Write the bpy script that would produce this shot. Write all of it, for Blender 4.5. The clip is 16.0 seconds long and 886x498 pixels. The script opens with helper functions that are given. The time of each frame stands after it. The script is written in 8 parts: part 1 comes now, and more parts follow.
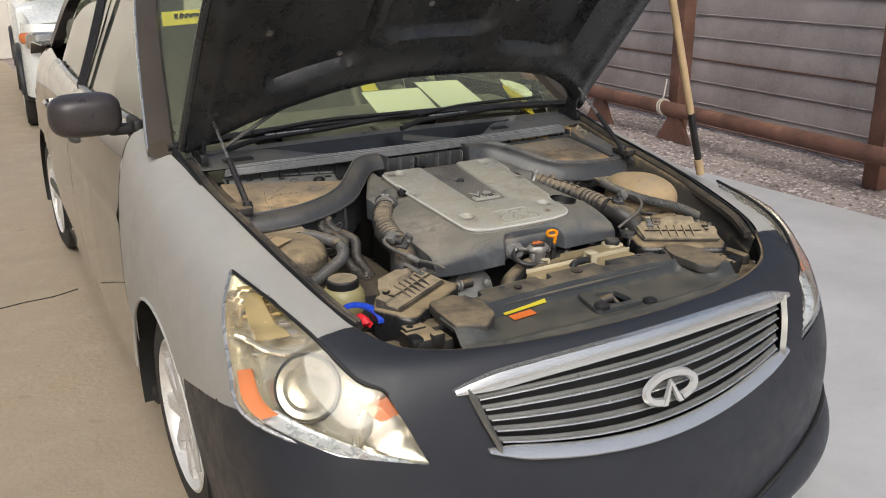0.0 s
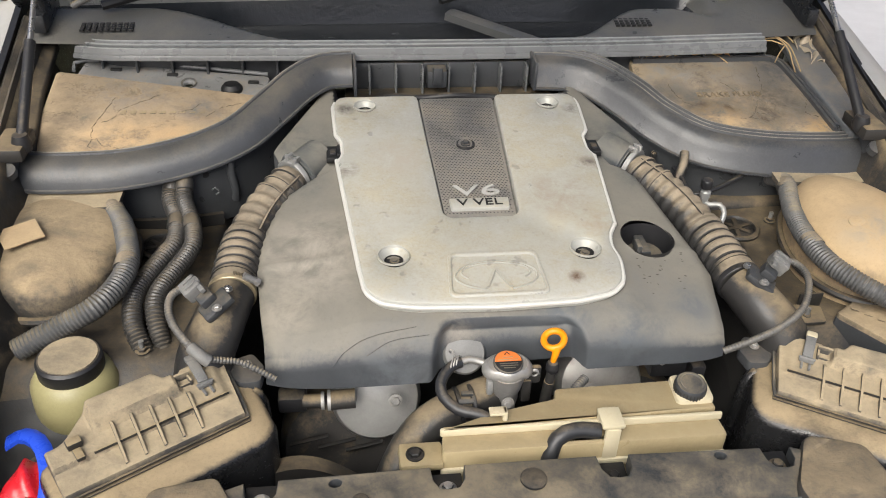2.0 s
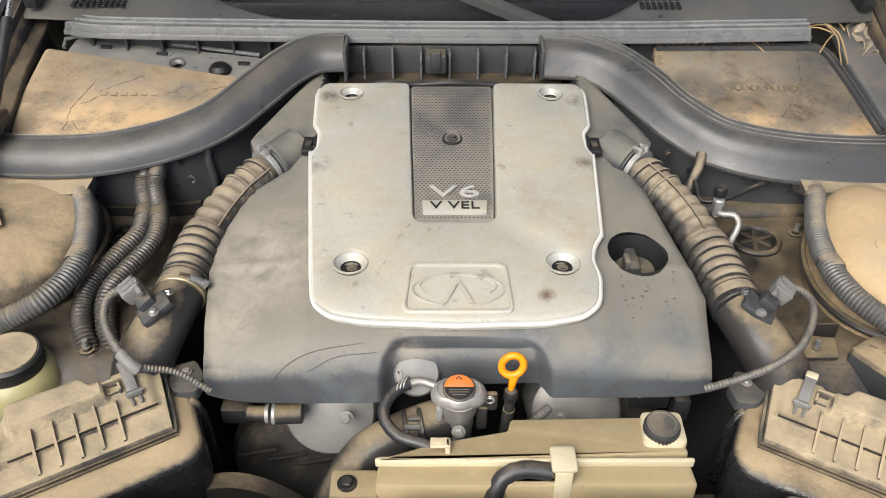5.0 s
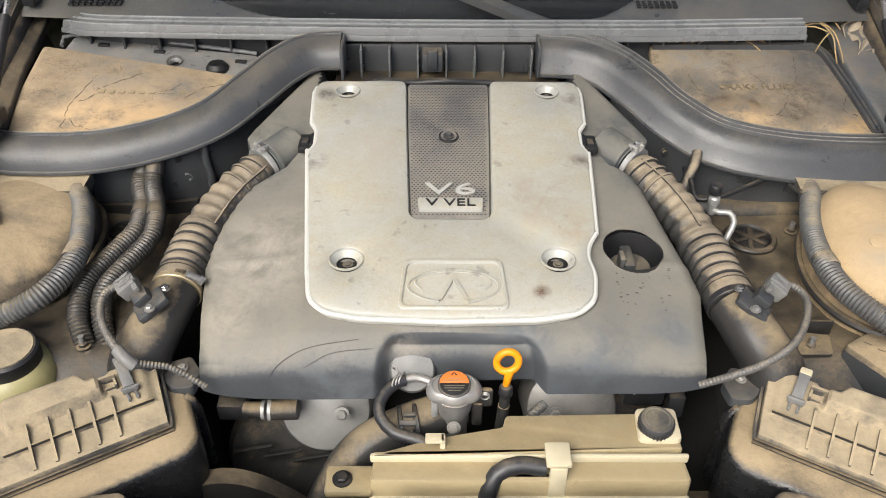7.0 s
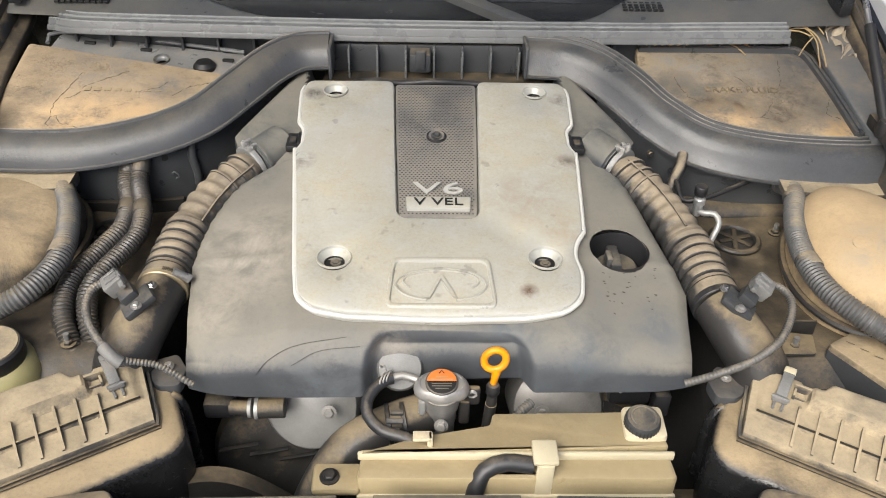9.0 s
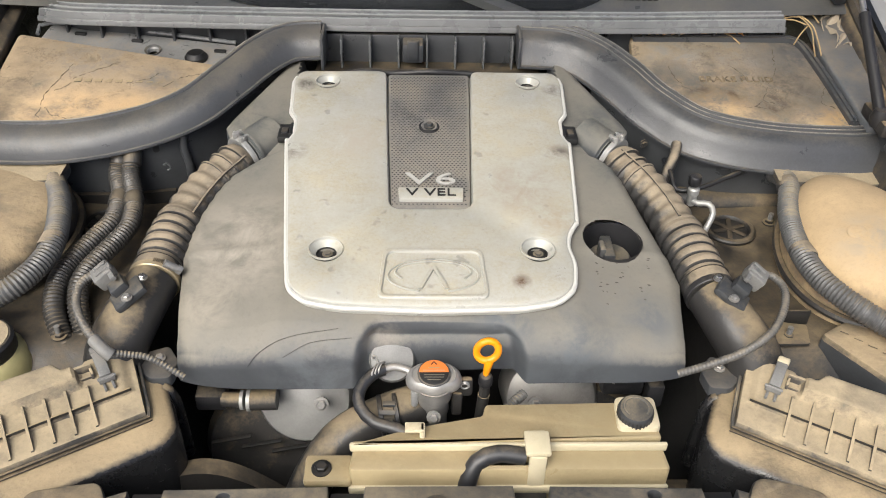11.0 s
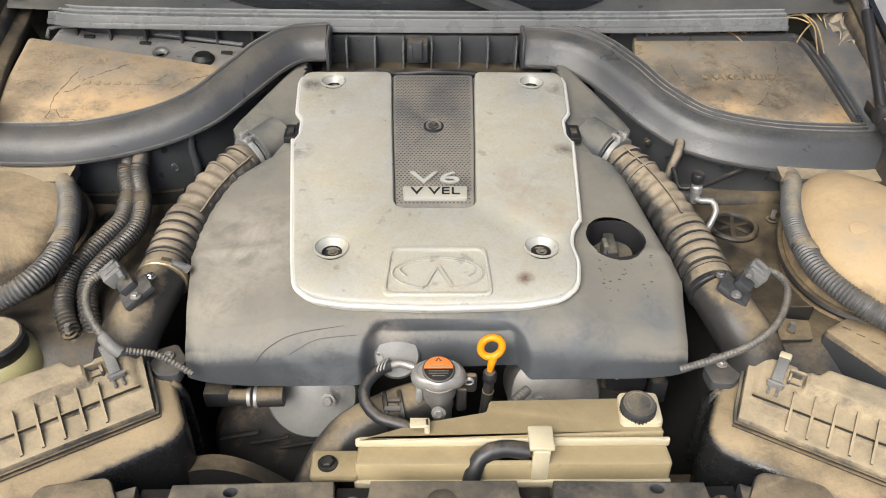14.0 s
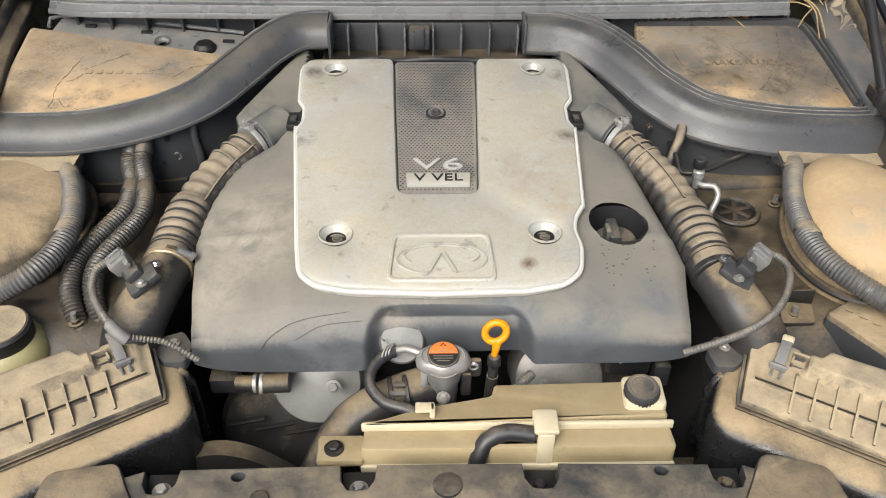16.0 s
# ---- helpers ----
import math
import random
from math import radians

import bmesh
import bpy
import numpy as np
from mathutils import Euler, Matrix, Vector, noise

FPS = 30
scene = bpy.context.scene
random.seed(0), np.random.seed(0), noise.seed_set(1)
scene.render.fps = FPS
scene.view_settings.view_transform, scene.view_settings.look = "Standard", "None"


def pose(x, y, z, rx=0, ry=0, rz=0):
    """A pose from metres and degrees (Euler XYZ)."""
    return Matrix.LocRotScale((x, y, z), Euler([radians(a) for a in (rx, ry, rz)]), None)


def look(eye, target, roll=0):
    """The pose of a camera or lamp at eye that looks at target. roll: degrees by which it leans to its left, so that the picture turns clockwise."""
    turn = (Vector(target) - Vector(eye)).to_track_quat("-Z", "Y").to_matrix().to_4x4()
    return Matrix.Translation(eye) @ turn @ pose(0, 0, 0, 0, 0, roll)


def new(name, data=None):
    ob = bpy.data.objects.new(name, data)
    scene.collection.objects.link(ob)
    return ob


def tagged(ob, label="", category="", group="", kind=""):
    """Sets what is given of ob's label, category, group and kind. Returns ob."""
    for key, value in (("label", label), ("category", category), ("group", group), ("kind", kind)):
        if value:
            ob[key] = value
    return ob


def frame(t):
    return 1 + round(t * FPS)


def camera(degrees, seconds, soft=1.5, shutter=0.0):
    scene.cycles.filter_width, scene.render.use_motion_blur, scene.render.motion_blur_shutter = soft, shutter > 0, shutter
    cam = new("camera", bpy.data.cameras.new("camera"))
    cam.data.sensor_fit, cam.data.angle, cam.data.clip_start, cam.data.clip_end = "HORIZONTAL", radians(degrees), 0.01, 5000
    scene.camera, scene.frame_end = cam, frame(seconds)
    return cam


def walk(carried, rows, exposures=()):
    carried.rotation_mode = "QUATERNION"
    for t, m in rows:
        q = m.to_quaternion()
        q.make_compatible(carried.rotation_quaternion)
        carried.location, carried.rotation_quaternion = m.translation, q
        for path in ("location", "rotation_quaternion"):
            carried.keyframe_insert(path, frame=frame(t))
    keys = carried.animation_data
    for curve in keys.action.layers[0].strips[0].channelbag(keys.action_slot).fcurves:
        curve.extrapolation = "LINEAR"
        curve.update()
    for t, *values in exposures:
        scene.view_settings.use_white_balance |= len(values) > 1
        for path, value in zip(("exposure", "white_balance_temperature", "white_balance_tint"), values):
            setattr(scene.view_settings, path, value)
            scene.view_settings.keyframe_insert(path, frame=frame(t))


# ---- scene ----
cam = camera(54.3, 16.0, 1.0)
PATH = [
    (0, (-1.257, -1.055, 1.533), (-0.295, 0.578, 0.896), -0.5),
    (0.5, (-0.818, -0.797, 1.535), (-0.009, 0.857, 0.753), 1.3),
    (1, (-0.499, -0.503, 1.534), (0.071, 1.177, 0.61), 2.1),
    (1.5, (-0.247, -0.303, 1.541), (0.079, 1.358, 0.475), 1.8),
    (2, (-0.182, -0.125, 1.536), (0.046, 1.494, 0.385), 2.4),
    (2.2, (-0.138, -0.092, 1.54), (0.035, 1.512, 0.358), 1.8),
    (2.5, (-0.045, -0.076, 1.541), (0.058, 1.54, 0.366), 1.4),
    (3, (0.046, -0.055, 1.538), (0.064, 1.537, 0.328), 0.1),
    (3.5, (0.002, -0.042, 1.533), (0.008, 1.547, 0.318), -0.0),
    (4, (-0.011, -0.034, 1.526), (-0.007, 1.556, 0.314), -0.0),
    (4.2, (-0.021, -0.028, 1.53), (-0.014, 1.552, 0.304), 0.1),
    (6.5, (-0.015, -0.036, 1.531), (-0.001, 1.55, 0.312), 0.6),
    (7, (-0.015, -0.036, 1.528), (0.0, 1.548, 0.307), 0.5),
    (7.5, (-0.016, -0.037, 1.525), (0.007, 1.545, 0.303), 0.8),
    (8, (-0.018, -0.041, 1.528), (0.009, 1.543, 0.307), 0.9),
    (8.5, (-0.016, -0.036, 1.529), (0.021, 1.549, 0.31), 1.2),
    (9, (-0.02, -0.042, 1.524), (0.033, 1.548, 0.312), 1.6),
    (11.5, (-0.012, -0.039, 1.52), (0.045, 1.538, 0.291), 1.5),
    (12, (-0.015, -0.042, 1.522), (0.042, 1.534, 0.292), 1.5),
    (12.5, (-0.013, -0.044, 1.524), (0.038, 1.53, 0.291), 1.3),
    (13, (-0.008, -0.046, 1.522), (0.031, 1.53, 0.292), 0.9),
    (13.5, (-0.012, -0.049, 1.522), (0.029, 1.531, 0.295), 1.0),
    (14, (-0.008, -0.05, 1.524), (0.029, 1.53, 0.299), 0.8),
    (14.5, (-0.013, -0.052, 1.526), (0.031, 1.529, 0.301), 0.9),
    (15, (-0.013, -0.056, 1.525), (0.026, 1.523, 0.298), 0.6),
    (15.5, (-0.012, -0.056, 1.523), (0.026, 1.515, 0.287), 0.5),
    (16, (-0.012, -0.056, 1.523), (0.024, 1.51, 0.279), 0.4),
]
walk(cam, [(t, look(eye, target, roll)) for t, eye, target, roll in PATH], [(0.0, -0.29), (1.0, -0.18), (1.5, 0.12), (2.5, 0.42), (3.5, 0.50), (16.0, 0.50)])

# ---- world and light ----
world = bpy.data.worlds.new("sky")
scene.world = world
world.use_nodes = True
wn = world.node_tree.nodes
sky = wn.new("ShaderNodeTexSky")
sky.sky_type, sky.sun_disc = "NISHITA", False
sky.sun_elevation, sky.sun_rotation = radians(46), radians(207)
sky.air_density, sky.dust_density, sky.ozone_density = 0.7, 5.0, 1.0
world.node_tree.links.new(sky.outputs["Color"], wn["Background"].inputs["Color"])
wn["Background"].inputs["Strength"].default_value = 0.15
sun_data = bpy.data.lights.new("sun", "SUN")
sun_data.energy, sun_data.angle, sun_data.color = 2.4, radians(45), (0.975, 0.99, 0.93)
sun = new("sun", sun_data)
sun.matrix_world = look((-1.8, -3.0, 5.2), (0, 0.6, 0.9))


# ---- materials ----
def nodes_of(name):
    m = bpy.data.materials.new(name)
    m.use_nodes = True
    t = m.node_tree
    return m, t, t.nodes["Principled BSDF"]


def wire(t, a, b):
    t.links.new(a, b)


def node(t, kind, **values):
    n = t.nodes.new(kind)
    for k, v in values.items():
        n.inputs[k.replace("_", " ")].default_value = v
    return n


def ramp(t, fac, lo, hi):
    r = node(t, "ShaderNodeMapRange")
    r.inputs["From Min"].default_value, r.inputs["From Max"].default_value = lo, hi
    wire(t, fac, r.inputs["Value"])
    return r.outputs["Result"]


def calc(t, op, a, b):
    n = t.nodes.new("ShaderNodeMath")
    n.operation = op
    n.use_clamp = op in ("ADD", "MULTIPLY")
    for i, v in enumerate((a, b)):
        if isinstance(v, (int, float)):
            n.inputs[i].default_value = v
        else:
            wire(t, v, n.inputs[i])
    return n.outputs[0]


def blend(t, fac, a, b):
    n = t.nodes.new("ShaderNodeMix")
    n.data_type = "RGBA"
    if isinstance(fac, (int, float)):
        n.inputs[0].default_value = fac
    else:
        wire(t, fac, n.inputs[0])
    for i, v in ((6, a), (7, b)):
        if isinstance(v, tuple):
            n.inputs[i].default_value = (*v, 1)
        else:
            wire(t, v, n.inputs[i])
    return n.outputs[2]


DUST = (0.37, 0.28, 0.175)


def surface(name, base, rough=0.5, metal=0.0, dust=0.0, dust_colour=DUST, size=1.0, bump=0.15, wear=0.12, up=0.55, grain=260.0, spots=0.0, coat=0.0, cover=0.9, smear=0.0, cracks=0.0, blots=(), shine=0.5, mottle=1.0):
    """A worn surface: colour varied at two scales. dust: how much of it lies under dust; up: how far the dust keeps to what faces
    up; cover: how thick it is; smear: wiped dark streaks in it; cracks: fine cracks in a dried crust."""
    m, t, b = nodes_of(name)
    co = node(t, "ShaderNodeTexCoord").outputs["Object"]
    big = node(t, "ShaderNodeTexNoise", Scale=7.0 / size, Detail=8.0, Roughness=0.68, Distortion=0.4)
    fine = node(t, "ShaderNodeTexNoise", Scale=grain / size, Detail=4.0, Roughness=0.7)
    mid = node(t, "ShaderNodeTexNoise", Scale=34.0 / size, Detail=6.0, Roughness=0.7, Distortion=0.3)
    for n in (big, fine, mid):
        wire(t, co, n.inputs["Vector"])
    dark = tuple(c * (1 - 2.2 * wear) for c in base)
    light = tuple(min(1, c * (1 + 1.6 * wear)) for c in base)
    colour = blend(t, ramp(t, big.outputs["Fac"], 0.32, 0.68), dark, light)
    colour = blend(t, calc(t, "MULTIPLY", ramp(t, fine.outputs["Fac"], 0.4, 0.75), min(1, wear * 3)), colour, light)
    rr = t.nodes.new("ShaderNodeMapRange")
    rr.inputs["From Min"].default_value, rr.inputs["From Max"].default_value = 0.3, 0.7
    rr.inputs["To Min"].default_value, rr.inputs["To Max"].default_value = max(0.03, rough - 0.12), min(1, rough + 0.1)
    wire(t, mid.outputs["Fac"], rr.inputs["Value"])
    rough_out = rr.outputs["Result"]
    relief = calc(t, "ADD", calc(t, "MULTIPLY", fine.outputs["Fac"], 0.5), calc(t, "MULTIPLY", mid.outputs["Fac"], 0.5))
    if dust > 0:
        geo = node(t, "ShaderNodeNewGeometry")
        sep = node(t, "ShaderNodeSeparateXYZ")
        wire(t, geo.outputs["Normal"], sep.inputs["Vector"])
        patch = calc(t, "ADD", calc(t, "MULTIPLY", big.outputs["Fac"], 0.5), calc(t, "MULTIPLY", mid.outputs["Fac"], 0.34))
        patch = calc(t, "ADD", patch, calc(t, "MULTIPLY", fine.outputs["Fac"], 0.16))
        lean = t.nodes.new("ShaderNodeMath")
        lean.operation = "MULTIPLY_ADD"
        wire(t, sep.outputs["Z"], lean.inputs[0])
        lean.inputs[1].default_value, lean.inputs[2].default_value = 0.5 * up, -0.36 * up
        level = t.nodes.new("ShaderNodeMath")
        level.operation = "ADD"
        wire(t, patch, level.inputs[0])
        wire(t, lean.outputs[0], level.inputs[1])
        low = 0.74 - 0.46 * dust
        amount = calc(t, "MULTIPLY", ramp(t, level.outputs[0], low - 0.05, low + 0.13), cover)
        if smear:
            st = node(t, "ShaderNodeMapping")
            st.inputs["Scale"].default_value = (1.0, 1.5, 1.2)
            st.inputs["Rotation"].default_value = (0.2, 0.3, 0.7)
            wire(t, co, st.inputs["Vector"])
            sn = node(t, "ShaderNodeTexNoise", Scale=13.0 / size, Detail=7.0, Roughness=0.68, Distortion=0.25)
            wire(t, st.outputs["Vector"], sn.inputs["Vector"])
            amount = calc(t, "MULTIPLY", amount, calc(t, "SUBTRACT", 1.0, calc(t, "MULTIPLY", ramp(t, sn.outputs["Fac"], 0.50, 0.66), smear)))
        dusty = blend(t, ramp(t, mid.outputs["Fac"], 0.3, 0.7), tuple(c * (1 - 0.26 * mottle) for c in dust_colour), tuple(min(1, c * (1 + 0.18 * mottle)) for c in dust_colour))
        dusty = blend(t, calc(t, "MULTIPLY", ramp(t, fine.outputs["Fac"], 0.5, 0.78), 0.42), dusty, tuple(c * 0.6 for c in dust_colour))
        if cracks:
            vor = node(t, "ShaderNodeTexVoronoi", Scale=13.0 / size)
            vor.feature = "DISTANCE_TO_EDGE"
            warp = node(t, "ShaderNodeMix")
            warp.data_type = "VECTOR"
            warp.inputs[0].default_value = 0.11
            wire(t, co, warp.inputs[4])
            wire(t, mid.outputs["Color"], warp.inputs[5])
            wire(t, warp.outputs[1], vor.inputs["Vector"])
            line = calc(t, "SUBTRACT", 1.0, ramp(t, vor.outputs["Distance"], 0.008, 0.036))
            line = calc(t, "MULTIPLY", calc(t, "MULTIPLY", line, ramp(t, big.outputs["Fac"], 0.44, 0.52)), cracks)
            dusty = blend(t, line, dusty, tuple(c * 0.2 for c in dust_colour))
        colour = blend(t, amount, colour, dusty)
        rough_out = calc(t, "ADD", rough_out, calc(t, "MULTIPLY", amount, 0.4))
        relief = calc(t, "ADD", relief, calc(t, "MULTIPLY", amount, 0.35))
        if metal:
            wire(t, calc(t, "SUBTRACT", metal, calc(t, "MULTIPLY", amount, metal)), b.inputs["Metallic"])
    elif metal:
        b.inputs["Metallic"].default_value = metal
    if spots > 0:
        vor = node(t, "ShaderNodeTexNoise", Scale=55.0 / size, Detail=2.0)
        wire(t, co, vor.inputs["Vector"])
        colour = blend(t, calc(t, "MULTIPLY", ramp(t, vor.outputs["Fac"], 0.68, 0.74), spots), colour, tuple(c * 0.25 for c in base))
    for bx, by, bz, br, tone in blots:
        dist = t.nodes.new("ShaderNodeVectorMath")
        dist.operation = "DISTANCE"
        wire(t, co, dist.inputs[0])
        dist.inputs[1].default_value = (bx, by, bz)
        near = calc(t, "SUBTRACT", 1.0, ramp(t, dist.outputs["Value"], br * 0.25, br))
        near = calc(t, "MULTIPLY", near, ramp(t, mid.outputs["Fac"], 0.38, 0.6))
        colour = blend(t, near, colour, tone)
    wire(t, colour, b.inputs["Base Color"])
    wire(t, rough_out, b.inputs["Roughness"])
    b.inputs["Coat Weight"].default_value = coat
    b.inputs["Specular IOR Level"].default_value = shine
    if bump:
        bp = node(t, "ShaderNodeBump", Strength=min(1.0, bump * 1.5), Distance=0.002 * size)
        wire(t, relief, bp.inputs["Height"])
        wire(t, bp.outputs["Normal"], b.inputs["Normal"])
    return m


def glass(name, colour, rough=0.02, alpha=1.0):
    m, t, b = nodes_of(name)
    b.inputs["Base Color"].default_value = (*colour, 1)
    b.inputs["Roughness"].default_value = rough
    b.inputs["Transmission Weight"].default_value = 1.0
    b.inputs["IOR"].default_value = 1.45
    return m


# Dark blots paint in the shade of the front face and duct mouths.
COVER = surface("dusty_black_plastic", (0.062, 0.067, 0.074), 0.44, dust=0.78, bump=0.08, up=0.8, dust_colour=(0.258, 0.236, 0.187), cover=0.64, smear=0.14, wear=0.10, mottle=0.5, size=1.7, blots=((-0.235, 1.01, 0.93, 0.075, (0.075, 0.082, 0.08)), (0.235, 1.01, 0.93, 0.075, (0.08, 0.086, 0.084)), (-0.24, 0.93, 0.91, 0.05, (0.09, 0.095, 0.09)), (0.24, 0.93, 0.91, 0.05, (0.09, 0.095, 0.09)), (-0.22, 0.78, 0.89, 0.1, (0.31, 0.28, 0.235)), (-0.25, 0.70, 0.86, 0.05, (0.3, 0.27, 0.22)), (0.16, 0.64, 0.83, 0.09, (0.085, 0.095, 0.105)), (-0.12, 0.635, 0.82, 0.08, (0.11, 0.12, 0.13)), (0.08, 0.66, 0.88, 0.05, (0.09, 0.1, 0.11)), (0.03, 0.645, 0.85, 0.05, (0.07, 0.078, 0.085)), (0.25, 0.68, 0.86, 0.05, (0.12, 0.125, 0.125)), (-0.05, 0.65, 0.86, 0.03, (0.25, 0.225, 0.19)), (0.2, 0.72, 0.88, 0.05, (0.17, 0.165, 0.15))))
BLACK = surface("black_plastic", (0.0182, 0.0182, 0.0198), 0.45, dust=0.28, up=0.9, dust_colour=(0.19, 0.152, 0.0975), cover=0.7)
GREYBLACK = surface("grey_black_plastic", (0.0418, 0.0448, 0.0486), 0.5, dust=0.42, up=0.8, dust_colour=(0.228, 0.186, 0.122), cover=0.75, smear=0.5)
BAY = surface("dirty_bay_metal", (0.0304, 0.0289, 0.0274), 0.5, dust=0.6, up=0.6, dust_colour=(0.22, 0.167, 0.0975), cover=0.88, smear=0.5)
# Grimy metal, near-black so that it carries the shade of deep gaps.
DEEP = surface("grimy_shade_dark_metal", (0.0106, 0.0103, 0.00988), 0.55, dust=0.24, dust_colour=(0.0836, 0.0646, 0.0456), cover=0.7)
TAN = surface("dust_caked_plastic", (0.0228, 0.022, 0.0213), 0.4, dust=0.74, up=1.0, dust_colour=(0.334, 0.258, 0.15), bump=0.45, cover=0.95, smear=0.35)
CAKE = surface("thick_pale_dust", (0.0608, 0.057, 0.0532), 0.6, dust=0.9, up=0.6, dust_colour=(0.37, 0.30, 0.195), bump=0.35, smear=0.4)
# A darker copy of BAY's dusty metal, with shade put into the colour.
SHADEDIRT = surface("shade_darkened_dust", (0.018, 0.017, 0.016), 0.5, dust=0.5, up=0.5, dust_colour=(0.16, 0.122, 0.0736), cover=0.8, smear=0.5)
GRIME = surface("brown_oily_grime", (0.020, 0.018, 0.015), 0.5, dust=0.5, up=0.3, dust_colour=(0.085, 0.062, 0.036), cover=0.8, smear=0.4)
PANEL = surface("slate_plastic_panel", (0.04, 0.045, 0.047), 0.42, dust=0.45, up=0.8, dust_colour=(0.15, 0.135, 0.0994), cover=0.6, smear=0.35, mottle=0.5, size=1.5)
CASTING = surface("clean_cast_aluminium", (0.34, 0.34, 0.33), 0.42, metal=0.4, dust=0.42, up=0.2, wear=0.1, dust_colour=(0.2, 0.17, 0.13), cover=0.7)
WIRE = surface("light_grey_taped_wire", (0.15, 0.15, 0.145), 0.5, dust=0.3, up=0.8, wear=0.2, grain=600.0, dust_colour=(0.24, 0.21, 0.165), cover=0.6)
TAPED = surface("dark_taped_wire", (0.085, 0.083, 0.078), 0.4, dust=0.45, up=0.8, wear=0.3, grain=500.0, dust_colour=(0.25, 0.21, 0.155), cover=0.7, smear=0.5, size=0.5)
TANBODY = surface("wiped_dusty_black_plastic", (0.014, 0.0142, 0.015), 0.26, dust=0.50, up=1.15, dust_colour=(0.32, 0.245, 0.145), bump=0.2, cover=0.95, smear=0.5, size=2.2, grain=560.0)
SIDECOVER = surface("brown_dusty_side_cover", (0.045, 0.043, 0.04), 0.55, dust=0.62, up=0.5, dust_colour=(0.25, 0.195, 0.122), bump=0.35, smear=0.7, cover=0.85)
WINGLIP = surface("brown_dusty_wing_seal", (0.036, 0.034, 0.031), 0.45, dust=0.55, up=0.6, dust_colour=(0.17, 0.135, 0.09), cover=0.75, smear=0.4)
SHELF = surface("dusty_slate_shelf", (0.11, 0.118, 0.125), 0.4, dust=0.5, up=0.3, dust_colour=(0.24, 0.2, 0.145), cover=0.7, smear=0.5, bump=0.3)
SLATE = surface("slate_painted_bulkhead", (0.05, 0.053, 0.057), 0.36, dust=0.42, up=0.4, dust_colour=(0.2, 0.165, 0.12), cover=0.6, smear=0.5)
TOWERDUST = surface("stained_brown_dust", (0.05, 0.046, 0.04), 0.6, dust=0.82, up=0.5, dust_colour=(0.34, 0.26, 0.158), bump=0.35, smear=0.6, size=1.6)
DARKCONDUIT = surface("dark_brown_conduit", (0.045, 0.043, 0.040), 0.4, dust=0.52, up=0.85, dust_colour=(0.17, 0.135, 0.088), smear=0.4, cover=0.75)
SMOOTHDUST = surface("smooth_orange_tan_dust", (0.12, 0.1, 0.08), 0.6, dust=0.95, up=0.3, dust_colour=(0.47, 0.345, 0.198), bump=0.12, smear=0.12, mottle=0.5, blots=((0.535, 0.775, 0.90, 0.06, (0.30, 0.255, 0.19)), (0.60, 0.83, 0.90, 0.05, (0.40, 0.28, 0.15))))
BADGE = surface("bright_badge_chrome", (0.74, 0.75, 0.74), 0.25, metal=0.6, wear=0.03, bump=0.0, size=12.0)
SILVER = surface("silver_painted_plastic", (0.425, 0.424, 0.388), 0.36, metal=0.15, dust=0.47, up=0.6, dust_colour=(0.322, 0.286, 0.202), wear=0.05, spots=0.4, bump=0.04, cover=0.75,
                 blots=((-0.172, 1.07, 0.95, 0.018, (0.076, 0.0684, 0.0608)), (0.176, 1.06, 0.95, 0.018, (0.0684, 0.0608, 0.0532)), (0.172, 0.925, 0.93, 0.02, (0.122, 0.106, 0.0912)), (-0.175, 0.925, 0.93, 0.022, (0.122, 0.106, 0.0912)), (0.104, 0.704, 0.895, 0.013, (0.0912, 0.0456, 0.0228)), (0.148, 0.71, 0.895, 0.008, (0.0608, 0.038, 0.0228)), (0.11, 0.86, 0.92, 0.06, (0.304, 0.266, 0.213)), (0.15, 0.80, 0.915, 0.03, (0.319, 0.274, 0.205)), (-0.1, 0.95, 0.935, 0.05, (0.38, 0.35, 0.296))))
# Cleaner silver, lightened further to paint the bevel's highlight.
WHITEEDGE = surface("clean_highlit_silver", (0.54, 0.535, 0.50), 0.4, wear=0.04, bump=0.02, dust=0.12, up=0.3, cover=0.5)
MESHY = surface("grey_mesh_panel", (0.205, 0.198, 0.186), 0.45, metal=0.2, dust=0.45, wear=0.2, dust_colour=(0.258, 0.228, 0.182))
LETTER = surface("light_silver_paint", (0.40, 0.395, 0.37), 0.35, wear=0.06, bump=0.02)
ALU = surface("cast_aluminium", (0.35, 0.342, 0.327), 0.42, metal=0.55, dust=0.4, wear=0.15, dust_colour=(0.251, 0.205, 0.144), cover=0.8)
BRIGHT = surface("bright_zinc", (0.471, 0.464, 0.456), 0.3, metal=0.9, dust=0.25)
RUBBER = surface("black_rubber", (0.0213, 0.022, 0.0243), 0.42, dust=0.26, up=0.9, dust_colour=(0.213, 0.175, 0.122), cover=0.7)
SEAL = surface("grey_weather_seal", (0.056, 0.059, 0.064), 0.36, dust=0.52, up=0.55, cover=0.5, dust_colour=(0.17, 0.145, 0.105), smear=0.15, wear=0.14, grain=420.0, size=1.6, mottle=0.6)
# Worn, dusty crests whose pale colour also holds their highlight.
RIDGE = surface("worn_highlit_rubber", (0.12, 0.122, 0.12), 0.4, dust=0.62, up=0.1, cover=0.75, dust_colour=(0.36, 0.325, 0.26), size=0.8, smear=0.6)
# Paler than the seal, to paint the highlights along its ribs.
PALESEAL = surface("highlit_rib", (0.27, 0.28, 0.28), 0.3, dust=0.3, up=0.5, cover=0.4, dust_colour=(0.3, 0.27, 0.22), size=1.5)
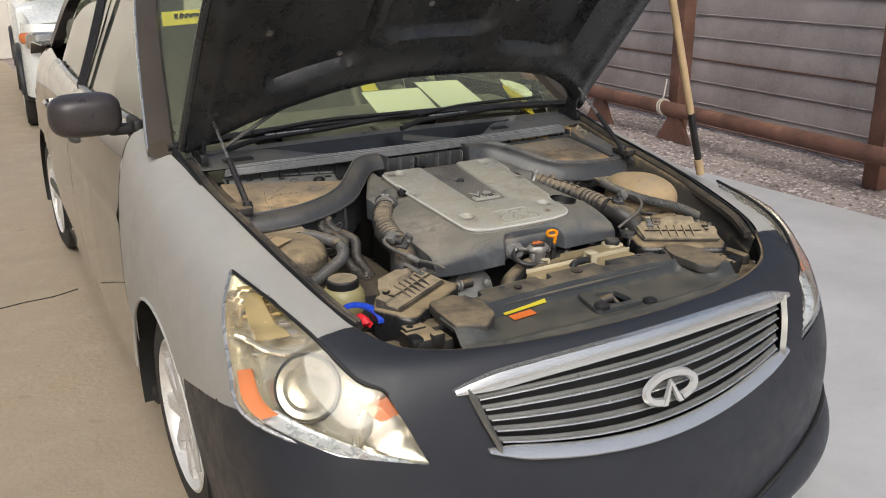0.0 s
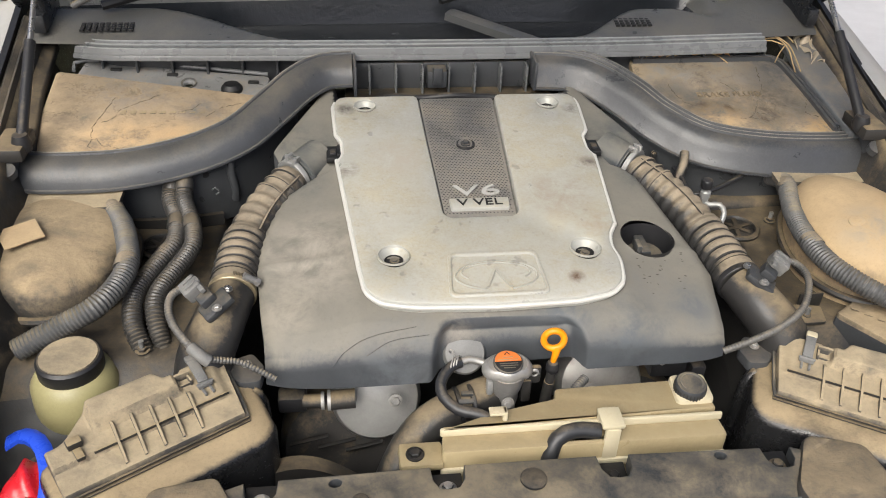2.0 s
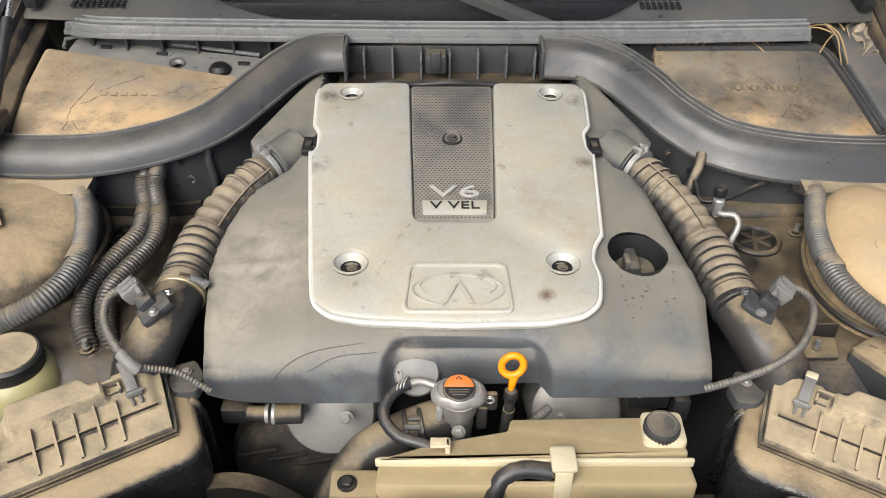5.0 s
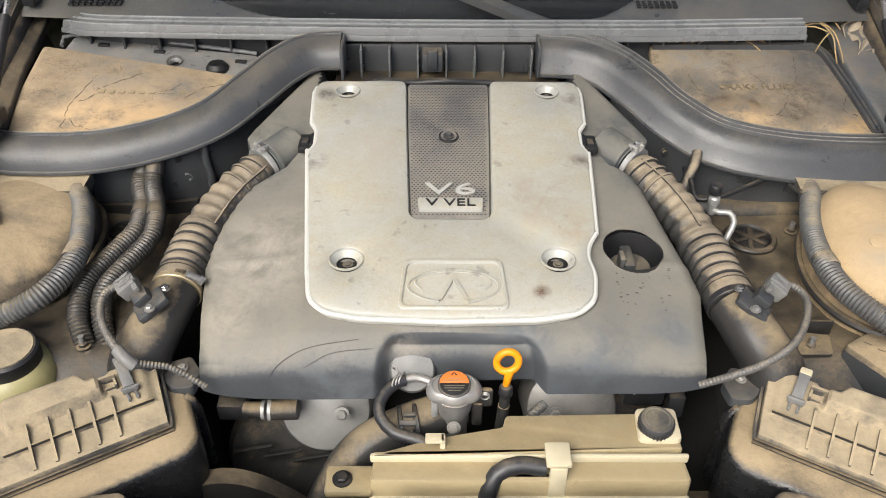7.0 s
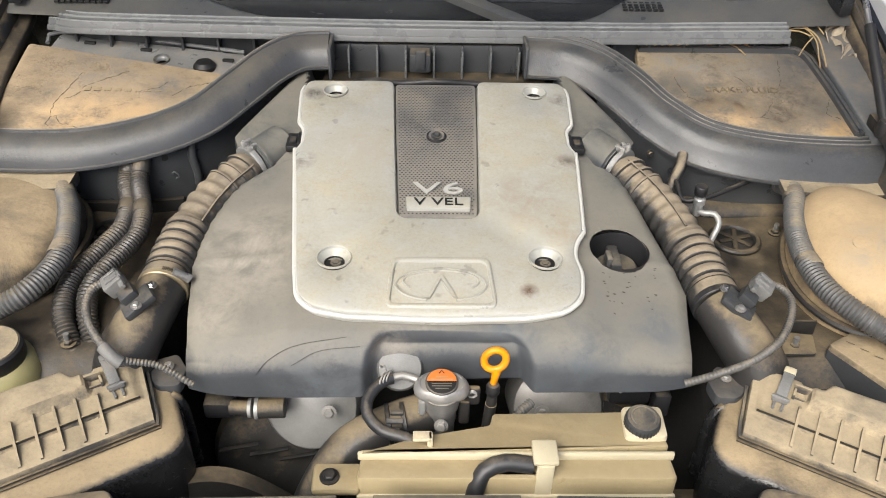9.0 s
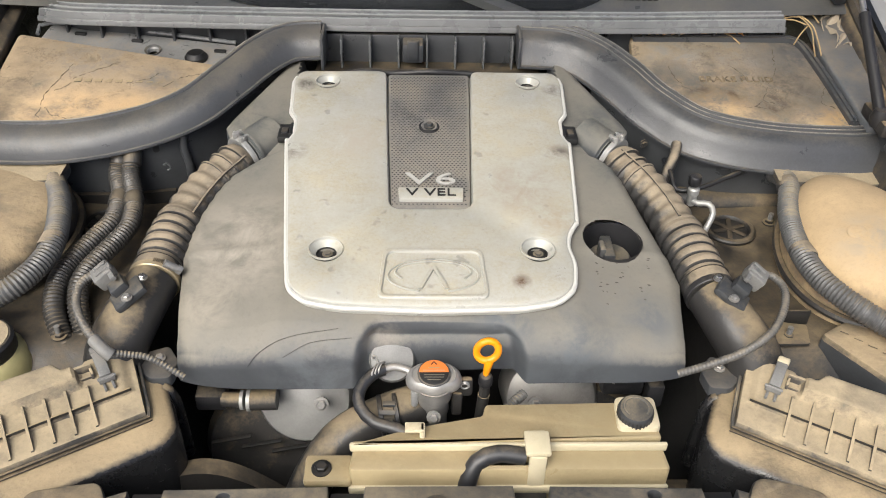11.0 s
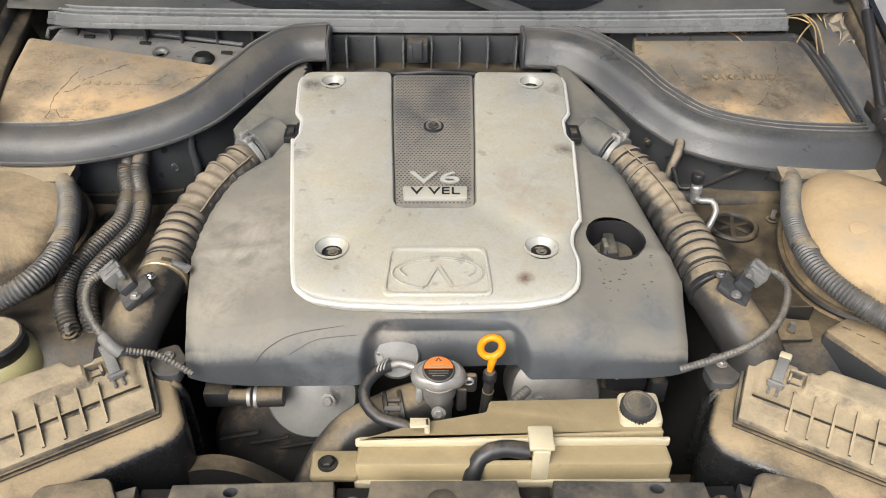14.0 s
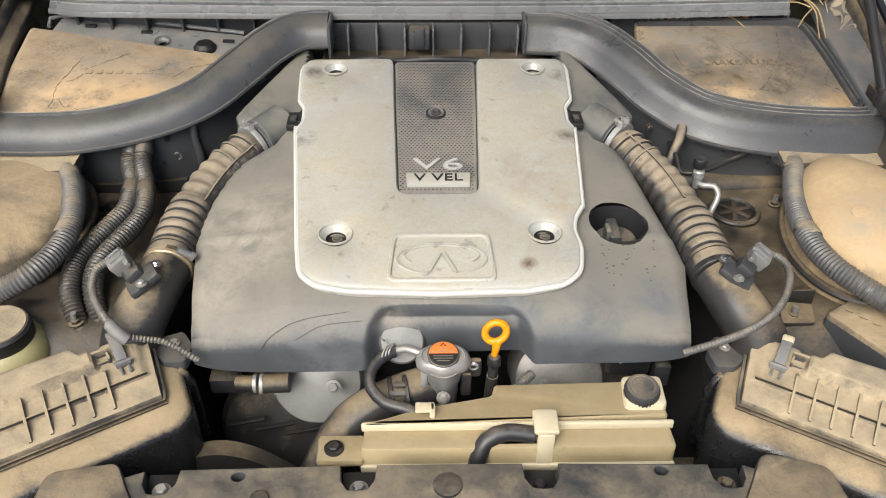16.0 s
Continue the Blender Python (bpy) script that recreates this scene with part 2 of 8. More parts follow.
RIBSEAL = surface("pale_grey_ribbed_seal", (0.135, 0.14, 0.142), 0.3, dust=0.35, up=0.5, cover=0.35, dust_colour=(0.22, 0.2, 0.17), smear=0.15, wear=0.1, size=1.5)
PILLAR = surface("dusty_brown_pillar", (0.065, 0.052, 0.04), 0.38, dust=0.2, up=0.2, wear=0.08, cover=0.4, bump=0.03, size=3.0)
SLAT = surface("dusty_grey_slat", (0.185, 0.185, 0.172), 0.38, metal=0.4, dust=0.0, up=0.8, wear=0.08, cover=0.6, bump=0.03, dust_colour=(0.3, 0.28, 0.25))
HOSE = surface("dusty_corrugated_hose", (0.034, 0.033, 0.032), 0.45, dust=0.74, up=0.95, dust_colour=(0.30, 0.245, 0.172), smear=0.4, cover=0.86, bump=0.3)
DUCT = surface("dark_smooth_duct", (0.0266, 0.0258, 0.0251), 0.45, dust=0.57, up=1.0, dust_colour=(0.235, 0.183, 0.112), smear=0.4, cover=0.85)
CONDUIT = surface("grey_conduit", (0.0836, 0.0844, 0.0836), 0.42, dust=0.48, up=0.85, dust_colour=(0.236, 0.194, 0.126), smear=0.5, cover=0.8)
CREAM = surface("aged_cream_plastic", (0.375, 0.305, 0.178), 0.36, dust=0.55, up=0.6, dust_colour=(0.22, 0.165, 0.088), wear=0.10, cover=0.62, smear=0.4, mottle=1.3)
PALE = surface("pale_cream_plastic", (0.55, 0.49, 0.34), 0.4, dust=0.3, wear=0.06)
YELLOW = surface("yellow_plastic", (0.78, 0.27, 0.004), 0.35, wear=0.06)
ORANGE = surface("orange_label", (0.75, 0.2, 0.04), 0.5, wear=0.08)
ORANGE2 = surface("bright_orange_sticker", (0.78, 0.19, 0.04), 0.45, wear=0.04)
LEMON = surface("yellow_sticker", (0.56, 0.48, 0.03), 0.5, wear=0.05)
# For print, and for holes and slots whose shade is filled in black.
INK = surface("ink_and_hole_black", (0.012, 0.012, 0.012), 0.55, bump=0)
BRASS = surface("brassy_clamp", (0.4, 0.33, 0.21), 0.4, metal=0.6, dust=0.45, dust_colour=(0.24, 0.19, 0.12), size=0.4)
CRACK = surface("dark_crack", (0.10, 0.078, 0.05), 0.8, bump=0)
SCRAP = surface("beige_crumpled_packing", (0.36, 0.305, 0.225), 0.7, wear=0.2, dust=0.3, dust_colour=(0.25, 0.2, 0.14), bump=0.3)
LEAF = surface("dry_leaf", (0.5, 0.26, 0.1), 0.7, size=0.3)
STRAW = surface("dry_pine_needle", (0.42, 0.3, 0.15), 0.7)
RED = surface("red_plastic", (0.62, 0.02, 0.03), 0.3, wear=0.05)
BLUE = surface("blue_plastic", (0.02, 0.07, 0.55), 0.3, wear=0.05)
FENDER = surface("grey_sanded_paint", (0.41, 0.402, 0.375), 0.42, metal=0.1, dust=0.3, wear=0.05, up=0.5, dust_colour=(0.4, 0.36, 0.3), bump=0.03, cover=0.6, size=3.0)
BUMPER = surface("matte_slate_paint", (0.028, 0.031, 0.039), 0.42, dust=0.1, wear=0.06, bump=0.03, dust_colour=(0.2, 0.18, 0.16), cover=0.5, size=2.0, shine=0.32)
DOOR = surface("grey_brown_metallic_paint", (0.085, 0.077, 0.068), 0.2, metal=0.35, wear=0.03, bump=0.0, coat=1.0, size=6.0, grain=20.0)
MIRRORCAP = surface("dark_taupe_plastic", (0.05, 0.043, 0.045), 0.35, dust=0.2, wear=0.05, bump=0.03, cover=0.5)
HOODMAT = surface("black_hood_underside", (0.021, 0.023, 0.026), 0.30, dust=0.42, wear=0.25, up=0.0, dust_colour=(0.078, 0.081, 0.079), cover=0.6, smear=0.4, size=2.0)
CHROME = surface("chrome", (0.80, 0.81, 0.785), 0.26, metal=0.82, wear=0.0, bump=0.0, size=60.0)
DULLCHROME = surface("dull_chrome", (0.5, 0.51, 0.52), 0.3, metal=0.7, dust=0.15, wear=0.06)
TYRE = surface("tyre_rubber", (0.028, 0.027, 0.026), 0.75, dust=0.4, dust_colour=(0.2, 0.16, 0.11))
RIM = surface("silver_alloy", (0.72, 0.71, 0.69), 0.35, metal=0.3, dust=0.2)
LENS = glass("clear_lens", (0.98, 0.97, 0.93), 0.03)
SCREEN = glass("tinted_glass", (0.74, 0.76, 0.58), 0.01)
SCREEN.node_tree.nodes["Principled BSDF"].inputs["Transmission Weight"].default_value = 0.95  # a film of dust, its haze also standing in for reflected sky
SIDEGLASS = glass("mirrored_side_glass", (0.5, 0.5, 0.42), 0.02)
SIDEGLASS.node_tree.nodes["Principled BSDF"].inputs["IOR"].default_value = 2.2
BUCKET = surface("headlamp_chrome", (0.74, 0.70, 0.60), 0.22, metal=0.8, wear=0.05)
PALEBUCKET = surface("bluish_white_reflector", (0.60, 0.63, 0.68), 0.3, metal=0.5, wear=0.12)
GOLD = surface("yellowed_reflector", (0.80, 0.60, 0.28), 0.2, metal=0.7, wear=0.12, size=0.6)
AMBER = surface("amber_reflector", (0.62, 0.19, 0.07), 0.25, wear=0.12)
PAPER = surface("white_paper", (0.74, 0.79, 0.66), 0.7, wear=0.02, bump=0)
CABIN = surface("olive_dark_cabin_trim", (0.12, 0.117, 0.09), 0.7)
WOOD = surface("pale_wooden_pole", (0.52, 0.38, 0.22), 0.6, wear=0.12)
RUST = surface("rusty_steel", (0.12, 0.058, 0.04), 0.75, size=2.0, wear=0.3, dust=0.35, dust_colour=(0.32, 0.17, 0.1), up=0.3)
WELL = surface("glossy_black_well", (0.016, 0.018, 0.021), 0.18, dust=0.2, up=0.4, dust_colour=(0.08, 0.075, 0.065), cover=0.4, size=3.0)
COWLP = surface("grey_cowl_plastic", (0.075, 0.077, 0.076), 0.34, dust=0.5, up=0.4, dust_colour=(0.19, 0.17, 0.13), cover=0.45, smear=0.3, size=3.0, mottle=0.6)
WHITEPAINT = surface("white_car_paint", (0.74, 0.76, 0.74), 0.25, wear=0.03, bump=0, coat=0.4)


# ---- mesh helpers ----
def thing(name, label, category, group="", kind=""):
    ob = new(name)
    ob.empty_display_size = 0.05
    return tagged(ob, label, category, group, kind)


def finish(bm, name, mat, sharp=38):
    me = bpy.data.meshes.new(name)
    bmesh.ops.recalc_face_normals(bm, faces=bm.faces)
    bm.to_mesh(me)
    bm.free()
    me.materials.append(mat)
    me.shade_smooth()
    me.set_sharp_from_angle(angle=radians(sharp))
    return me


def part(name, bm, mat, parent=None, label="", sharp=38):
    ob = new(name, finish(bm, name, mat, sharp))
    if parent is not None:
        ob.parent = parent
    return tagged(ob, label)


def solo(name, bm, mat, label, category, kind="", group="", sharp=38):
    return tagged(new(name, finish(bm, name, mat, sharp)), label, category, group, kind)


def join(*bms):
    out = bmesh.new()
    for b in bms:
        me = bpy.data.meshes.new("tmp")
        b.to_mesh(me)
        out.from_mesh(me)
        b.free()
        bpy.data.meshes.remove(me)
    return out


def moved(bm, m):
    bmesh.ops.transform(bm, matrix=m, verts=bm.verts)
    return bm


def mirrored(bm):
    bmesh.ops.transform(bm, matrix=Matrix.Diagonal((-1, 1, 1, 1)), verts=bm.verts)
    bmesh.ops.reverse_faces(bm, faces=bm.faces)
    return bm


def box(x, y, z, sx, sy, sz, bev=0.003, m=None):
    bm = bmesh.new()
    bmesh.ops.create_cube(bm, size=1, matrix=Matrix.Diagonal((sx, sy, sz, 1)))
    if bev:
        bmesh.ops.bevel(bm, geom=bm.edges[:], offset=min(bev, 0.45 * min(sx, sy, sz)), segments=2, profile=0.5, affect="EDGES")
    if m is not None:
        moved(bm, m)
    return moved(bm, Matrix.Translation((x, y, z)))


def lathe(profile, centre, seg=24, direction=(0, 0, 1), open_=False):
    """Turns (radius, height) pairs round an axis."""
    bm = bmesh.new()
    rings = []
    for r, h in profile:
        rings.append([bm.verts.new((max(r, 1e-5) * math.cos(2 * math.pi * i / seg), max(r, 1e-5) * math.sin(2 * math.pi * i / seg), h)) for i in range(seg)])
    for a, b in zip(rings, rings[1:]):
        for i in range(seg):
            bm.faces.new((a[i], a[(i + 1) % seg], b[(i + 1) % seg], b[i]))
    if not open_:
        bm.faces.new(rings[0][::-1])
        bm.faces.new(rings[-1])
    q = Vector((0, 0, 1)).rotation_difference(Vector(direction).normalized())
    return moved(bm, Matrix.Translation(centre) @ q.to_matrix().to_4x4())


def rod(a, b, r, r2=None, seg=12):
    a, b = Vector(a), Vector(b)
    r2 = r if r2 is None else r2
    return lathe([(r, 0), (r2, (b - a).length)], a, seg, b - a)


def smooth_path(pts, step=0.006):
    pts = [Vector(p) for p in pts]
    ext = [2 * pts[0] - pts[1], *pts, 2 * pts[-1] - pts[-2]]
    out = []
    for i in range(1, len(ext) - 2):
        p0, p1, p2, p3 = ext[i - 1:i + 3]
        n = max(2, int((p2 - p1).length / step))
        for k in range(n):
            s = k / n
            out.append(0.5 * (2 * p1 + (p2 - p0) * s + (2 * p0 - 5 * p1 + 4 * p2 - p3) * s * s + (3 * p1 - p0 - 3 * p2 + p3) * s ** 3))
    out.append(pts[-1])
    return out


def tube(pts, r, seg=14, rib=0.0, pitch=0.008, step=None, taper=None, groove=0.0):
    """A hose along a smooth path; rib: depth of its corrugation; groove: depth of narrow grooves between round ribs."""
    path = smooth_path(pts, step or (pitch / 4 if rib else 0.008))
    bm = bmesh.new()
    t = (path[1] - path[0]).normalized()
    n = t.orthogonal().normalized()
    rings, run = [], 0.0
    for i, p in enumerate(path):
        d = (path[min(i + 1, len(path) - 1)] - path[max(i - 1, 0)]).normalized()
        n = (n - d * n.dot(d)).normalized()
        b = d.cross(n)
        if i:
            run += (p - path[i - 1]).length
        rad = r if taper is None else r * taper(i / (len(path) - 1))
        rad += rib * math.sin(2 * math.pi * run / pitch) if rib else 0
        if groove:
            k = (run / pitch) % 1 - 0.5
            rad -= groove * (math.exp(-(k / 0.075) ** 2) + 0.25 - k * k)
        rings.append([bm.verts.new(p + rad * (n * math.cos(2 * math.pi * k / seg) + b * math.sin(2 * math.pi * k / seg))) for k in range(seg)])
    for a, b in zip(rings, rings[1:]):
        for i in range(seg):
            bm.faces.new((a[i], a[(i + 1) % seg], b[(i + 1) % seg], b[i]))
    bm.faces.new(rings[0][::-1])
    bm.faces.new(rings[-1])
    return bm


def sweep(pts, profile, closed=False, step=0.012):
    """Sweeps a closed profile of (side, up) pairs along a path; side points to the right of the way, level."""
    path = smooth_path(pts, step)
    bm, rings = bmesh.new(), []
    for i, p in enumerate(path):
        d = path[min(i + 1, len(path) - 1)] - path[max(i - 1, 0)]
        side = Vector((d.y, -d.x, 0)).normalized()
        rings.append([bm.verts.new(p + side * a + Vector((0, 0, h))) for a, h in profile])
    k = len(profile)
    for a, b in zip(rings, rings[1:]):
        for i in range(k):
            bm.faces.new((a[i], a[(i + 1) % k], b[(i + 1) % k], b[i]))
    bm.faces.new(rings[0][::-1])
    bm.faces.new(rings[-1])
    return bm


def grid(fn, nu, nv, thick=0.0, keep=None, snap=None):
    """A sheet fn(u, v), u and v from 0 to 1; keep(point) may drop faces."""
    bm = bmesh.new()
    snap = snap or (lambda p: p)
    vs = [[bm.verts.new(snap(fn(i / nu, j / nv))) for i in range(nu + 1)] for j in range(nv + 1)]
    for j in range(nv):
        for i in range(nu):
            q = (vs[j][i], vs[j][i + 1], vs[j + 1][i + 1], vs[j + 1][i])
            if keep is None or keep(sum((v.co for v in q), Vector()) / 4):
                bm.faces.new(q)
    bmesh.ops.delete(bm, geom=[v for v in bm.verts if not v.link_faces], context="VERTS")
    if thick:
        bmesh.ops.recalc_face_normals(bm, faces=bm.faces)
        bmesh.ops.solidify(bm, geom=bm.faces[:], thickness=thick)
    return bm


def slab(outline, holes=(), top=lambda x, y: 0.0, thick=0.01, round_=0.003):
    """A plate with an outline and round or shaped holes; its top follows top(x, y); the outer edge is rounded over."""
    bm = bmesh.new()

    def ring(pts, z):
        vs = [bm.verts.new((x, y, top(x, y) + z)) for x, y in pts]
        return vs, [bm.edges.new((vs[i], vs[(i + 1) % len(vs)])) for i in range(len(vs))]

    def inset(pts, d):
        out, n = [], len(pts)
        area = sum(pts[i][0] * pts[(i + 1) % n][1] - pts[(i + 1) % n][0] * pts[i][1] for i in range(n))
        for i in range(n):
            a, b, c = Vector(pts[i - 1]), Vector(pts[i]), Vector(pts[(i + 1) % n])
            e = (b - a).normalized() + (c - b).normalized()
            e = e.normalized() if e.length > 1e-6 else (c - b).normalized()
            nrm = Vector((-e.y, e.x)) * (1 if area > 0 else -1)
            out.append(tuple(b + nrm * d))
        return out

    rings = []
    for pts, sign in [(outline, 1)] + [(h, -1) for h in holes]:
        rings.append([ring(inset(pts, sign * round_), 0), ring(inset(pts, sign * round_ * 0.3), -round_ * 0.3), ring(pts, -round_), ring(pts, -thick)])
    tops = [e for r in rings for e in r[0][1]]
    bmesh.ops.triangle_fill(bm, use_beauty=True, edges=tops)
    for r in rings:
        for (a, _), (b, _) in zip(r, r[1:]):
            n = len(a)
            for i in range(n):
                bm.faces.new((a[i], a[(i + 1) % n], b[(i + 1) % n], b[i]))
    return bm


def disc(x, y, r, n=24, squash=1.0):
    return [(x + r * math.cos(2 * math.pi * i / n), y + r * squash * math.sin(2 * math.pi * i / n)) for i in range(n)]


def rounded(pts, r, n=4):
    """Rounds the corners of a polygon."""
    out = []
    for i in range(len(pts)):
        a, b, c = Vector(pts[i - 1]), Vector(pts[i]), Vector(pts[(i + 1) % len(pts)])
        q = min(r, 0.45 * (a - b).length, 0.45 * (c - b).length)
        p0, p1 = b + (a - b).normalized() * q, b + (c - b).normalized() * q
        for k in range(n + 1):
            s = k / n
            out.append(tuple((1 - s) ** 2 * p0 + 2 * s * (1 - s) * b + s * s * p1))
    return out


def curve(table, x):
    """Smooth reading of a table of (x, y) pairs."""
    if x <= table[0][0]:
        return table[0][1]
    for (x0, y0), (x1, y1) in zip(table, table[1:]):
        if x <= x1:
            s = (x - x0) / (x1 - x0)
            return y0 + (y1 - y0) * s * s * (3 - 2 * s)
    return table[-1][1]


def linear(table, x):
    if x <= table[0][0]:
        return table[0][1]
    for (x0, y0), (x1, y1) in zip(table, table[1:]):
        if x <= x1:
            return y0 + (y1 - y0) * (x - x0) / (x1 - x0)
    return table[-1][1]


def lettering(text, size, depth, m, stretch=1.0):
    """A word as a mesh, lying in its own xy plane, centred, brought to the pose m."""
    c = bpy.data.curves.new("word", "FONT")
    c.body, c.size, c.extrude, c.align_x, c.align_y = text, size, depth, "CENTER", "CENTER"
    c.resolution_u = 3
    o = new("word", c)
    bpy.context.view_layer.update()
    me = bpy.data.meshes.new_from_object(o.evaluated_get(bpy.context.evaluated_depsgraph_get()))
    bm = bmesh.new()
    bm.from_mesh(me)
    bpy.data.objects.remove(o)
    bpy.data.curves.remove(c)
    bpy.data.meshes.remove(me)
    return moved(bm, m @ Matrix.Diagonal((stretch, 1, 1, 1)))


def bolt(x, y, z, r=0.007, h=0.006, direction=(0, 0, 1)):
    return join(lathe([(r * 1.5, 0), (r * 1.5, h * 0.3), (r * 1.1, h * 0.35)], (x, y, z), 16, direction),
                lathe([(r, 0), (r, h * 0.85), (r * 0.8, h)], (x, y, z), 6, direction))


# ---- engine cover ----
def plate_z(x, y):
    return 0.954 + 0.15 * (y - 1.08)


TILTED = Euler((math.atan(0.15), 0, 0)).to_matrix().to_4x4()


def on_plate(x, y, lift=0.0):
    return Matrix.Translation((x, y, plate_z(x, y) + lift)) @ TILTED


FRONT_R = [(0.62, 0.285), (0.70, 0.291), (0.735, 0.296), (0.76, 0.291), (0.81, 0.278), (0.925, 0.251), (0.94, 0.238), (0.957, 0.190)]
FRONT_L = [(0.62, 0.273), (0.70, 0.285), (0.77, 0.292), (0.81, 0.2915), (0.85, 0.284), (0.885, 0.274), (0.908, 0.262), (0.938, 0.224), (0.957, 0.190)]
REAR_W = [(0.936, 0.214), (0.985, 0.268), (1.012, 0.279), (1.03, 0.272), (1.158, 0.204), (1.17, 0.192)]
FILLER = (0.222, 0.79, 0.036)


def eased(k):
    k = max(0.0, min(1.0, k))
    return k * k * (3 - 2 * k)


def arch(x, h):
    """How deep the shell is pressed in round the filler neck, 0 to 1; h: height, going on level past the front edge."""
    return eased((1.06 - (abs((x - 0.0125) / 0.093) ** 4 + (max(0.0, h - 0.80) / 0.086) ** 4) ** 0.25) / 0.2)


def front_top(x, y):
    w = linear(FRONT_R if x > 0 else FRONT_L, y)
    a = min(1.0, max(0.0, (abs(x) - 0.165) / 0.125))
    edge = max(0.0, 1 - (w - abs(x)) / 0.016)
    roll = max(0.0, (0.70 - y) / 0.035)
    dent = 0.0012 * math.sin(31 * x + 5) * math.sin(23 * y + 2)
    z = plate_z(x, y) - 0.013 - 0.016 * a - 0.007 * edge ** 2 - 0.004 * roll ** 2 + dent
    z -= 0.05 * eased(a * 3) * max(0.0, 0.765 - y) - 0.0025 * eased(a * 3) * math.exp(-((y - 0.772) / 0.006) ** 2)
    return z - 0.0045 * arch(x, 0.872 + (y - 0.6655) * 1.2)


def skirted(bm, rows):
    """Joins rows of points into a shell whose side edges turn down."""
    out = []
    for row, back in rows:
        left, right = row[0], row[-1]
        line = [left + Vector((-0.0006, d * back, -d * (1 - back))) for d in (0.055, 0.03, 0.010)] + row
        line += [right + Vector((0.0006, d * back, -d * (1 - back))) for d in (0.010, 0.03, 0.055)]
        out.append([bm.verts.new(p) for p in line])
    return out


def front_shell():
    bm, rows = bmesh.new(), []
    cols = [-1 + 2 * i / 240 for i in range(241)]
    ys = [0.957 - 0.0053 * i for i in range(56)]

    def across(y):
        l, r = linear(FRONT_L, y), linear(FRONT_R, y)
        return [c * (r if c > 0 else l) for c in cols]
    for down in (0.05, 0.025, 0.004):
        rows.append(([Vector((x, 0.9585, front_top(x, 0.957) - down)) for x in across(0.957)], 0.0))
    for y in ys:
        rows.append(([Vector((x, y, front_top(x, y))) for x in across(y)], 0.0))
    for k in range(1, 41):
        f = k / 40
        line = []
        for c, x in zip(cols, across(0.6655)):
            zt = front_top(x, 0.6655)
            press = arch(x, 0.80)
            zb = 0.806 + 0.005 * math.sin(9 * x) + 0.004 * press
            z = zt + (zb - zt) * f ** 1.25
            y = 0.6655 - 0.030 * math.sin(min(1.0, f * 1.5) * math.pi / 2) - 0.006 * f + 0.012 * abs(c) ** 10 * min(1.0, f * 2.5)
            line.append(Vector((x, y + 0.020 * arch(x, z) * min(1.0, f * 3), z)))
        rows.append((line, f))
    fx, fy, fr = FILLER
    for row, _ in rows:
        for p in row:
            d = Vector((p.x - fx, p.y - fy))
            if abs(d.length - fr) < 0.0032 and p.z > 0.83:
                d = d.normalized() * fr
                p.x, p.y = fx + d.x, fy + d.y
    vs = skirted(bm, rows)
    for a, b in zip(vs, vs[1:]):
        for i in range(len(a) - 1):
            q = (a[i], a[i + 1], b[i + 1], b[i])
            if all(math.hypot(v.co.x - fx, v.co.y - fy) < fr + 0.0005 and v.co.z > 0.82 for v in q):
                continue
            bm.faces.new(q)
    bmesh.ops.delete(bm, geom=[v for v in bm.verts if not v.link_faces], context="VERTS")
    return bm


def rear_shell():
    bm, rows = bmesh.new(), []

    def top(x, y):
        w = linear(REAR_W, y)
        a = min(1.0, max(0.0, (abs(x) - 0.16) / 0.115))
        edge = max(0.0, 1 - (w - abs(x)) / 0.014)
        return plate_z(x, y) - 0.015 - 0.055 * eased((y - 1.112) / 0.012) * eased((0.188 - abs(x)) / 0.012) - 0.010 * a - 0.42 * a * max(0.0, 1.003 - y) - 0.006 * edge ** 2
    cols = [-1 + 2 * i / 100 for i in range(101)]
    for y, down in [(1.172, 0.06), (1.172, 0.02), (1.170, 0.004)] + [(1.168 - 0.0058 * i, 0.0) for i in range(41)] + [(0.934, 0.012), (0.932, 0.045)]:
        w = linear(REAR_W, y)
        rows.append(([Vector((c * w, y, top(c * w, y) - down)) for c in cols], 0.0))
    vs = skirted(bm, rows)
    for a, b in zip(vs, vs[1:]):
        for i in range(len(a) - 1):
            bm.faces.new((a[i], a[i + 1], b[i + 1], b[i]))
    return bm


def chip(x, y, r, turn):
    return moved(lathe([(r, -0.0008), (r * 0.9, 0.0002), (0.0, 0.0003)], (0, 0, 0), 8), Matrix.Translation((x, y, front_top(x, y))) @ Matrix.Rotation(turn, 4, "Z") @ Matrix.Diagonal((1.9, 0.8, 1.0, 1.0)))


def scratch(pts):
    """A thin curved scratch on the front shell's face, from (x, share of the way down) pairs."""
    way = []
    for p in smooth_path([(x, f, 0) for x, f in pts], 0.01):
        zt = front_top(p.x, 0.6655)
        z = zt + (0.806 - zt) * p.y ** 1.25
        y = 0.6655 - 0.030 * math.sin(min(1.0, p.y * 1.5) * math.pi / 2) - 0.006 * p.y
        way.append((p.x, y - 0.0002, z + 0.0002))
    return tube(way, 0.00035, 5, 0, 0.008, 0.004)


engine_cover = thing("engine_cover", "dusty black plastic engine cover with a silver centre plate", "engine cover")
part("front_shell", front_shell(), COVER, engine_cover, "dusty black plastic front shell", 42)
part("rear_shell", rear_shell(), COVER, engine_cover, "dusty black plastic rear shell", 42)
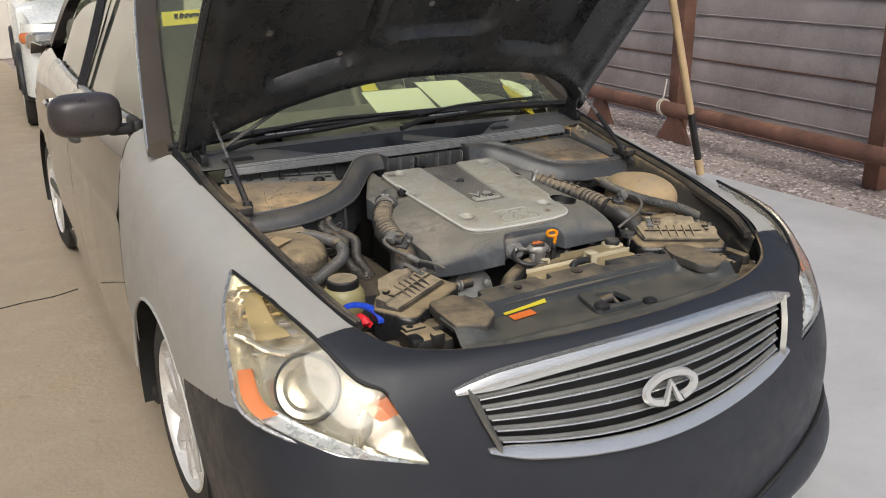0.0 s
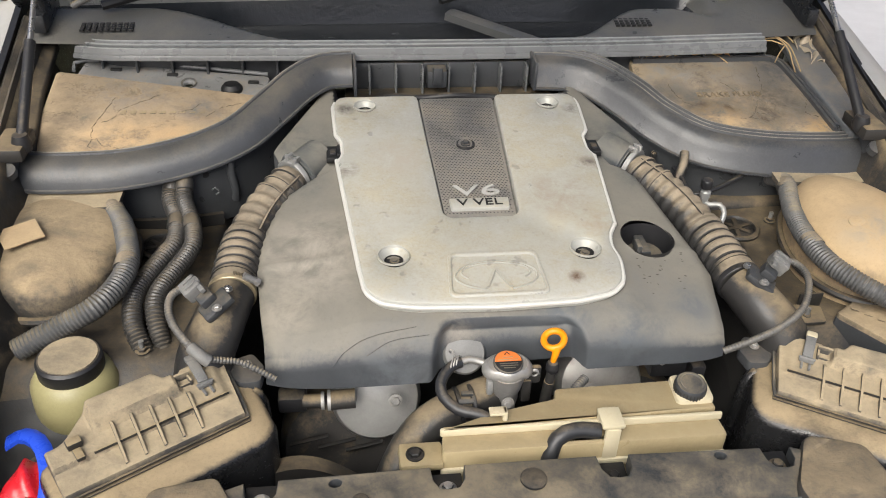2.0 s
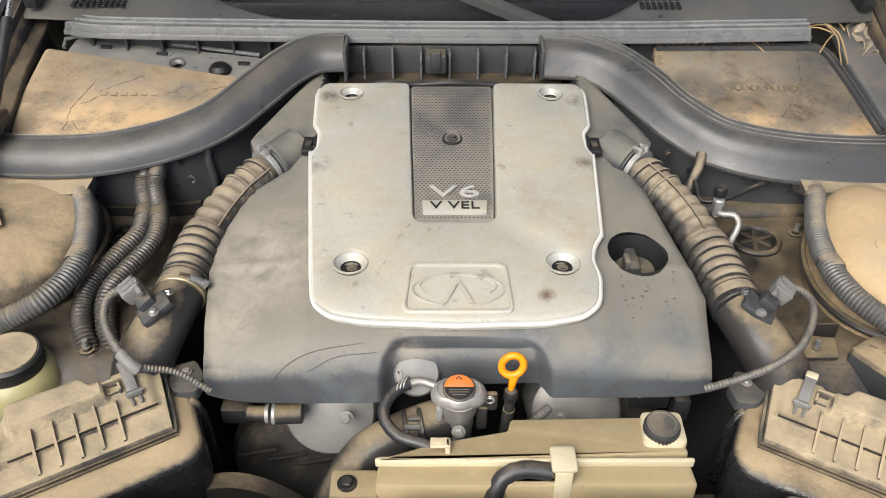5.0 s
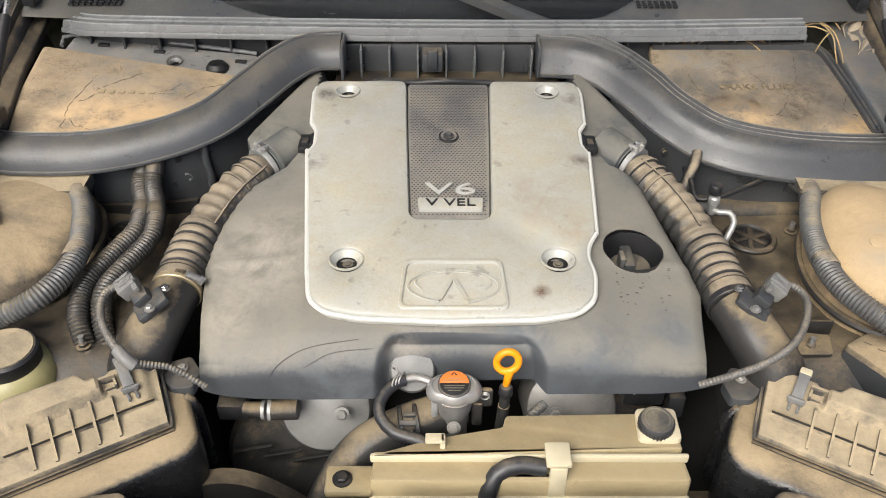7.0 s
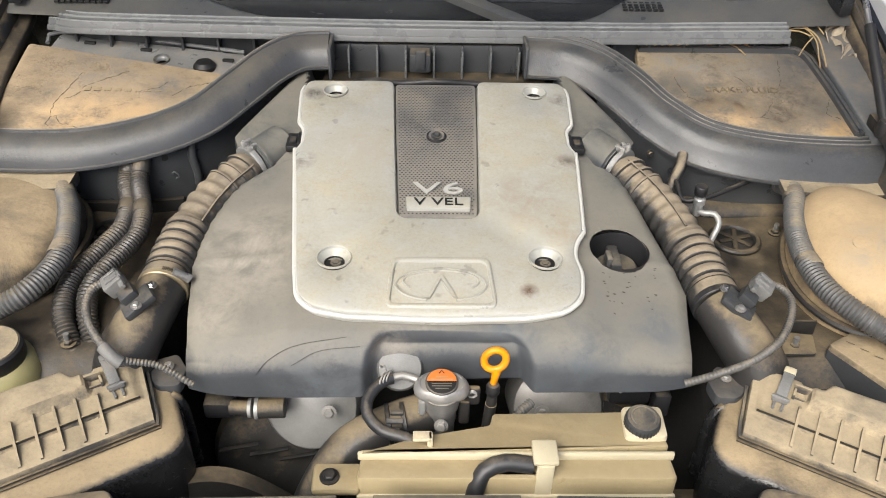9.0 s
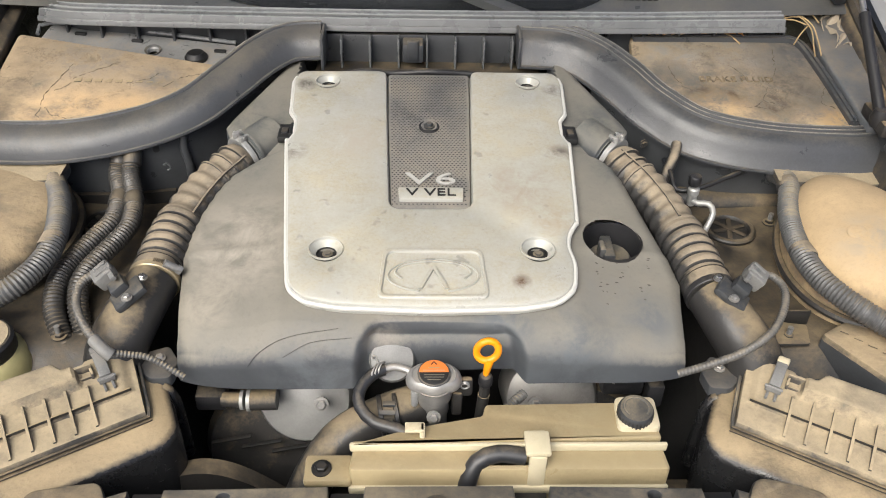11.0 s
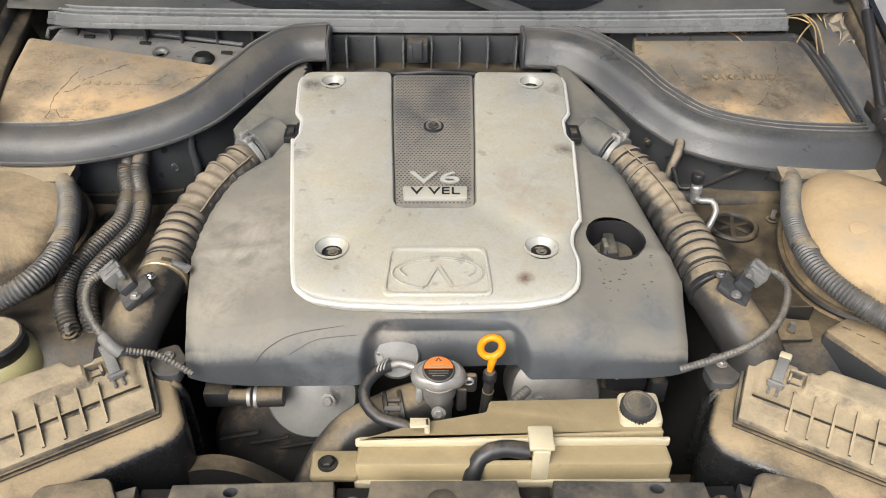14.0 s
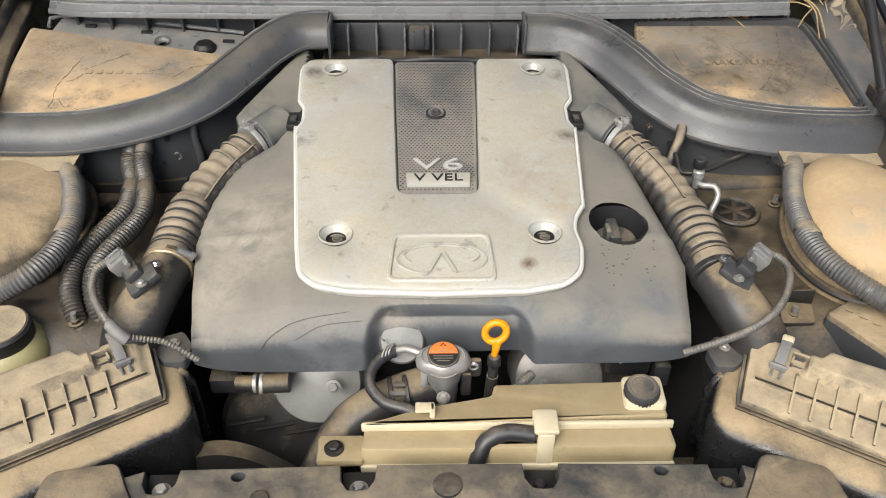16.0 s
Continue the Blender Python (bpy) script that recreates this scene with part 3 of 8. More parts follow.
for pts in ([(-0.20, 0.62), (-0.185, 0.40), (-0.15, 0.22), (-0.10, 0.12)], [(-0.16, 0.5), (-0.13, 0.30), (-0.085, 0.24)], [(0.13, 0.35), (0.17, 0.42), (0.21, 0.38)]):
    part("scratch", scratch(pts), GREYBLACK, engine_cover)
cr = random.Random(11)
CHIPPED = surface("chipped_dust", (0.07, 0.062, 0.05), 0.6, bump=0)
for i in range(26):
    part("chip", chip(cr.uniform(0.19, 0.262), cr.uniform(0.69, 0.765), cr.uniform(0.0007, 0.0014), cr.uniform(-0.6, 0.2)), CHIPPED, engine_cover)
fx, fy, fr = FILLER
fz = plate_z(fx, fy) - 0.025
part("filler_well", lathe([(fr + 0.001, 0.004), (fr, 0.0), (fr - 0.002, -0.05), (fr - 0.004, -0.052), (0.0, -0.052)], (fx, fy, fz), 32, (0, 0, 1), True), BLACK, engine_cover, "dark recessed oil filler well")
oil_cap = part("oil_filler_cap", join(lathe([(0.027, -0.06), (0.027, -0.022), (0.024, -0.018), (0.0, -0.018)], (fx, fy, fz), 28),
                                      box(fx - 0.004, fy + 0.002, fz - 0.012, 0.014, 0.042, 0.016, 0.003)), GREYBLACK, engine_cover, "black plastic oil filler cap")
part("cap_grip", box(fx - 0.012, fy - 0.004, fz - 0.009, 0.007, 0.02, 0.02, 0.002), CONDUIT, oil_cap)

right = [(0.10, 0.672), (0.144, 0.680), (0.163, 0.698), (0.168, 0.735), (0.162, 0.762), (0.167, 0.785), (0.178, 0.802), (0.186, 0.948), (0.178, 0.962), (0.178, 0.997), (0.1875, 1.01), (0.190, 1.085), (0.182, 1.105), (0.0605, 1.106), (0.0575, 1.0), (0.0525, 0.832), (0.045, 0.822)]
left = [(-0.041, 0.822), (-0.0485, 0.832), (-0.0555, 1.0), (-0.059, 1.106), (-0.182, 1.105), (-0.190, 1.085), (-0.1865, 1.01), (-0.178, 0.997), (-0.178, 0.962), (-0.186, 0.948), (-0.164, 0.74), (-0.158, 0.698), (-0.140, 0.681), (-0.10, 0.673), (0.0, 0.669)]
outline = rounded(right + left, 0.012, 3)
wells = [(-0.142, 1.08, 0.0155), (0.142, 1.08, 0.0155), (-0.12, 0.754, 0.0185), (0.127, 0.755, 0.0185)]


def crowned(x, y):
    return plate_z(x, y) - 0.006 * max(0.0, (0.70 - y) / 0.05) ** 2


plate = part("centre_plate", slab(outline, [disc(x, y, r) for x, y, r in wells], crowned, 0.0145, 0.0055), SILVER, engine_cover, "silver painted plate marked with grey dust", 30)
# A pale tube round the rim draws the lit bevel.
edge = [(x * 1.003, y - (0.0015 if y < 0.7 else 0.0), crowned(x, y) - 0.006) for x, y in rounded(left[4:] + right[:13], 0.010, 3)[4:-4]]
part("plate_edge", tube(edge, 0.0032, 8, 0, 0.008, 0.004), WHITEEDGE, plate, "clean pale edge of the plate, bevel highlight put into its colour")
for x, y, r in wells:
    z = plate_z(x, y)
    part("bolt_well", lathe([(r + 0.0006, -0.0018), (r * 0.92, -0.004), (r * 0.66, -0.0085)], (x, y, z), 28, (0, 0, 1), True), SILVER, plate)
    # Black floor paints the shade in the bottom of the well.
    part("well_floor", lathe([(r * 0.66, -0.0085), (r * 0.62, -0.0112), (0.0, -0.0114)], (x, y, z), 24, (0, 0, 1), True), INK, plate)
    part("bolt", bolt(x + 0.001, y + 0.002, z - 0.0112, 0.0042, 0.003), GREYBLACK, plate)
    part("well_rim", lathe([(r + 0.002, -0.002), (r + 0.0025, 0.0006), (r + 0.001, 0.001), (r + 0.0006, -0.002)], (x, y, z - 0.0008), 24, (0, 0, 1), True), SILVER, plate)

panel = slab(rounded([(0.0585, 1.104), (-0.0573, 1.104), (-0.0545, 1.0), (-0.0465, 0.8265), (0.0505, 0.8265), (0.0565, 1.0)], 0.006), [], lambda x, y: plate_z(x, y) - 0.006, 0.006, 0.002)
panel = part("mesh_panel", panel, MESHY, engine_cover, "dark grey panel with a fine diamond pattern")
studs = bmesh.new()
py = 0.834
k = 0
while py < 1.098:
    half = 0.0475 + (py - 0.83) * 0.03
    px = -half + 0.003 + (0.0025 if k % 2 else 0)
    while px < half - 0.001:
        near_bolt = math.hypot(px - 0.001, py - 0.985) < 0.016
        on_words = (abs(px - 0.002) < 0.042 and 0.836 < py < 0.8605)
        if not near_bolt and not on_words:
            z = plate_z(px, py) - 0.006
            a = [studs.verts.new((px + dx, py + dy, z + 0.0003)) for dx, dy in ((0.0016, 0), (0, 0.0013), (-0.0016, 0), (0, -0.0013))]
            c = studs.verts.new((px, py, z + 0.0005))
            for i in range(4):
                studs.faces.new((a[i], a[(i + 1) % 4], c))
        px += 0.0050
    py += 0.0036
    k += 1
tagged(part("diamond_pattern", studs, INK, panel, "", 20), kind="stuff")
part("centre_bolt_seat", lathe([(0.0145, -0.004), (0.0135, 0.0), (0.009, -0.003), (0.0, -0.003)], (0.001, 0.985, plate_z(0, 0.985) - 0.004), 24), BLACK, panel)
part("centre_bolt", bolt(0.001, 0.985, plate_z(0, 0.985) - 0.006, 0.005, 0.006), GREYBLACK, panel)
part("raised_letters", lettering("V6", 0.0305, 0.0012, on_plate(0.003, 0.8765, -0.0035), 1.95), LETTER, panel, "raised silver letters V6")
part("word_plate", slab(rounded([(-0.037, 0.8375), (0.042, 0.8375), (0.043, 0.8585), (-0.038, 0.8585)], 0.002), [], lambda x, y: plate_z(x, y) - 0.0005, 0.005, 0.001), SILVER, panel, "small silver plate with dark letters")
part("dark_letters", lettering("V VEL", 0.0185, 0.0006, on_plate(0.0025, 0.848, 0.0004), 1.35), INK, panel, "dark letters V VEL")

tray = [(-0.0585, 0.678), (0.0665, 0.678), (0.061, 0.752), (-0.053, 0.752)]
tray_in = [(-0.054, 0.683), (0.062, 0.683), (0.0565, 0.7465), (-0.0485, 0.7465)]
part("emblem_tray", slab(rounded(tray, 0.01), [rounded(tray_in[::-1], 0.009)], lambda x, y: crowned(x, y) + 0.0025, 0.004, 0.0014), SILVER, plate)


def oval_ring(cx, cy, a, b, w, h, m, gap=0.0):
    """A flat oval ring, open at its foot by the angle gap."""
    bm, rings = bmesh.new(), []
    n = 56
    for i in range(n + 1):
        t = -math.pi / 2 + gap + (2 * math.pi - 2 * gap) * i / n
        c, s = math.cos(t), math.sin(t)
        rings.append([bm.verts.new((cx + (a + o) * c, cy + (b + o) * s, z)) for o, z in ((-w, 0), (-w * 0.6, h), (w * 0.6, h), (w, 0))])
    for p, q in zip(rings, rings[1:]):
        for i in range(3):
            bm.faces.new((p[i], p[i + 1], q[i + 1], q[i]))
    return moved(bm, m)


def chevron(m, w, h, depth, t):
    bm = bmesh.new()
    top = [(-w, -h), (-w + t * 1.6, -h), (0, h * 0.5), (w - t * 1.6, -h), (w, -h), (0, h)]
    a = [bm.verts.new((x, y, depth)) for x, y in top]
    b = [bm.verts.new((x * 1.02, y, 0)) for x, y in top]
    bm.faces.new(a)
    for i in range(6):
        bm.faces.new((a[i], a[(i + 1) % 6], b[(i + 1) % 6], b[i]))
    return moved(bm, m)


part("emblem_oval", oval_ring(0, 0, 0.0515, 0.0245, 0.0016, 0.0022, on_plate(0.004, 0.712, -0.0004), 0.32), SILVER, plate)
part("emblem_wing_line", oval_ring(0, 0.003, 0.043, 0.0165, 0.0013, 0.002, on_plate(0.004, 0.714, -0.0004), 0.95), SILVER, plate)
part("emblem_peak", chevron(on_plate(0.004, 0.71, 0.0), 0.0175, 0.019, 0.0018, 0.003), SILVER, plate)
for s in (-1, 1):
    zc = plate_z(0, 0.98) - 0.0125
    clip = part("side_clip", join(box(s * 0.190, 0.980, zc - 0.002, 0.023, 0.036, 0.010, 0.002), box(s * 0.183, 0.980, zc + 0.003, 0.006, 0.030, 0.008, 0.001)), INK, engine_cover, "black clip slot beside the plate")
    part("clip_tongue", box(s * 0.192, 0.976, zc + 0.004, 0.009, 0.014, 0.005, 0.001), BLACK, clip)
part("timing_disc", lathe([(0.026, -0.01), (0.026, 0.0), (0.0235, 0.004), (0.006, 0.006), (0.0, 0.006)], (-0.0415, 0.648, 0.830), 32, (0, -0.75, 0.66)), WIRE, engine_cover, "pale cast metal seen in a round cutout")

# ---- engine below the cover ----
engine = thing("engine_block", "grimy cast aluminium engine with timing covers, pulley and belt", "engine")
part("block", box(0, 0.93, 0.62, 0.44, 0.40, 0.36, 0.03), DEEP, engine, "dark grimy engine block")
for s in (-1, 1):
    part("timing_cover", lathe([(0.058, -0.03), (0.058, 0.03), (0.053, 0.04), (0.036, 0.046), (0, 0.047)], (s * 0.148, 0.706, 0.722), 36, (0, -1, 0.55)), CASTING if s < 0 else ALU, engine, "cast aluminium cam cover")
    part("cover_bolt", bolt(s * 0.125, 0.648, 0.757, 0.006, 0.006, (0, -1, 0.45)), ALU, engine)
    part("lower_casing", lathe([(0.09, -0.03), (0.09, 0.022), (0.082, 0.036), (0.03, 0.042), (0, 0.042)], (s * 0.185, 0.69, 0.655), 36, (0, -1, 0.35)), BAY, engine, "dirty rounded lower casing")
    for k in range(3):
        part("casing_rib", box(s * (0.235 - 0.035 * k), 0.643, 0.70 - 0.008 * k, 0.05, 0.006, 0.003, 0.001, Matrix.Rotation(0.25 * s, 4, "Y")), DEEP, engine)
sensor = part("cam_sensor", join(rod((-0.238, 0.648, 0.765), (-0.214, 0.645, 0.767), 0.009), rod((-0.206, 0.645, 0.767), (-0.175, 0.645, 0.768), 0.0125)), BAY, engine, "dirty cam sensor barrel")
part("sensor_ring", join(rod((-0.217, 0.645, 0.767), (-0.213, 0.645, 0.767), 0.0115), rod((-0.209, 0.645, 0.767), (-0.205, 0.645, 0.767), 0.0135)), CASTING, sensor, "bright sensor ring")
part("sensor_plug", box(-0.252, 0.655, 0.762, 0.035, 0.025, 0.024, 0.004), BLACK, engine)
part("cam_sensor", join(box(0.225, 0.662, 0.785, 0.05, 0.03, 0.03, 0.006), box(0.262, 0.65, 0.775, 0.02, 0.02, 0.035, 0.004)), BLACK, engine, "black cam sensor plug")
part("sensor_bracket", box(0.218, 0.65, 0.803, 0.03, 0.012, 0.006, 0.002, Matrix.Rotation(0.6, 4, "Z")), ALU, engine)
part("pulley", lathe([(0.07, 0), (0.07, 0.03), (0.06, 0.032), (0.055, 0.02), (0.02, 0.02), (0.018, 0.035), (0, 0.035)], (-0.02, 0.66, 0.62), 36, (0, -1, 0)), DEEP, engine)
part("belt", tube([(-0.09, 0.64, 0.6), (-0.05, 0.64, 0.69), (0.03, 0.64, 0.69), (0.1, 0.64, 0.6), (0.02, 0.64, 0.53), (-0.06, 0.64, 0.54), (-0.09, 0.64, 0.6)], 0.011, 8), RUBBER, engine, "black ribbed drive belt")

# ---- radiator neck, cap, dipstick ----
neck = thing("radiator_filler_neck", "cast aluminium coolant filler neck with a pressure cap", "filler neck")
CX, CY, CZ = 0.0045, 0.6115, 0.841
UP = (0, -0.12, 1)
part("neck", lathe([(0.0155, -0.11), (0.016, -0.066), (0.0175, -0.056), (0.0165, -0.044), (0.0195, -0.034), (0.0215, -0.02), (0.0215, -0.013), (0.0225, -0.011), (0.0225, -0.007), (0.016, -0.007)], (CX, CY, CZ), 32, UP), ALU, neck, "dusty cast aluminium neck")
part("neck_boss", bolt(CX, CY - 0.0185, CZ - 0.044, 0.0052, 0.006, (0, -1, 0.35)), ALU, neck)
part("neck_rib", box(CX - 0.021, CY - 0.006, CZ - 0.026, 0.008, 0.012, 0.022, 0.003), CASTING, neck)
part("neck_bracket", join(box(CX + 0.033, CY + 0.006, CZ - 0.022, 0.020, 0.008, 0.026, 0.005), box(CX + 0.026, CY + 0.004, CZ - 0.045, 0.012, 0.010, 0.035, 0.003)), BAY, neck, "dirty steel bracket")
part("bracket_spring", tube([(CX + 0.034 + 0.0045 * math.cos(a), CY - 0.001 + 0.0003 * i, CZ - 0.016 + 0.0045 * math.sin(a)) for i, a in enumerate([0.7 * k for k in range(20)])], 0.0011, 6), ALU, neck, "small coiled spring")


def cap_edge(a):
    """The cap's rim: round, with two broad ears."""
    return 0.0212 + 0.0085 * max(0.0, abs(math.cos(a)) - 0.62) / 0.38


cap_bm, cap_rows = bmesh.new(), []
for k, h in ((0.97, -0.0075), (1.02, -0.007), (1.03, -0.004), (1.0, -0.001), (0.93, 0.002), (0.86, 0.0045), (0.80, 0.0052), (0.78, 0.0042)):
    cap_rows.append([cap_bm.verts.new((cap_edge(a) * k * math.cos(a), cap_edge(a) * k * math.sin(a), h - 0.0045 * max(0.0, abs(math.cos(a)) - 0.6))) for a in [2 * math.pi * i / 48 for i in range(48)]])
for ra, rb in zip(cap_rows, cap_rows[1:]):
    for i in range(48):
        cap_bm.faces.new((ra[i], ra[(i + 1) % 48], rb[(i + 1) % 48], rb[i]))
cap_bm.faces.new(cap_rows[-1])
capm = Matrix.Translation((CX, CY, CZ)) @ Euler((0.12, 0, 0)).to_matrix().to_4x4()
cap = part("pressure_cap", moved(cap_bm, capm), ALU, neck, "stamped metal pressure cap with ears")
part("cap_crown", moved(lathe([(0.0178, 0.0), (0.0178, 0.0058), (0.0165, 0.0068), (0.0, 0.0068)], (0, 0, 0), 36), capm), GREYBLACK, cap, "dark raised crown")
capm = capm @ Matrix.Translation((0, 0, 0.0072))
upper = [(0.0158 * math.cos(math.pi * i / 18), 0.0158 * math.sin(math.pi * i / 18)) for i in range(19)]
lower = [(x, -y - 0.0006) for x, y in upper[::-1]]
part("orange_label", moved(slab(upper, [], lambda x, y: 0.0006, 0.0008, 0.0002), capm), ORANGE, cap, "orange warning label")
part("black_label", moved(slab(lower, [], lambda x, y: 0.0006, 0.0008, 0.0002), capm), INK, cap, "black printed label")
for i, (w, y, mat) in enumerate(((0.012, 0.0055, BRASS), (0.024, 0.002, BRASS), (0.022, -0.004, CONDUIT), (0.021, -0.0072, CONDUIT), (0.014, -0.0105, CONDUIT))):
    part("print_bar", moved(box(0, y, 0.0008, w, 0.0010, 0.0004, 0), capm), mat, cap)
part("warning_mark", moved(chevron(Matrix.Translation((0, 0.0118, 0.0006)), 0.0036, 0.0022, 0.0005, 0.0010), capm), INK, cap)
oh = thing("overflow_hose", "black rubber overflow hose looping to the coolant tank", "hose")
part("hose", tube([(-0.049, 0.627, 0.835), (-0.0565, 0.624, 0.835), (-0.0665, 0.616, 0.833), (-0.0755, 0.602, 0.828), (-0.0745, 0.585, 0.822), (-0.059, 0.570, 0.815), (-0.034, 0.562, 0.813), (-0.022, 0.556, 0.808), (-0.019, 0.552, 0.80)], 0.0066, 16), RUBBER, oh)
part("spigot", tube([(CX - 0.02, CY + 0.012, CZ - 0.009), (-0.026, 0.629, 0.833), (-0.039, 0.6305, 0.836), (-0.051, 0.627, 0.835)], 0.0042, 12), ALU, oh, "bare metal spigot")
for k in range(3):
    part("spring_clip", tube([(-0.0525 - 0.0035 * k + 0.0085 * math.cos(a) * 0.4, 0.6265 - 0.002 * k + 0.0078 * math.cos(a), 0.836 + 0.0082 * math.sin(a)) for a in [2 * math.pi * i / 14 for i in range(15)]], 0.0010, 6), ALU, oh, "wire spring clip")
part("clip_tail", tube([(-0.056, 0.63, 0.843), (-0.0585, 0.632, 0.850), (-0.0625, 0.634, 0.848), (-0.0605, 0.636, 0.843)], 0.0011, 6), ALU, oh)
solo("upper_radiator_hose", tube([(CX - 0.006, CY + 0.015, 0.785), (-0.05, 0.607, 0.783), (-0.1, 0.585, 0.765), (-0.135, 0.55, 0.72), (-0.15, 0.53, 0.66)], 0.0235, 20), DUCT, "dusty black rubber upper radiator hose", "hose")
clampm = Vector((1, 0.14, 0.12))
hc = thing("hose_clamp", "black spring hose clamp round the radiator hose", "clamp")
for o in (-0.0085, 0.0085):
    part("clamp_band", lathe([(0.024, -0.0028), (0.0252, -0.002), (0.0252, 0.002), (0.024, 0.0028)], Vector((-0.044, 0.606, 0.784)) + clampm.normalized() * o, 28, clampm), BLACK, hc)
part("clamp_bridge", join(box(-0.046, 0.592, 0.805, 0.019, 0.006, 0.004, 0.001, Matrix.Rotation(0.7, 4, "X")), box(-0.044, 0.600, 0.8095, 0.014, 0.006, 0.004, 0.001), box(-0.047, 0.586, 0.797, 0.014, 0.005, 0.004, 0.001)), GREYBLACK, hc)
dip = thing("dipstick", "yellow ring handled engine oil dipstick", "dipstick")
ring_c, ring_a, ring_b = Vector((0.0625, 0.631, 0.860)), Vector((0.93, 0.16, 0.33)), Vector((-0.22, 0.90, 0.16))
part("pull_ring", join(tube([ring_c + ring_a * 0.0122 * math.cos(t) + ring_b * 0.0128 * math.sin(t) for t in [2 * math.pi * i / 20 for i in range(21)]], 0.0042, 12),
                       tube([ring_c + ring_b * -0.0125 + Vector((-0.001, 0, 0)), (0.0625, 0.6175, 0.850), (0.0612, 0.6185, 0.837)], 0.0048, 10, 0, 0.008, None, lambda t: 1.15 - 0.4 * t)), YELLOW, dip, "bright yellow plastic pull ring")
part("stopper", lathe([(0.0055, -0.004), (0.0078, 0.0), (0.0078, 0.009), (0.0062, 0.0125), (0.003, 0.014)], (0.0612, 0.6185, 0.823), 18, (0, -0.05, 1)), BLACK, dip, "black rubber stopper")
part("guide_tube", join(rod((0.0612, 0.6185, 0.826), (0.0605, 0.62, 0.802), 0.0058), rod((0.0605, 0.62, 0.803), (0.055, 0.625, 0.70), 0.0068)), BAY, dip)

# ---- coolant tank ----
tank = thing("coolant_reservoir", "aged cream plastic coolant reservoir streaked with brown dirt", "coolant tank")
part("tank_body", join(slab(rounded([(-0.083, 0.515), (0.247, 0.515), (0.244, 0.553), (-0.080, 0.545)], 0.006), [], lambda x, y: 0.806, 0.11, 0.004),
                       slab(rounded([(-0.082, 0.54), (0.243, 0.548), (0.236, 0.598), (0.06, 0.594), (0.056, 0.578), (-0.02, 0.562)], 0.004), [], lambda x, y: 0.816 - 0.0 * x, 0.10, 0.003)), CREAM, tank, "stained cream plastic body")
part("front_lip", box(0.082, 0.5145, 0.775, 0.332, 0.006, 0.012, 0.003), PALE, tank)
part("seam", box(0.082, 0.5405, 0.8105, 0.33, 0.005, 0.011, 0.002), PALE, tank)
part("end_tab", box(-0.105, 0.53, 0.785, 0.05, 0.035, 0.012, 0.004), CREAM, tank)
part("tab_bolt", bolt(-0.112, 0.528, 0.791, 0.007, 0.007), DEEP, tank)
part("filler_neck", slab(rounded([(0.197, 0.555), (0.243, 0.555), (0.244, 0.6), (0.2, 0.6)], 0.008), [], lambda x, y: 0.822, 0.05, 0.003), PALE, tank)
tcap = part("screw_cap", lathe([(0.0182, -0.008), (0.0189, -0.006), (0.0189, 0.006), (0.017, 0.009), (0.0, 0.0096)], (0.218, 0.574, 0.824), 36, (0, -0.1, 1)), GREYBLACK, tank, "black screw cap")
for i in range(30):
    a = 2 * math.pi * i / 30
    part("cap_rib", box(0.218 + 0.0188 * math.cos(a), 0.574 + 0.0188 * math.sin(a), 0.824, 0.0010, 0.0016, 0.009, 0, Matrix.Rotation(a, 4, "Z")), BLACK, tcap)
part("cap_print", oval_ring(0, 0, 0.013, 0.013, 0.0012, 0.0006, Matrix.Translation((0.218, 0.573, 0.8338)) @ Euler((0.1, 0, 0)).to_matrix().to_4x4(), 0.8), CONDUIT, tcap)
part("hose_holder", join(box(0.109, 0.541, 0.815, 0.022, 0.012, 0.03, 0.003), box(0.109, 0.53, 0.828, 0.026, 0.03, 0.006, 0.002), box(0.109, 0.517, 0.80, 0.018, 0.006, 0.05, 0.002)), PALE, tank, "pale clip holding a hose")
part("hose_holder", join(box(-0.008, 0.553, 0.817, 0.006, 0.012, 0.022, 0.002), box(-0.016, 0.553, 0.826, 0.02, 0.012, 0.004, 0.001)), PALE, tank)
part("ledge", box(0.075, 0.522, 0.802, 0.06, 0.008, 0.008, 0.002), PALE, tank)
solo("breather_hose", tube([(0.098, 0.528, 0.81), (0.07, 0.53, 0.812), (0.048, 0.524, 0.806), (0.038, 0.512, 0.785), (0.036, 0.505, 0.75)], 0.0095), RUBBER, "short black rubber breather hose clipped to the tank", "hose")
solo("ribbed_hose", tube([(0.07, 0.592, 0.785), (0.088, 0.606, 0.798), (0.106, 0.622, 0.803)], 0.0055, 12, 0.0008, 0.0034), CONDUIT, "thin grey corrugated sleeve", "hose")

# ---- radiator top cover ----
rad = thing("radiator_cover", "dusty black plastic radiator cover panel with stickers", "radiator cover")


def notch(x, y, w, d):
    return [(x + w, y), (x + w * 0.9, y - d * 0.6), (x + w * 0.55, y - d * 0.95), (x, y - d), (x - w * 0.55, y - d * 0.95), (x - w * 0.9, y - d * 0.6), (x - w, y)]


def band_z(x, y):
    return 0.821 - 0.012 * (abs(x) / 0.4) ** 2 - 0.15 * max(0.0, 0.445 - y)


YR = 0.485
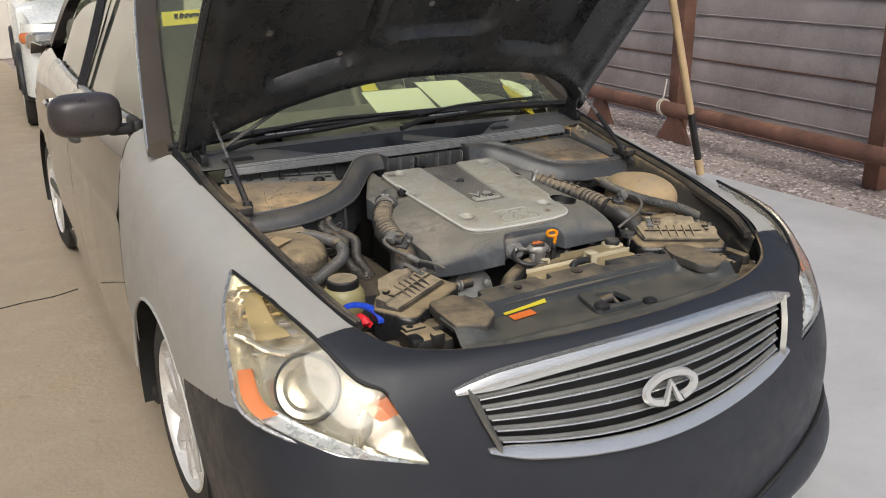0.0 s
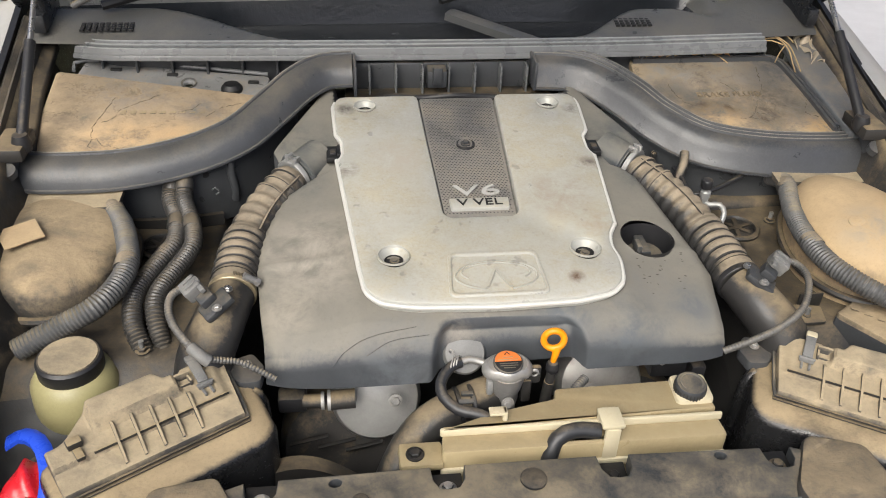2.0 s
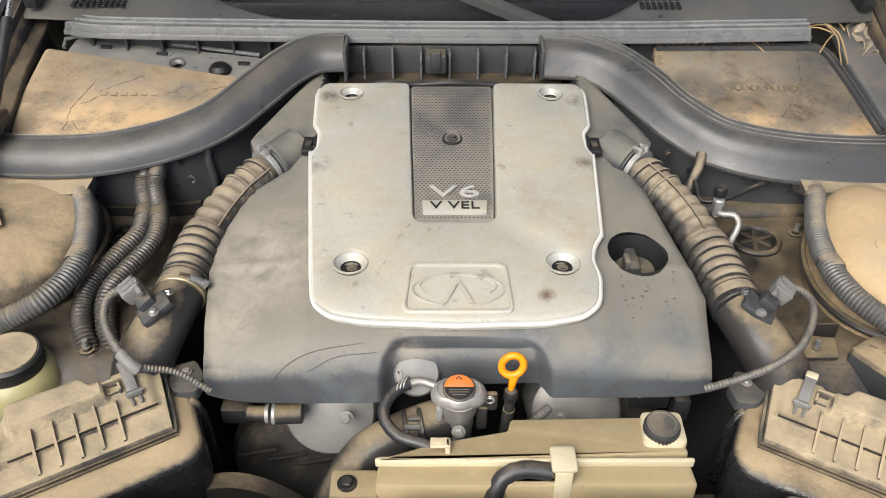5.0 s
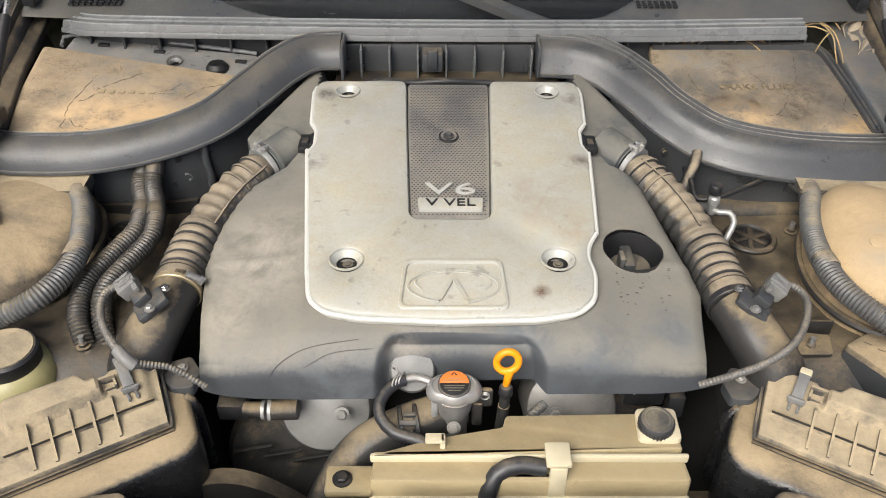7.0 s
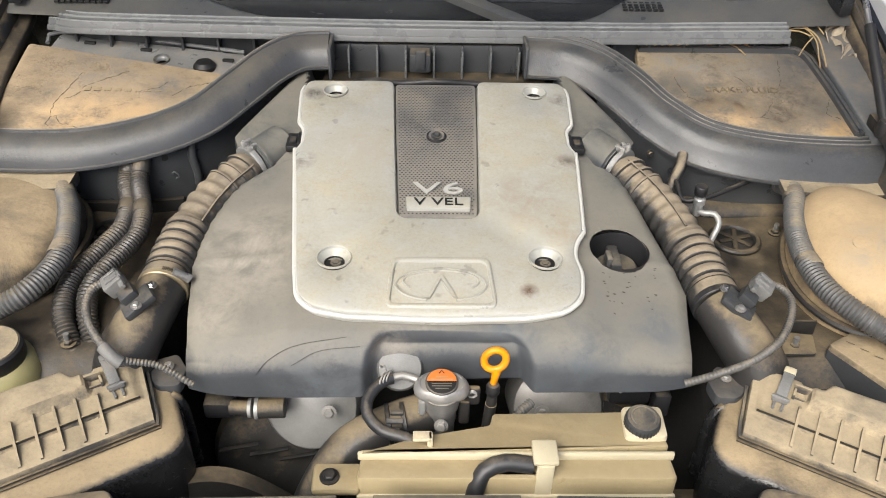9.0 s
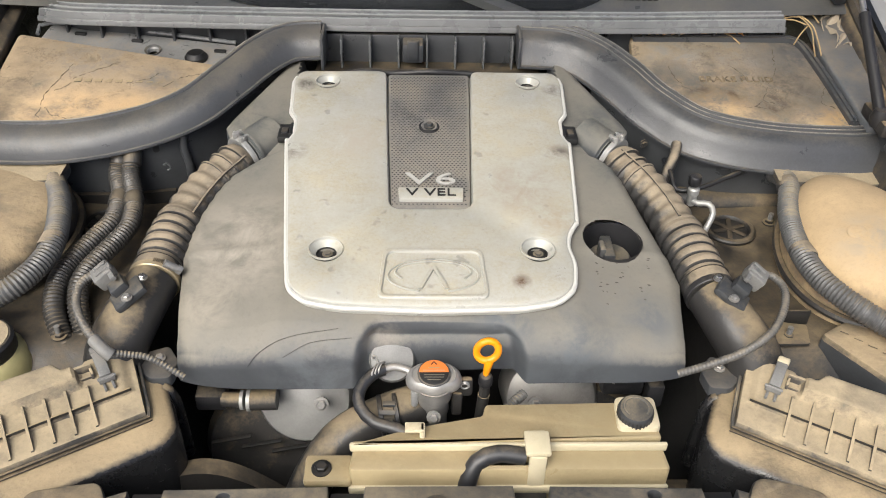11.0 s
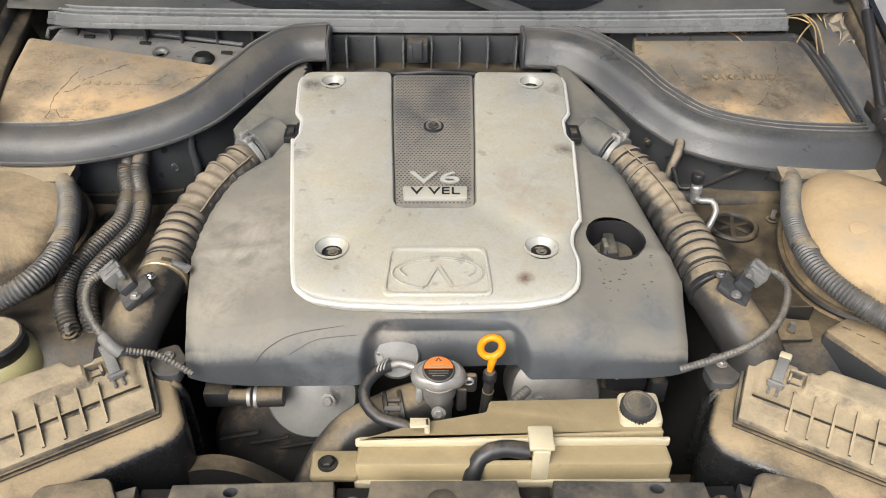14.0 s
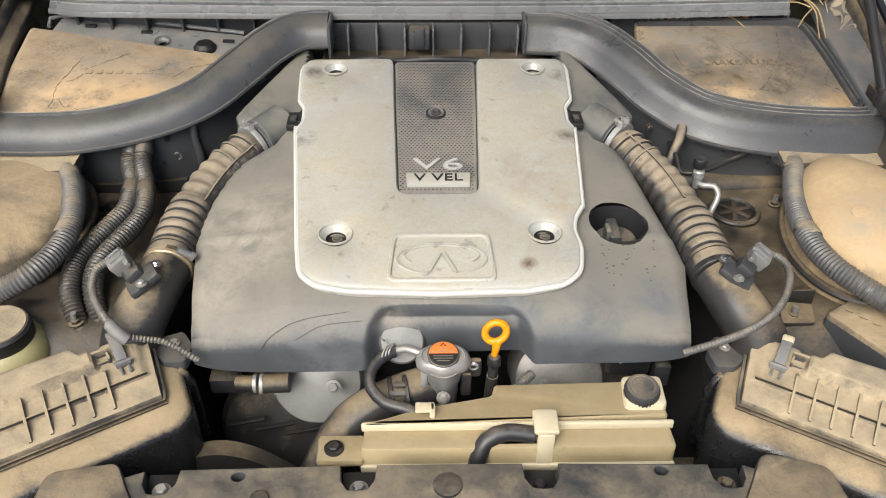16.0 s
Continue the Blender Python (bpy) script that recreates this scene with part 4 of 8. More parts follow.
band = [(0.40, 0.41), (0.395, 0.44), (0.36, 0.465), (0.31, YR - 0.002)] + notch(0.286, YR, 0.0175, 0.028) + [(0.25, YR)] + notch(0.099, YR, 0.018, 0.03) + [(0.01, YR)] + notch(-0.082, YR, 0.018, 0.03) + [(-0.2, YR)] + notch(-0.277, YR, 0.0175, 0.028) + [(-0.302, YR - 0.002), (-0.35, 0.467), (-0.39, 0.445), (-0.40, 0.41)]
band_holes = [disc(-0.2, 0.474, 0.0065, 14, 0.75), disc(0.219, 0.476, 0.0065, 14, 0.75)]
part("rear_band", slab(band, band_holes, band_z, 0.022, 0.003), GREYBLACK, rad, "dusty grey plastic band with notches")
for x, mat in ((-0.277, ALU), (-0.082, BRIGHT), (0.099, DEEP), (0.286, BAY)):
    part("notch_floor", box(x, 0.474, 0.797, 0.034, 0.036, 0.004, 0.001), DEEP, rad)
    part("notch_bolt", bolt(x, 0.470, 0.799, 0.0065, 0.008), mat, rad)
part("push_pin", lathe([(0.014, 0), (0.014, 0.003), (0.009, 0.005), (0.0, 0.004)], (0.006, 0.458, 0.8205), 24), BLACK, rad, "black push pin")
part("push_pin", lathe([(0.009, 0), (0.009, 0.003), (0.006, 0.004), (0.0, 0.003)], (-0.175, 0.446, 0.8195), 20), BLACK, rad)


def front_edge(x):
    return linear([(0.0, 0.236), (0.15, 0.243), (0.3, 0.262), (0.4, 0.288), (0.5, 0.327)], abs(x))


def panel_point(u, v):
    x = -0.405 + 0.81 * u
    y0, y1 = front_edge(x) + 0.012, 0.425 - 0.02 * (abs(x) / 0.46) ** 2
    y = y0 + (y1 - y0) * v
    edge = 1 / (1 + math.exp(-(v - 0.93) * 40))
    side = 1 / (1 + math.exp(-(abs(x) - 0.286 - 0.064 * (1 - v)) * 120))
    side *= max(0.0, min(1.0, (v - 0.12) / 0.3))
    z = 0.778 + 0.006 * v + 0.033 * (1 - (1 - edge) * (1 - side)) - 0.012 * (abs(x) / 0.46) ** 3
    z += 0.005 * math.exp(-((v - 0.12) / 0.05) ** 2)
    return Vector((x, y, z))


part("front_panel", grid(panel_point, 110, 40, 0.004, lambda p: not (abs(p.x - 0.018) < 0.03 and abs(p.y - 0.342) < 0.03)), PANEL, rad, "curved dark plastic panel", 50)
part("latch_frame", slab(rounded([(-0.066, 0.293), (0.074, 0.289), (0.08, 0.393), (-0.042, 0.402)], 0.026, 6), [rounded([(-0.014, 0.312), (-0.008, 0.376), (0.046, 0.372), (0.05, 0.310)], 0.014)], lambda x, y: 0.7925 + 0.02 * (y - 0.335), 0.014, 0.005), PANEL, rad, "raised frame round the bonnet latch")
for s in (-1, 1):
    part("side_cover", slab(rounded([(s * 0.392, 0.482), (s * 0.345, 0.492), (s * 0.322, 0.494), (s * 0.310, 0.47), (s * 0.284, 0.425), (s * 0.300, 0.350), (s * 0.338, 0.326), (s * 0.402, 0.352), (s * 0.398, 0.43)][::-s], 0.012, 4), [], lambda x, y: 0.8245 - 0.03 * max(0.0, 0.44 - y) - 0.013 * (abs(x) / 0.46) ** 3 - 0.2 * max(0.0, 0.36 - y) + 0.0018 * math.sin(70 * x + 45 * y), 0.02, 0.005), SIDECOVER, rad, "dust-caked plastic side cover")
part("latch_pocket", box(0.018, 0.342, 0.735, 0.066, 0.07, 0.05, 0.006), INK, rad)
part("latch_hook", join(rod((-0.004, 0.358, 0.780), (0.024, 0.350, 0.786), 0.011), box(-0.002, 0.362, 0.782, 0.026, 0.022, 0.014, 0.005), rod((0.024, 0.352, 0.786), (0.030, 0.335, 0.774), 0.006)), BAY, rad, "dirty steel bonnet latch")
part("rubber_stop", lathe([(0.018, 0), (0.018, 0.008), (0.012, 0.012), (0, 0.012)], (-0.042, 0.308, 0.789), 20), RUBBER, rad)
part("rubber_stop", lathe([(0.016, 0), (0.016, 0.008), (0.01, 0.012), (0, 0.012)], (0.088, 0.292, 0.779), 20), RUBBER, rad)


def sticker(x0, x1, y0, y1, skew):
    """A thin label that follows the panel's curve."""
    def place(u, v):
        x = x0 + (x1 - x0) * u
        y = y0 + (y1 - y0) * v + skew * (u - 0.5)
        a, b = front_edge(x) + 0.012, 0.425 - 0.02 * (abs(x) / 0.46) ** 2
        return panel_point((x + 0.405) / 0.81, (y - a) / (b - a)) + Vector((0, 0, 0.0058))
    return grid(place, 14, 4, 0.0006)


part("yellow_sticker", sticker(-0.247, -0.128, 0.3945, 0.4025, 0.008), LEMON, rad, "thin yellow warning sticker")
part("orange_sticker", sticker(-0.243, -0.181, 0.362, 0.386, 0.004), ORANGE2, rad, "bright orange sticker")
part("core_support", box(0, 0.45, 0.70, 0.86, 0.05, 0.17, 0.01), BAY, rad, "dirty steel radiator support")
for s in (-1, 1):
    br = part("lamp_bracket", box(s * 0.448, 0.412, 0.762, 0.072, 0.085, 0.05, 0.012), TAN, rad, "dust-caked plastic lamp bracket")
    part("bracket_pad", box(s * 0.452, 0.438, 0.786, 0.05, 0.03, 0.012, 0.005), TAN, br)
    part("bracket_tab", box(s * 0.43, 0.375, 0.78, 0.03, 0.02, 0.03, 0.005), TAN, br)
    part("bracket_slot", box(s * 0.474, 0.392, 0.774, 0.03, 0.04, 0.032, 0.008), INK, br)
    part("bracket_hole", lathe([(0.008, 0), (0.008, 0.001), (0, 0.001)], (s * 0.462, 0.436, 0.7915), 16), INK, br)
    part("bracket_block", box(s * 0.405, 0.405, 0.75, 0.03, 0.07, 0.05, 0.008), BAY, rad)
    part("bracket_block", box(s * 0.545, 0.45, 0.76, 0.03, 0.09, 0.04, 0.01), BAY, rad)
    part("side_shelf", slab(rounded([(s * 0.385, 0.45), (s * 0.60, 0.50), (s * 0.585, 0.415), (s * 0.52, 0.335), (s * 0.42, 0.31)][::s], 0.012), [], lambda x, y: 0.752, 0.012, 0.003), BAY, rad)
solo("fan_shroud", join(grid(lambda u, v: Vector((-0.31 + 0.3 * u, 0.535 + 0.04 * math.sin(v * 1.5), 0.62 + 0.13 * v * (0.55 + 0.45 * abs(math.cos(u * 5.2 - 1.1))))), 40, 8, 0.022),
                        box(0.15, 0.56, 0.66, 0.44, 0.05, 0.1, 0.02)), SHADEDIRT, "dirty black plastic fan shroud behind the radiator", "fan shroud")


# ---- air filter boxes and intake hoses (left-hand ones built, the others mirrored) ----
def put(bm, s):
    return mirrored(bm) if s > 0 else bm


def air_box(s):
    """Built in a frame of its own: u along the front seam away from the engine, v back from the seam."""
    box_ = thing("air_filter_box", "air filter box of black plastic caked in tan dust", "air filter", "pair of air filter boxes")
    cx, cy = (-0.2976, 0.5796) if s < 0 else (-0.3225, 0.5640)
    m = Matrix(((-0.857, -0.515, 0, cx), (-0.515, 0.857, 0, cy), (0, 0, 1, 0), (0, 0, 0, 1)))

    def made(name, bm, mat, parent, label="", sharp=38):
        return part(name, put(moved(bm, m), s), mat, parent, label, sharp)

    def strips(lines, mat, name, parent, label="", sharp=32):
        """A sheet through cross-sections, each a list of (u, v, z)."""
        bm = bmesh.new()
        vs = [[bm.verts.new(p) for p in line] for line in lines]
        for a, b in zip(vs, vs[1:]):
            for i in range(len(a) - 1):
                bm.faces.new((a[i], a[i + 1], b[i + 1], b[i]))
        return made(name, bm, mat, parent, label, sharp)

    def lid_z(u, v):
        """The lid's surface: low front, a small step, then a plateau towards its far end."""
        step = 1.3 * eased((v - 0.027) / 0.003) * eased((u - 0.006) / 0.01)
        high = eased((v - 0.048) / 0.009) * eased((u - 0.052) / 0.006) * eased((0.152 - u) / 0.008)
        return 0.8215 + 0.20 * v + 0.0045 * step + 0.013 * high + 0.0006 * math.sin(60 * u) * math.sin(90 * v)

    # housing
    hull = [(-0.034, 0.088), (-0.033, 0.03), (-0.024, -0.028), (-0.006, -0.040), (0.20, -0.046), (0.216, -0.02), (0.214, 0.06), (0.14, 0.098), (0.03, 0.106)]
    made("body", slab(rounded(hull, 0.016, 5), [], lambda x, y: 0.8135 - 0.22 * max(0.0, -y - 0.008) - 0.2 * max(0.0, -0.018 - x), 0.2, 0.010), TANBODY, box_, "dust-caked lower housing", 50)
    made("corner_post", tube([(-0.010, -0.030, 0.70), (-0.009, -0.027, 0.790), (-0.007, -0.016, 0.800), (-0.003, -0.006, 0.804)], 0.006, 12), TANBODY, box_)
    made("side_flute", tube([(-0.036, 0.030, 0.70), (-0.034, 0.032, 0.79), (-0.026, 0.040, 0.806)], 0.008, 12), TANBODY, box_)

    # lid
    us = [0.001, 0.002, 0.005] + [0.008 + 0.188 * i / 70 for i in range(71)] + [0.199, 0.201]
    lines = []
    for u in us:
        back = 0.085 - 0.012 * eased((u - 0.045) / 0.01) + 0.012 * eased((u - 0.065) / 0.01) - 0.03 * eased((u - 0.14) / 0.05)
        edge = 0.003 if u in (us[0], us[-1]) else 0.0
        vs = [0.0, 0.001, 0.004] + [0.004 + (back - 0.008) * j / 36 for j in range(1, 36)] + [back - 0.003, back]
        line = []
        for j, v in enumerate(vs):
            end = 0.003 if j in (0, len(vs) - 1) else (0.0008 if j in (1, len(vs) - 2) else 0.0)
            line.append((u - 0.15 * v * max(0.0, 1 - u / 0.1), v, lid_z(u, v) - edge - end))
        a, b = line[0], line[-1]
        lines.append([(a[0], a[1] - 0.0005, 0.810)] + line + [(b[0], b[1] + 0.0005, 0.808)])
    for k in (0, -1):
        lines.insert(0 if k == 0 else len(lines), [(p[0], p[1], min(p[2], 0.808)) for p in lines[k]])
    lid = strips(lines, CAKE, "lid", box_, "lid thick with pale dust", 26)
    made("seam", join(box(0.100, -0.0035, 0.8165, 0.202, 0.003, 0.0022, 0.0007), box(0.100, -0.004, 0.8118, 0.204, 0.004, 0.0018, 0.0005)), BAY, box_, "dark seam under the lid")
    rim = sorted([(0.0, -0.003, 0.8155)] + [(-0.002 - 0.15 * v, v, 0.8155 + 0.12 * v) for v in (0.01, 0.03, 0.05, 0.07, 0.084)], key=lambda p: p[1])
    made("seam_end", tube(rim, 0.0022, 8), GREYBLACK, box_)
    for i in range(5):
        u = 0.0495 + 0.0212 * i
        lo, hi = (u, 0.0045), (u - 0.004, 0.056 if i else 0.050)
        bm = bmesh.new()
        prof = [(0.0, -0.002), (0.0, 0.002), (0.25, 0.0055), (0.55, 0.0075), (0.85, 0.0085), (1.0, 0.004), (1.0, -0.004)]
        sides = []
        for o in (-0.0014, 0.0014):
            sides.append([bm.verts.new((lo[0] + (hi[0] - lo[0]) * f + o, lo[1] + (hi[1] - lo[1]) * f, lid_z(lo[0], lo[1]) + (0.0045 + 0.2 * (hi[1] - lo[1])) * f + h)) for f, h in prof])
        bm.faces.new(sides[0])
        bm.faces.new(sides[1][::-1])
        for k in range(len(prof)):
            bm.faces.new((sides[0][k], sides[0][(k + 1) % len(prof)], sides[1][(k + 1) % len(prof)], sides[1][k]))
        made("lid_rib", bm, CAKE, lid)
    made("cross_rib", box(0.082, 0.0285, lid_z(0.08, 0.03) + 0.0002, 0.152, 0.0024, 0.004, 0.0008), TAN, lid)
    cz = lid_z(0.024, 0.055)
    clip = made("spring_clip", join(box(0.0245, 0.066, cz + 0.009, 0.012, 0.030, 0.004, 0.001, Matrix.Rotation(0.35, 4, "X")), box(0.0245, 0.048, cz + 0.003, 0.017, 0.006, 0.006, 0.001), box(0.020, 0.041, cz - 0.001, 0.003, 0.012, 0.004, 0.001), box(0.029, 0.041, cz - 0.001, 0.003, 0.012, 0.004, 0.001), rod((0.015, 0.048, cz + 0.005), (0.034, 0.048, cz + 0.005), 0.0018)), WIRE, lid, "grey spring clip")
    made("clip_end", box(0.0245, 0.084, cz + 0.014, 0.013, 0.010, 0.006, 0.002), PALE if s > 0 else WIRE, clip)
    made("latch_tab", join(box(0.045, 0.070, lid_z(0.045, 0.07) + 0.003, 0.022, 0.004, 0.012, 0.001), box(0.036, 0.064, lid_z(0.045, 0.064) + 0.002, 0.003, 0.014, 0.008, 0.001), box(0.054, 0.064, lid_z(0.045, 0.064) + 0.002, 0.003, 0.014, 0.008, 0.001), box(0.045, 0.060, lid_z(0.045, 0.06) + 0.001, 0.020, 0.003, 0.004, 0.001)), CAKE, lid)
    made("latch_tab", join(box(0.172, 0.046, lid_z(0.17, 0.046) + 0.004, 0.016, 0.012, 0.009, 0.002), box(0.172, 0.032, lid_z(0.17, 0.03) + 0.003, 0.009, 0.016, 0.005, 0.001)), TAN, lid)
    ear = made("mount_ear", slab(rounded([(-0.004, 0.092), (-0.052, 0.085), (-0.053, 0.056), (-0.036, 0.036), (-0.016, 0.046)], 0.006), [], lambda x, y: 0.8205, 0.014, 0.002), SLATE, box_, "slate-black mounting ear")
    made("ear_bolt", bolt(-0.036, 0.068, 0.8225, 0.0042, 0.005), ALU, ear)
    return box_


def intake(s):
    h = thing("intake_hose", "corrugated black rubber intake hose covered in dust", "intake hose", "pair of intake hoses")
    if s < 0:
        low = [(-0.355, 0.652, 0.80), (-0.350, 0.668, 0.83), (-0.336, 0.70, 0.852), (-0.322, 0.745, 0.863)]
        run = [(-0.322, 0.742, 0.863), (-0.320, 0.775, 0.866), (-0.3165, 0.81, 0.870), (-0.310, 0.845, 0.874)]
        bend = [(-0.3105, 0.842, 0.874), (-0.298, 0.878, 0.881), (-0.282, 0.910, 0.888), (-0.264, 0.935, 0.894), (-0.251, 0.955, 0.898)]
        mouth, axis = Vector((-0.2445, 0.967, 0.900)), Vector((0.66, 0.72, 0.15))
    else:
        low = [(0.376, 0.642, 0.79), (0.366, 0.656, 0.828), (0.345, 0.685, 0.852), (0.330, 0.722, 0.863)]
        run = [(0.330, 0.72, 0.863), (0.3255, 0.755, 0.867), (0.321, 0.79, 0.871), (0.313, 0.825, 0.876)]
        bend = [(0.3135, 0.822, 0.876), (0.303, 0.862, 0.882), (0.287, 0.903, 0.888), (0.268, 0.934, 0.894), (0.2545, 0.957, 0.899)]
        mouth, axis = Vector((0.2475, 0.9685, 0.901)), Vector((-0.66, 0.72, 0.15))
    part("duct", tube(low, 0.029, 24, 0, 0.008, 0.006, lambda t: 1.22 - 0.22 * t), DUCT, h, "smooth dusty duct")
    a, b = Vector(run[0]), Vector(run[1])
    part("cuff", tube([a - (b - a) * 0.05, a + (b - a) * 0.35, a + (b - a) * 0.72], 0.0286, 28, 0, 0.008, 0.002, lambda t: 1.0 + 0.05 * math.sin(math.pi * t) ** 2), HOSE, h, "smooth rubber cuff")
    part("bellows", tube([a + (b - a) * 0.6, *run[1:]], 0.0305, 32, 0, 0.0158, 0.0008, None, 0.0062), HOSE, h, "rubber bellows with deep grooves")
    part("elbow", tube(bend, 0.0272, 32, 0.0015, 0.0195, 0.0025), HOSE, h, "coarsely ribbed elbow")
    way = smooth_path(bend, 0.004)
    for k in (3, 7, 11):
        p, q = way[-1 - k], way[-k]
        part("elbow_ring", lathe([(0.0268, -0.0028), (0.0298, -0.0016), (0.0303, 0.0), (0.0298, 0.0016), (0.0268, 0.0028)], p, 30, q - p), HOSE, h)
    for lift, turn in ((0.98, -0.15),) if s > 0 else ((0.72, -0.70),):
        web = []
        for p, q in zip(smooth_path(bend, 0.01), smooth_path(bend, 0.01)[1:]):
            d = (q - p).normalized()
            side = d.cross(Vector((0, 0, 1))).normalized() * (1 if s > 0 else -1)
            web.append(p + Vector((0, 0, 1)) * 0.0295 * lift + side * 0.0295 * turn)
        part("elbow_web", tube(web, 0.0017, 8), HOSE, h)
    axis.normalize()
    band = lathe([(0.0298, -0.0045), (0.0306, -0.0035), (0.0306, 0.0035), (0.0298, 0.0045)], a + (b - a) * 0.08, 32, b - a)
    if s < 0:
        cl = part("clamp", band, BRASS, h, "brassy worm-drive clamp")
        for k in range(9):
            ang = 0.15 + 0.06 * k
            part("clamp_slot", box(a.x + 0.0308 * math.sin(ang), a.y + 0.003, a.z + 0.0308 * math.cos(ang) + 0.0006, 0.0009, 0.006, 0.0008, 0), BAY, cl)
        part("worm_screw", join(rod((a.x + 0.017, a.y - 0.001, a.z + 0.029), (a.x + 0.031, a.y + 0.001, a.z + 0.018), 0.0046), rod((a.x + 0.030, a.y + 0.001, a.z + 0.019), (a.x + 0.034, a.y + 0.001, a.z + 0.0155), 0.0058, None, 6)), ALU, cl, "bright clamp screw")
    else:
        part("clamp", band, BLACK, h, "thin black clamp")
    part("clamp", lathe([(0.0282, -0.004), (0.0292, -0.003), (0.0292, 0.003), (0.0282, 0.004)], mouth - axis * 0.006, 30, axis), CASTING, h, "bare metal clamp")
    side = axis.cross(Vector((0, 0, 1))).normalized()
    for o, hgt in ((-0.006, 0.0315), (0.007, 0.030)):
        c = mouth - axis * 0.007 + side * o + Vector((0, 0, hgt))
        part("clamp_lug", box(c.x, c.y, c.z, 0.005, 0.015, 0.010, 0.0015, Matrix.Rotation(math.atan2(-axis.x, axis.y), 4, "Z")), CASTING, h)
    c = mouth - axis * 0.008 + Vector((0, 0, 0.033))
    part("lug_screw", rod(c - side * 0.012, c + side * 0.012, 0.0022, None, 8), BRIGHT, h)
    part("flange", lathe([(0.029, -0.002), (0.0335, 0.0), (0.0335, 0.0035), (0.030, 0.0045)], mouth + axis * 0.003, 32, axis), COVER, h, "grey duct flange")
    part("mouth_pipe", lathe([(0.0295, 0.0), (0.0295, 0.05)], mouth, 28, axis), COVER, h)
    f = thing("air_flow_sensor", "black plastic air flow sensor with a taped wire", "sensor", "pair of air flow sensors")
    shift = Matrix.Translation((0.004, 0.003, 0.0)) if s < 0 else Matrix.Translation((0.004, 0.004, 0.0))
    turn = Matrix.Rotation(0.55, 4, "Z") @ Matrix.Rotation(-0.5, 4, "Y")

    def made(name, bm, mat, label="", own=False):
        return part(name, moved(bm if own else put(bm, s), shift), mat, f, label)
    made("sensor_base", join(box(-0.338, 0.690, 0.886, 0.04, 0.028, 0.010, 0.003, turn), box(-0.35, 0.697, 0.892, 0.02, 0.022, 0.014, 0.003, turn)), GREYBLACK)
    made("plug", join(box(-0.366, 0.707, 0.899, 0.024, 0.024, 0.020, 0.003, turn), box(-0.357, 0.702, 0.907, 0.006, 0.026, 0.006, 0.001, turn), box(-0.371, 0.71, 0.909, 0.016, 0.005, 0.004, 0.001, turn), box(-0.366, 0.701, 0.909, 0.016, 0.004, 0.004, 0.001, turn)), WIRE, "grey plug")
    made("lock_tab", box(-0.362, 0.706, 0.910, 0.012, 0.010, 0.006, 0.002, turn), WIRE)
    made("screw", bolt(-0.335, 0.676, 0.892, 0.004, 0.005), ALU)
    made("screw", bolt(-0.325, 0.706, 0.896, 0.004, 0.005), BRIGHT)
    if s < 0:
        made("wire", tube([(-0.374, 0.711, 0.899), (-0.388, 0.700, 0.897), (-0.391, 0.682, 0.892), (-0.384, 0.660, 0.886), (-0.370, 0.640, 0.878), (-0.350, 0.621, 0.868)], 0.0048, 12, 0.0003, 0.004), TAPED, "taped grey wire", True)
        made("tape_knot", tube([(-0.362, 0.631, 0.874), (-0.350, 0.621, 0.868), (-0.342, 0.619, 0.862)], 0.0072, 10), WIRE, "", True)
        made("wire_tail", tube([(-0.348, 0.619, 0.866), (-0.327, 0.626, 0.856), (-0.305, 0.628, 0.848), (-0.27, 0.618, 0.83)], 0.0036, 10, 0.0005, 0.004), CONDUIT, "", True)
    else:
        made("wire", tube([(0.374, 0.712, 0.899), (0.388, 0.708, 0.898), (0.395, 0.69, 0.896), (0.386, 0.66, 0.894), (0.362, 0.625, 0.890), (0.331, 0.609, 0.877), (0.298, 0.602, 0.866), (0.265, 0.606, 0.846)], 0.0043, 12, 0.0003, 0.004), TAPED, "taped grey wire", True)
    return h


for side in (-1, 1):
    air_box(side)
    intake(side)

# ---- strut towers, hoses, reservoirs, fuse box ----
def dome(name, cx, cy, cz, rx, ry, h, mat, label, egg=0.0):
    def f(u, v):
        a = 2 * math.pi * u
        r = math.sin(v * math.pi / 2) ** 0.8
        k = 1 + egg * math.sin(a)
        lump = 0.004 * math.sin(3 * a + 1) * v
        return Vector((cx + rx * r * k * math.cos(a), cy + ry * r * math.sin(a), cz + h * math.cos(v * math.pi / 2) ** 0.75 - (0.05 * max(0, v - 0.85) / 0.15) + lump))
    tower = thing(name, label, "strut tower", "pair of strut towers")
    part("dome", grid(f, 48, 20), mat, tower)
    part("rim", tube([(cx + rx * 1.02 * (1 + egg * math.sin(a)) * math.cos(a), cy + ry * 1.02 * math.sin(a), cz - 0.012) for a in [2 * math.pi * i / 32 for i in range(33)]], 0.006, 8), BAY, tower)
    def top(x, y):
        k = 1 + egg * (y - cy) / ry
        q = min(0.97, math.hypot((x - cx) / (rx * k), (y - cy) / ry)) ** 1.25
        return cz + h * (1 - q * q) ** 0.375
    return tower, top


dome("strut_tower", -0.565, 0.882, 0.835, 0.098, 0.125, 0.05, TOWERDUST, "rounded suspension strut tower under a coat of tan dust")
tower, tower_top = dome("strut_tower", 0.553, 0.838, 0.835, 0.09, 0.13, 0.075, SMOOTHDUST, "egg-shaped strut tower cap coated in smooth tan dust", -0.18)
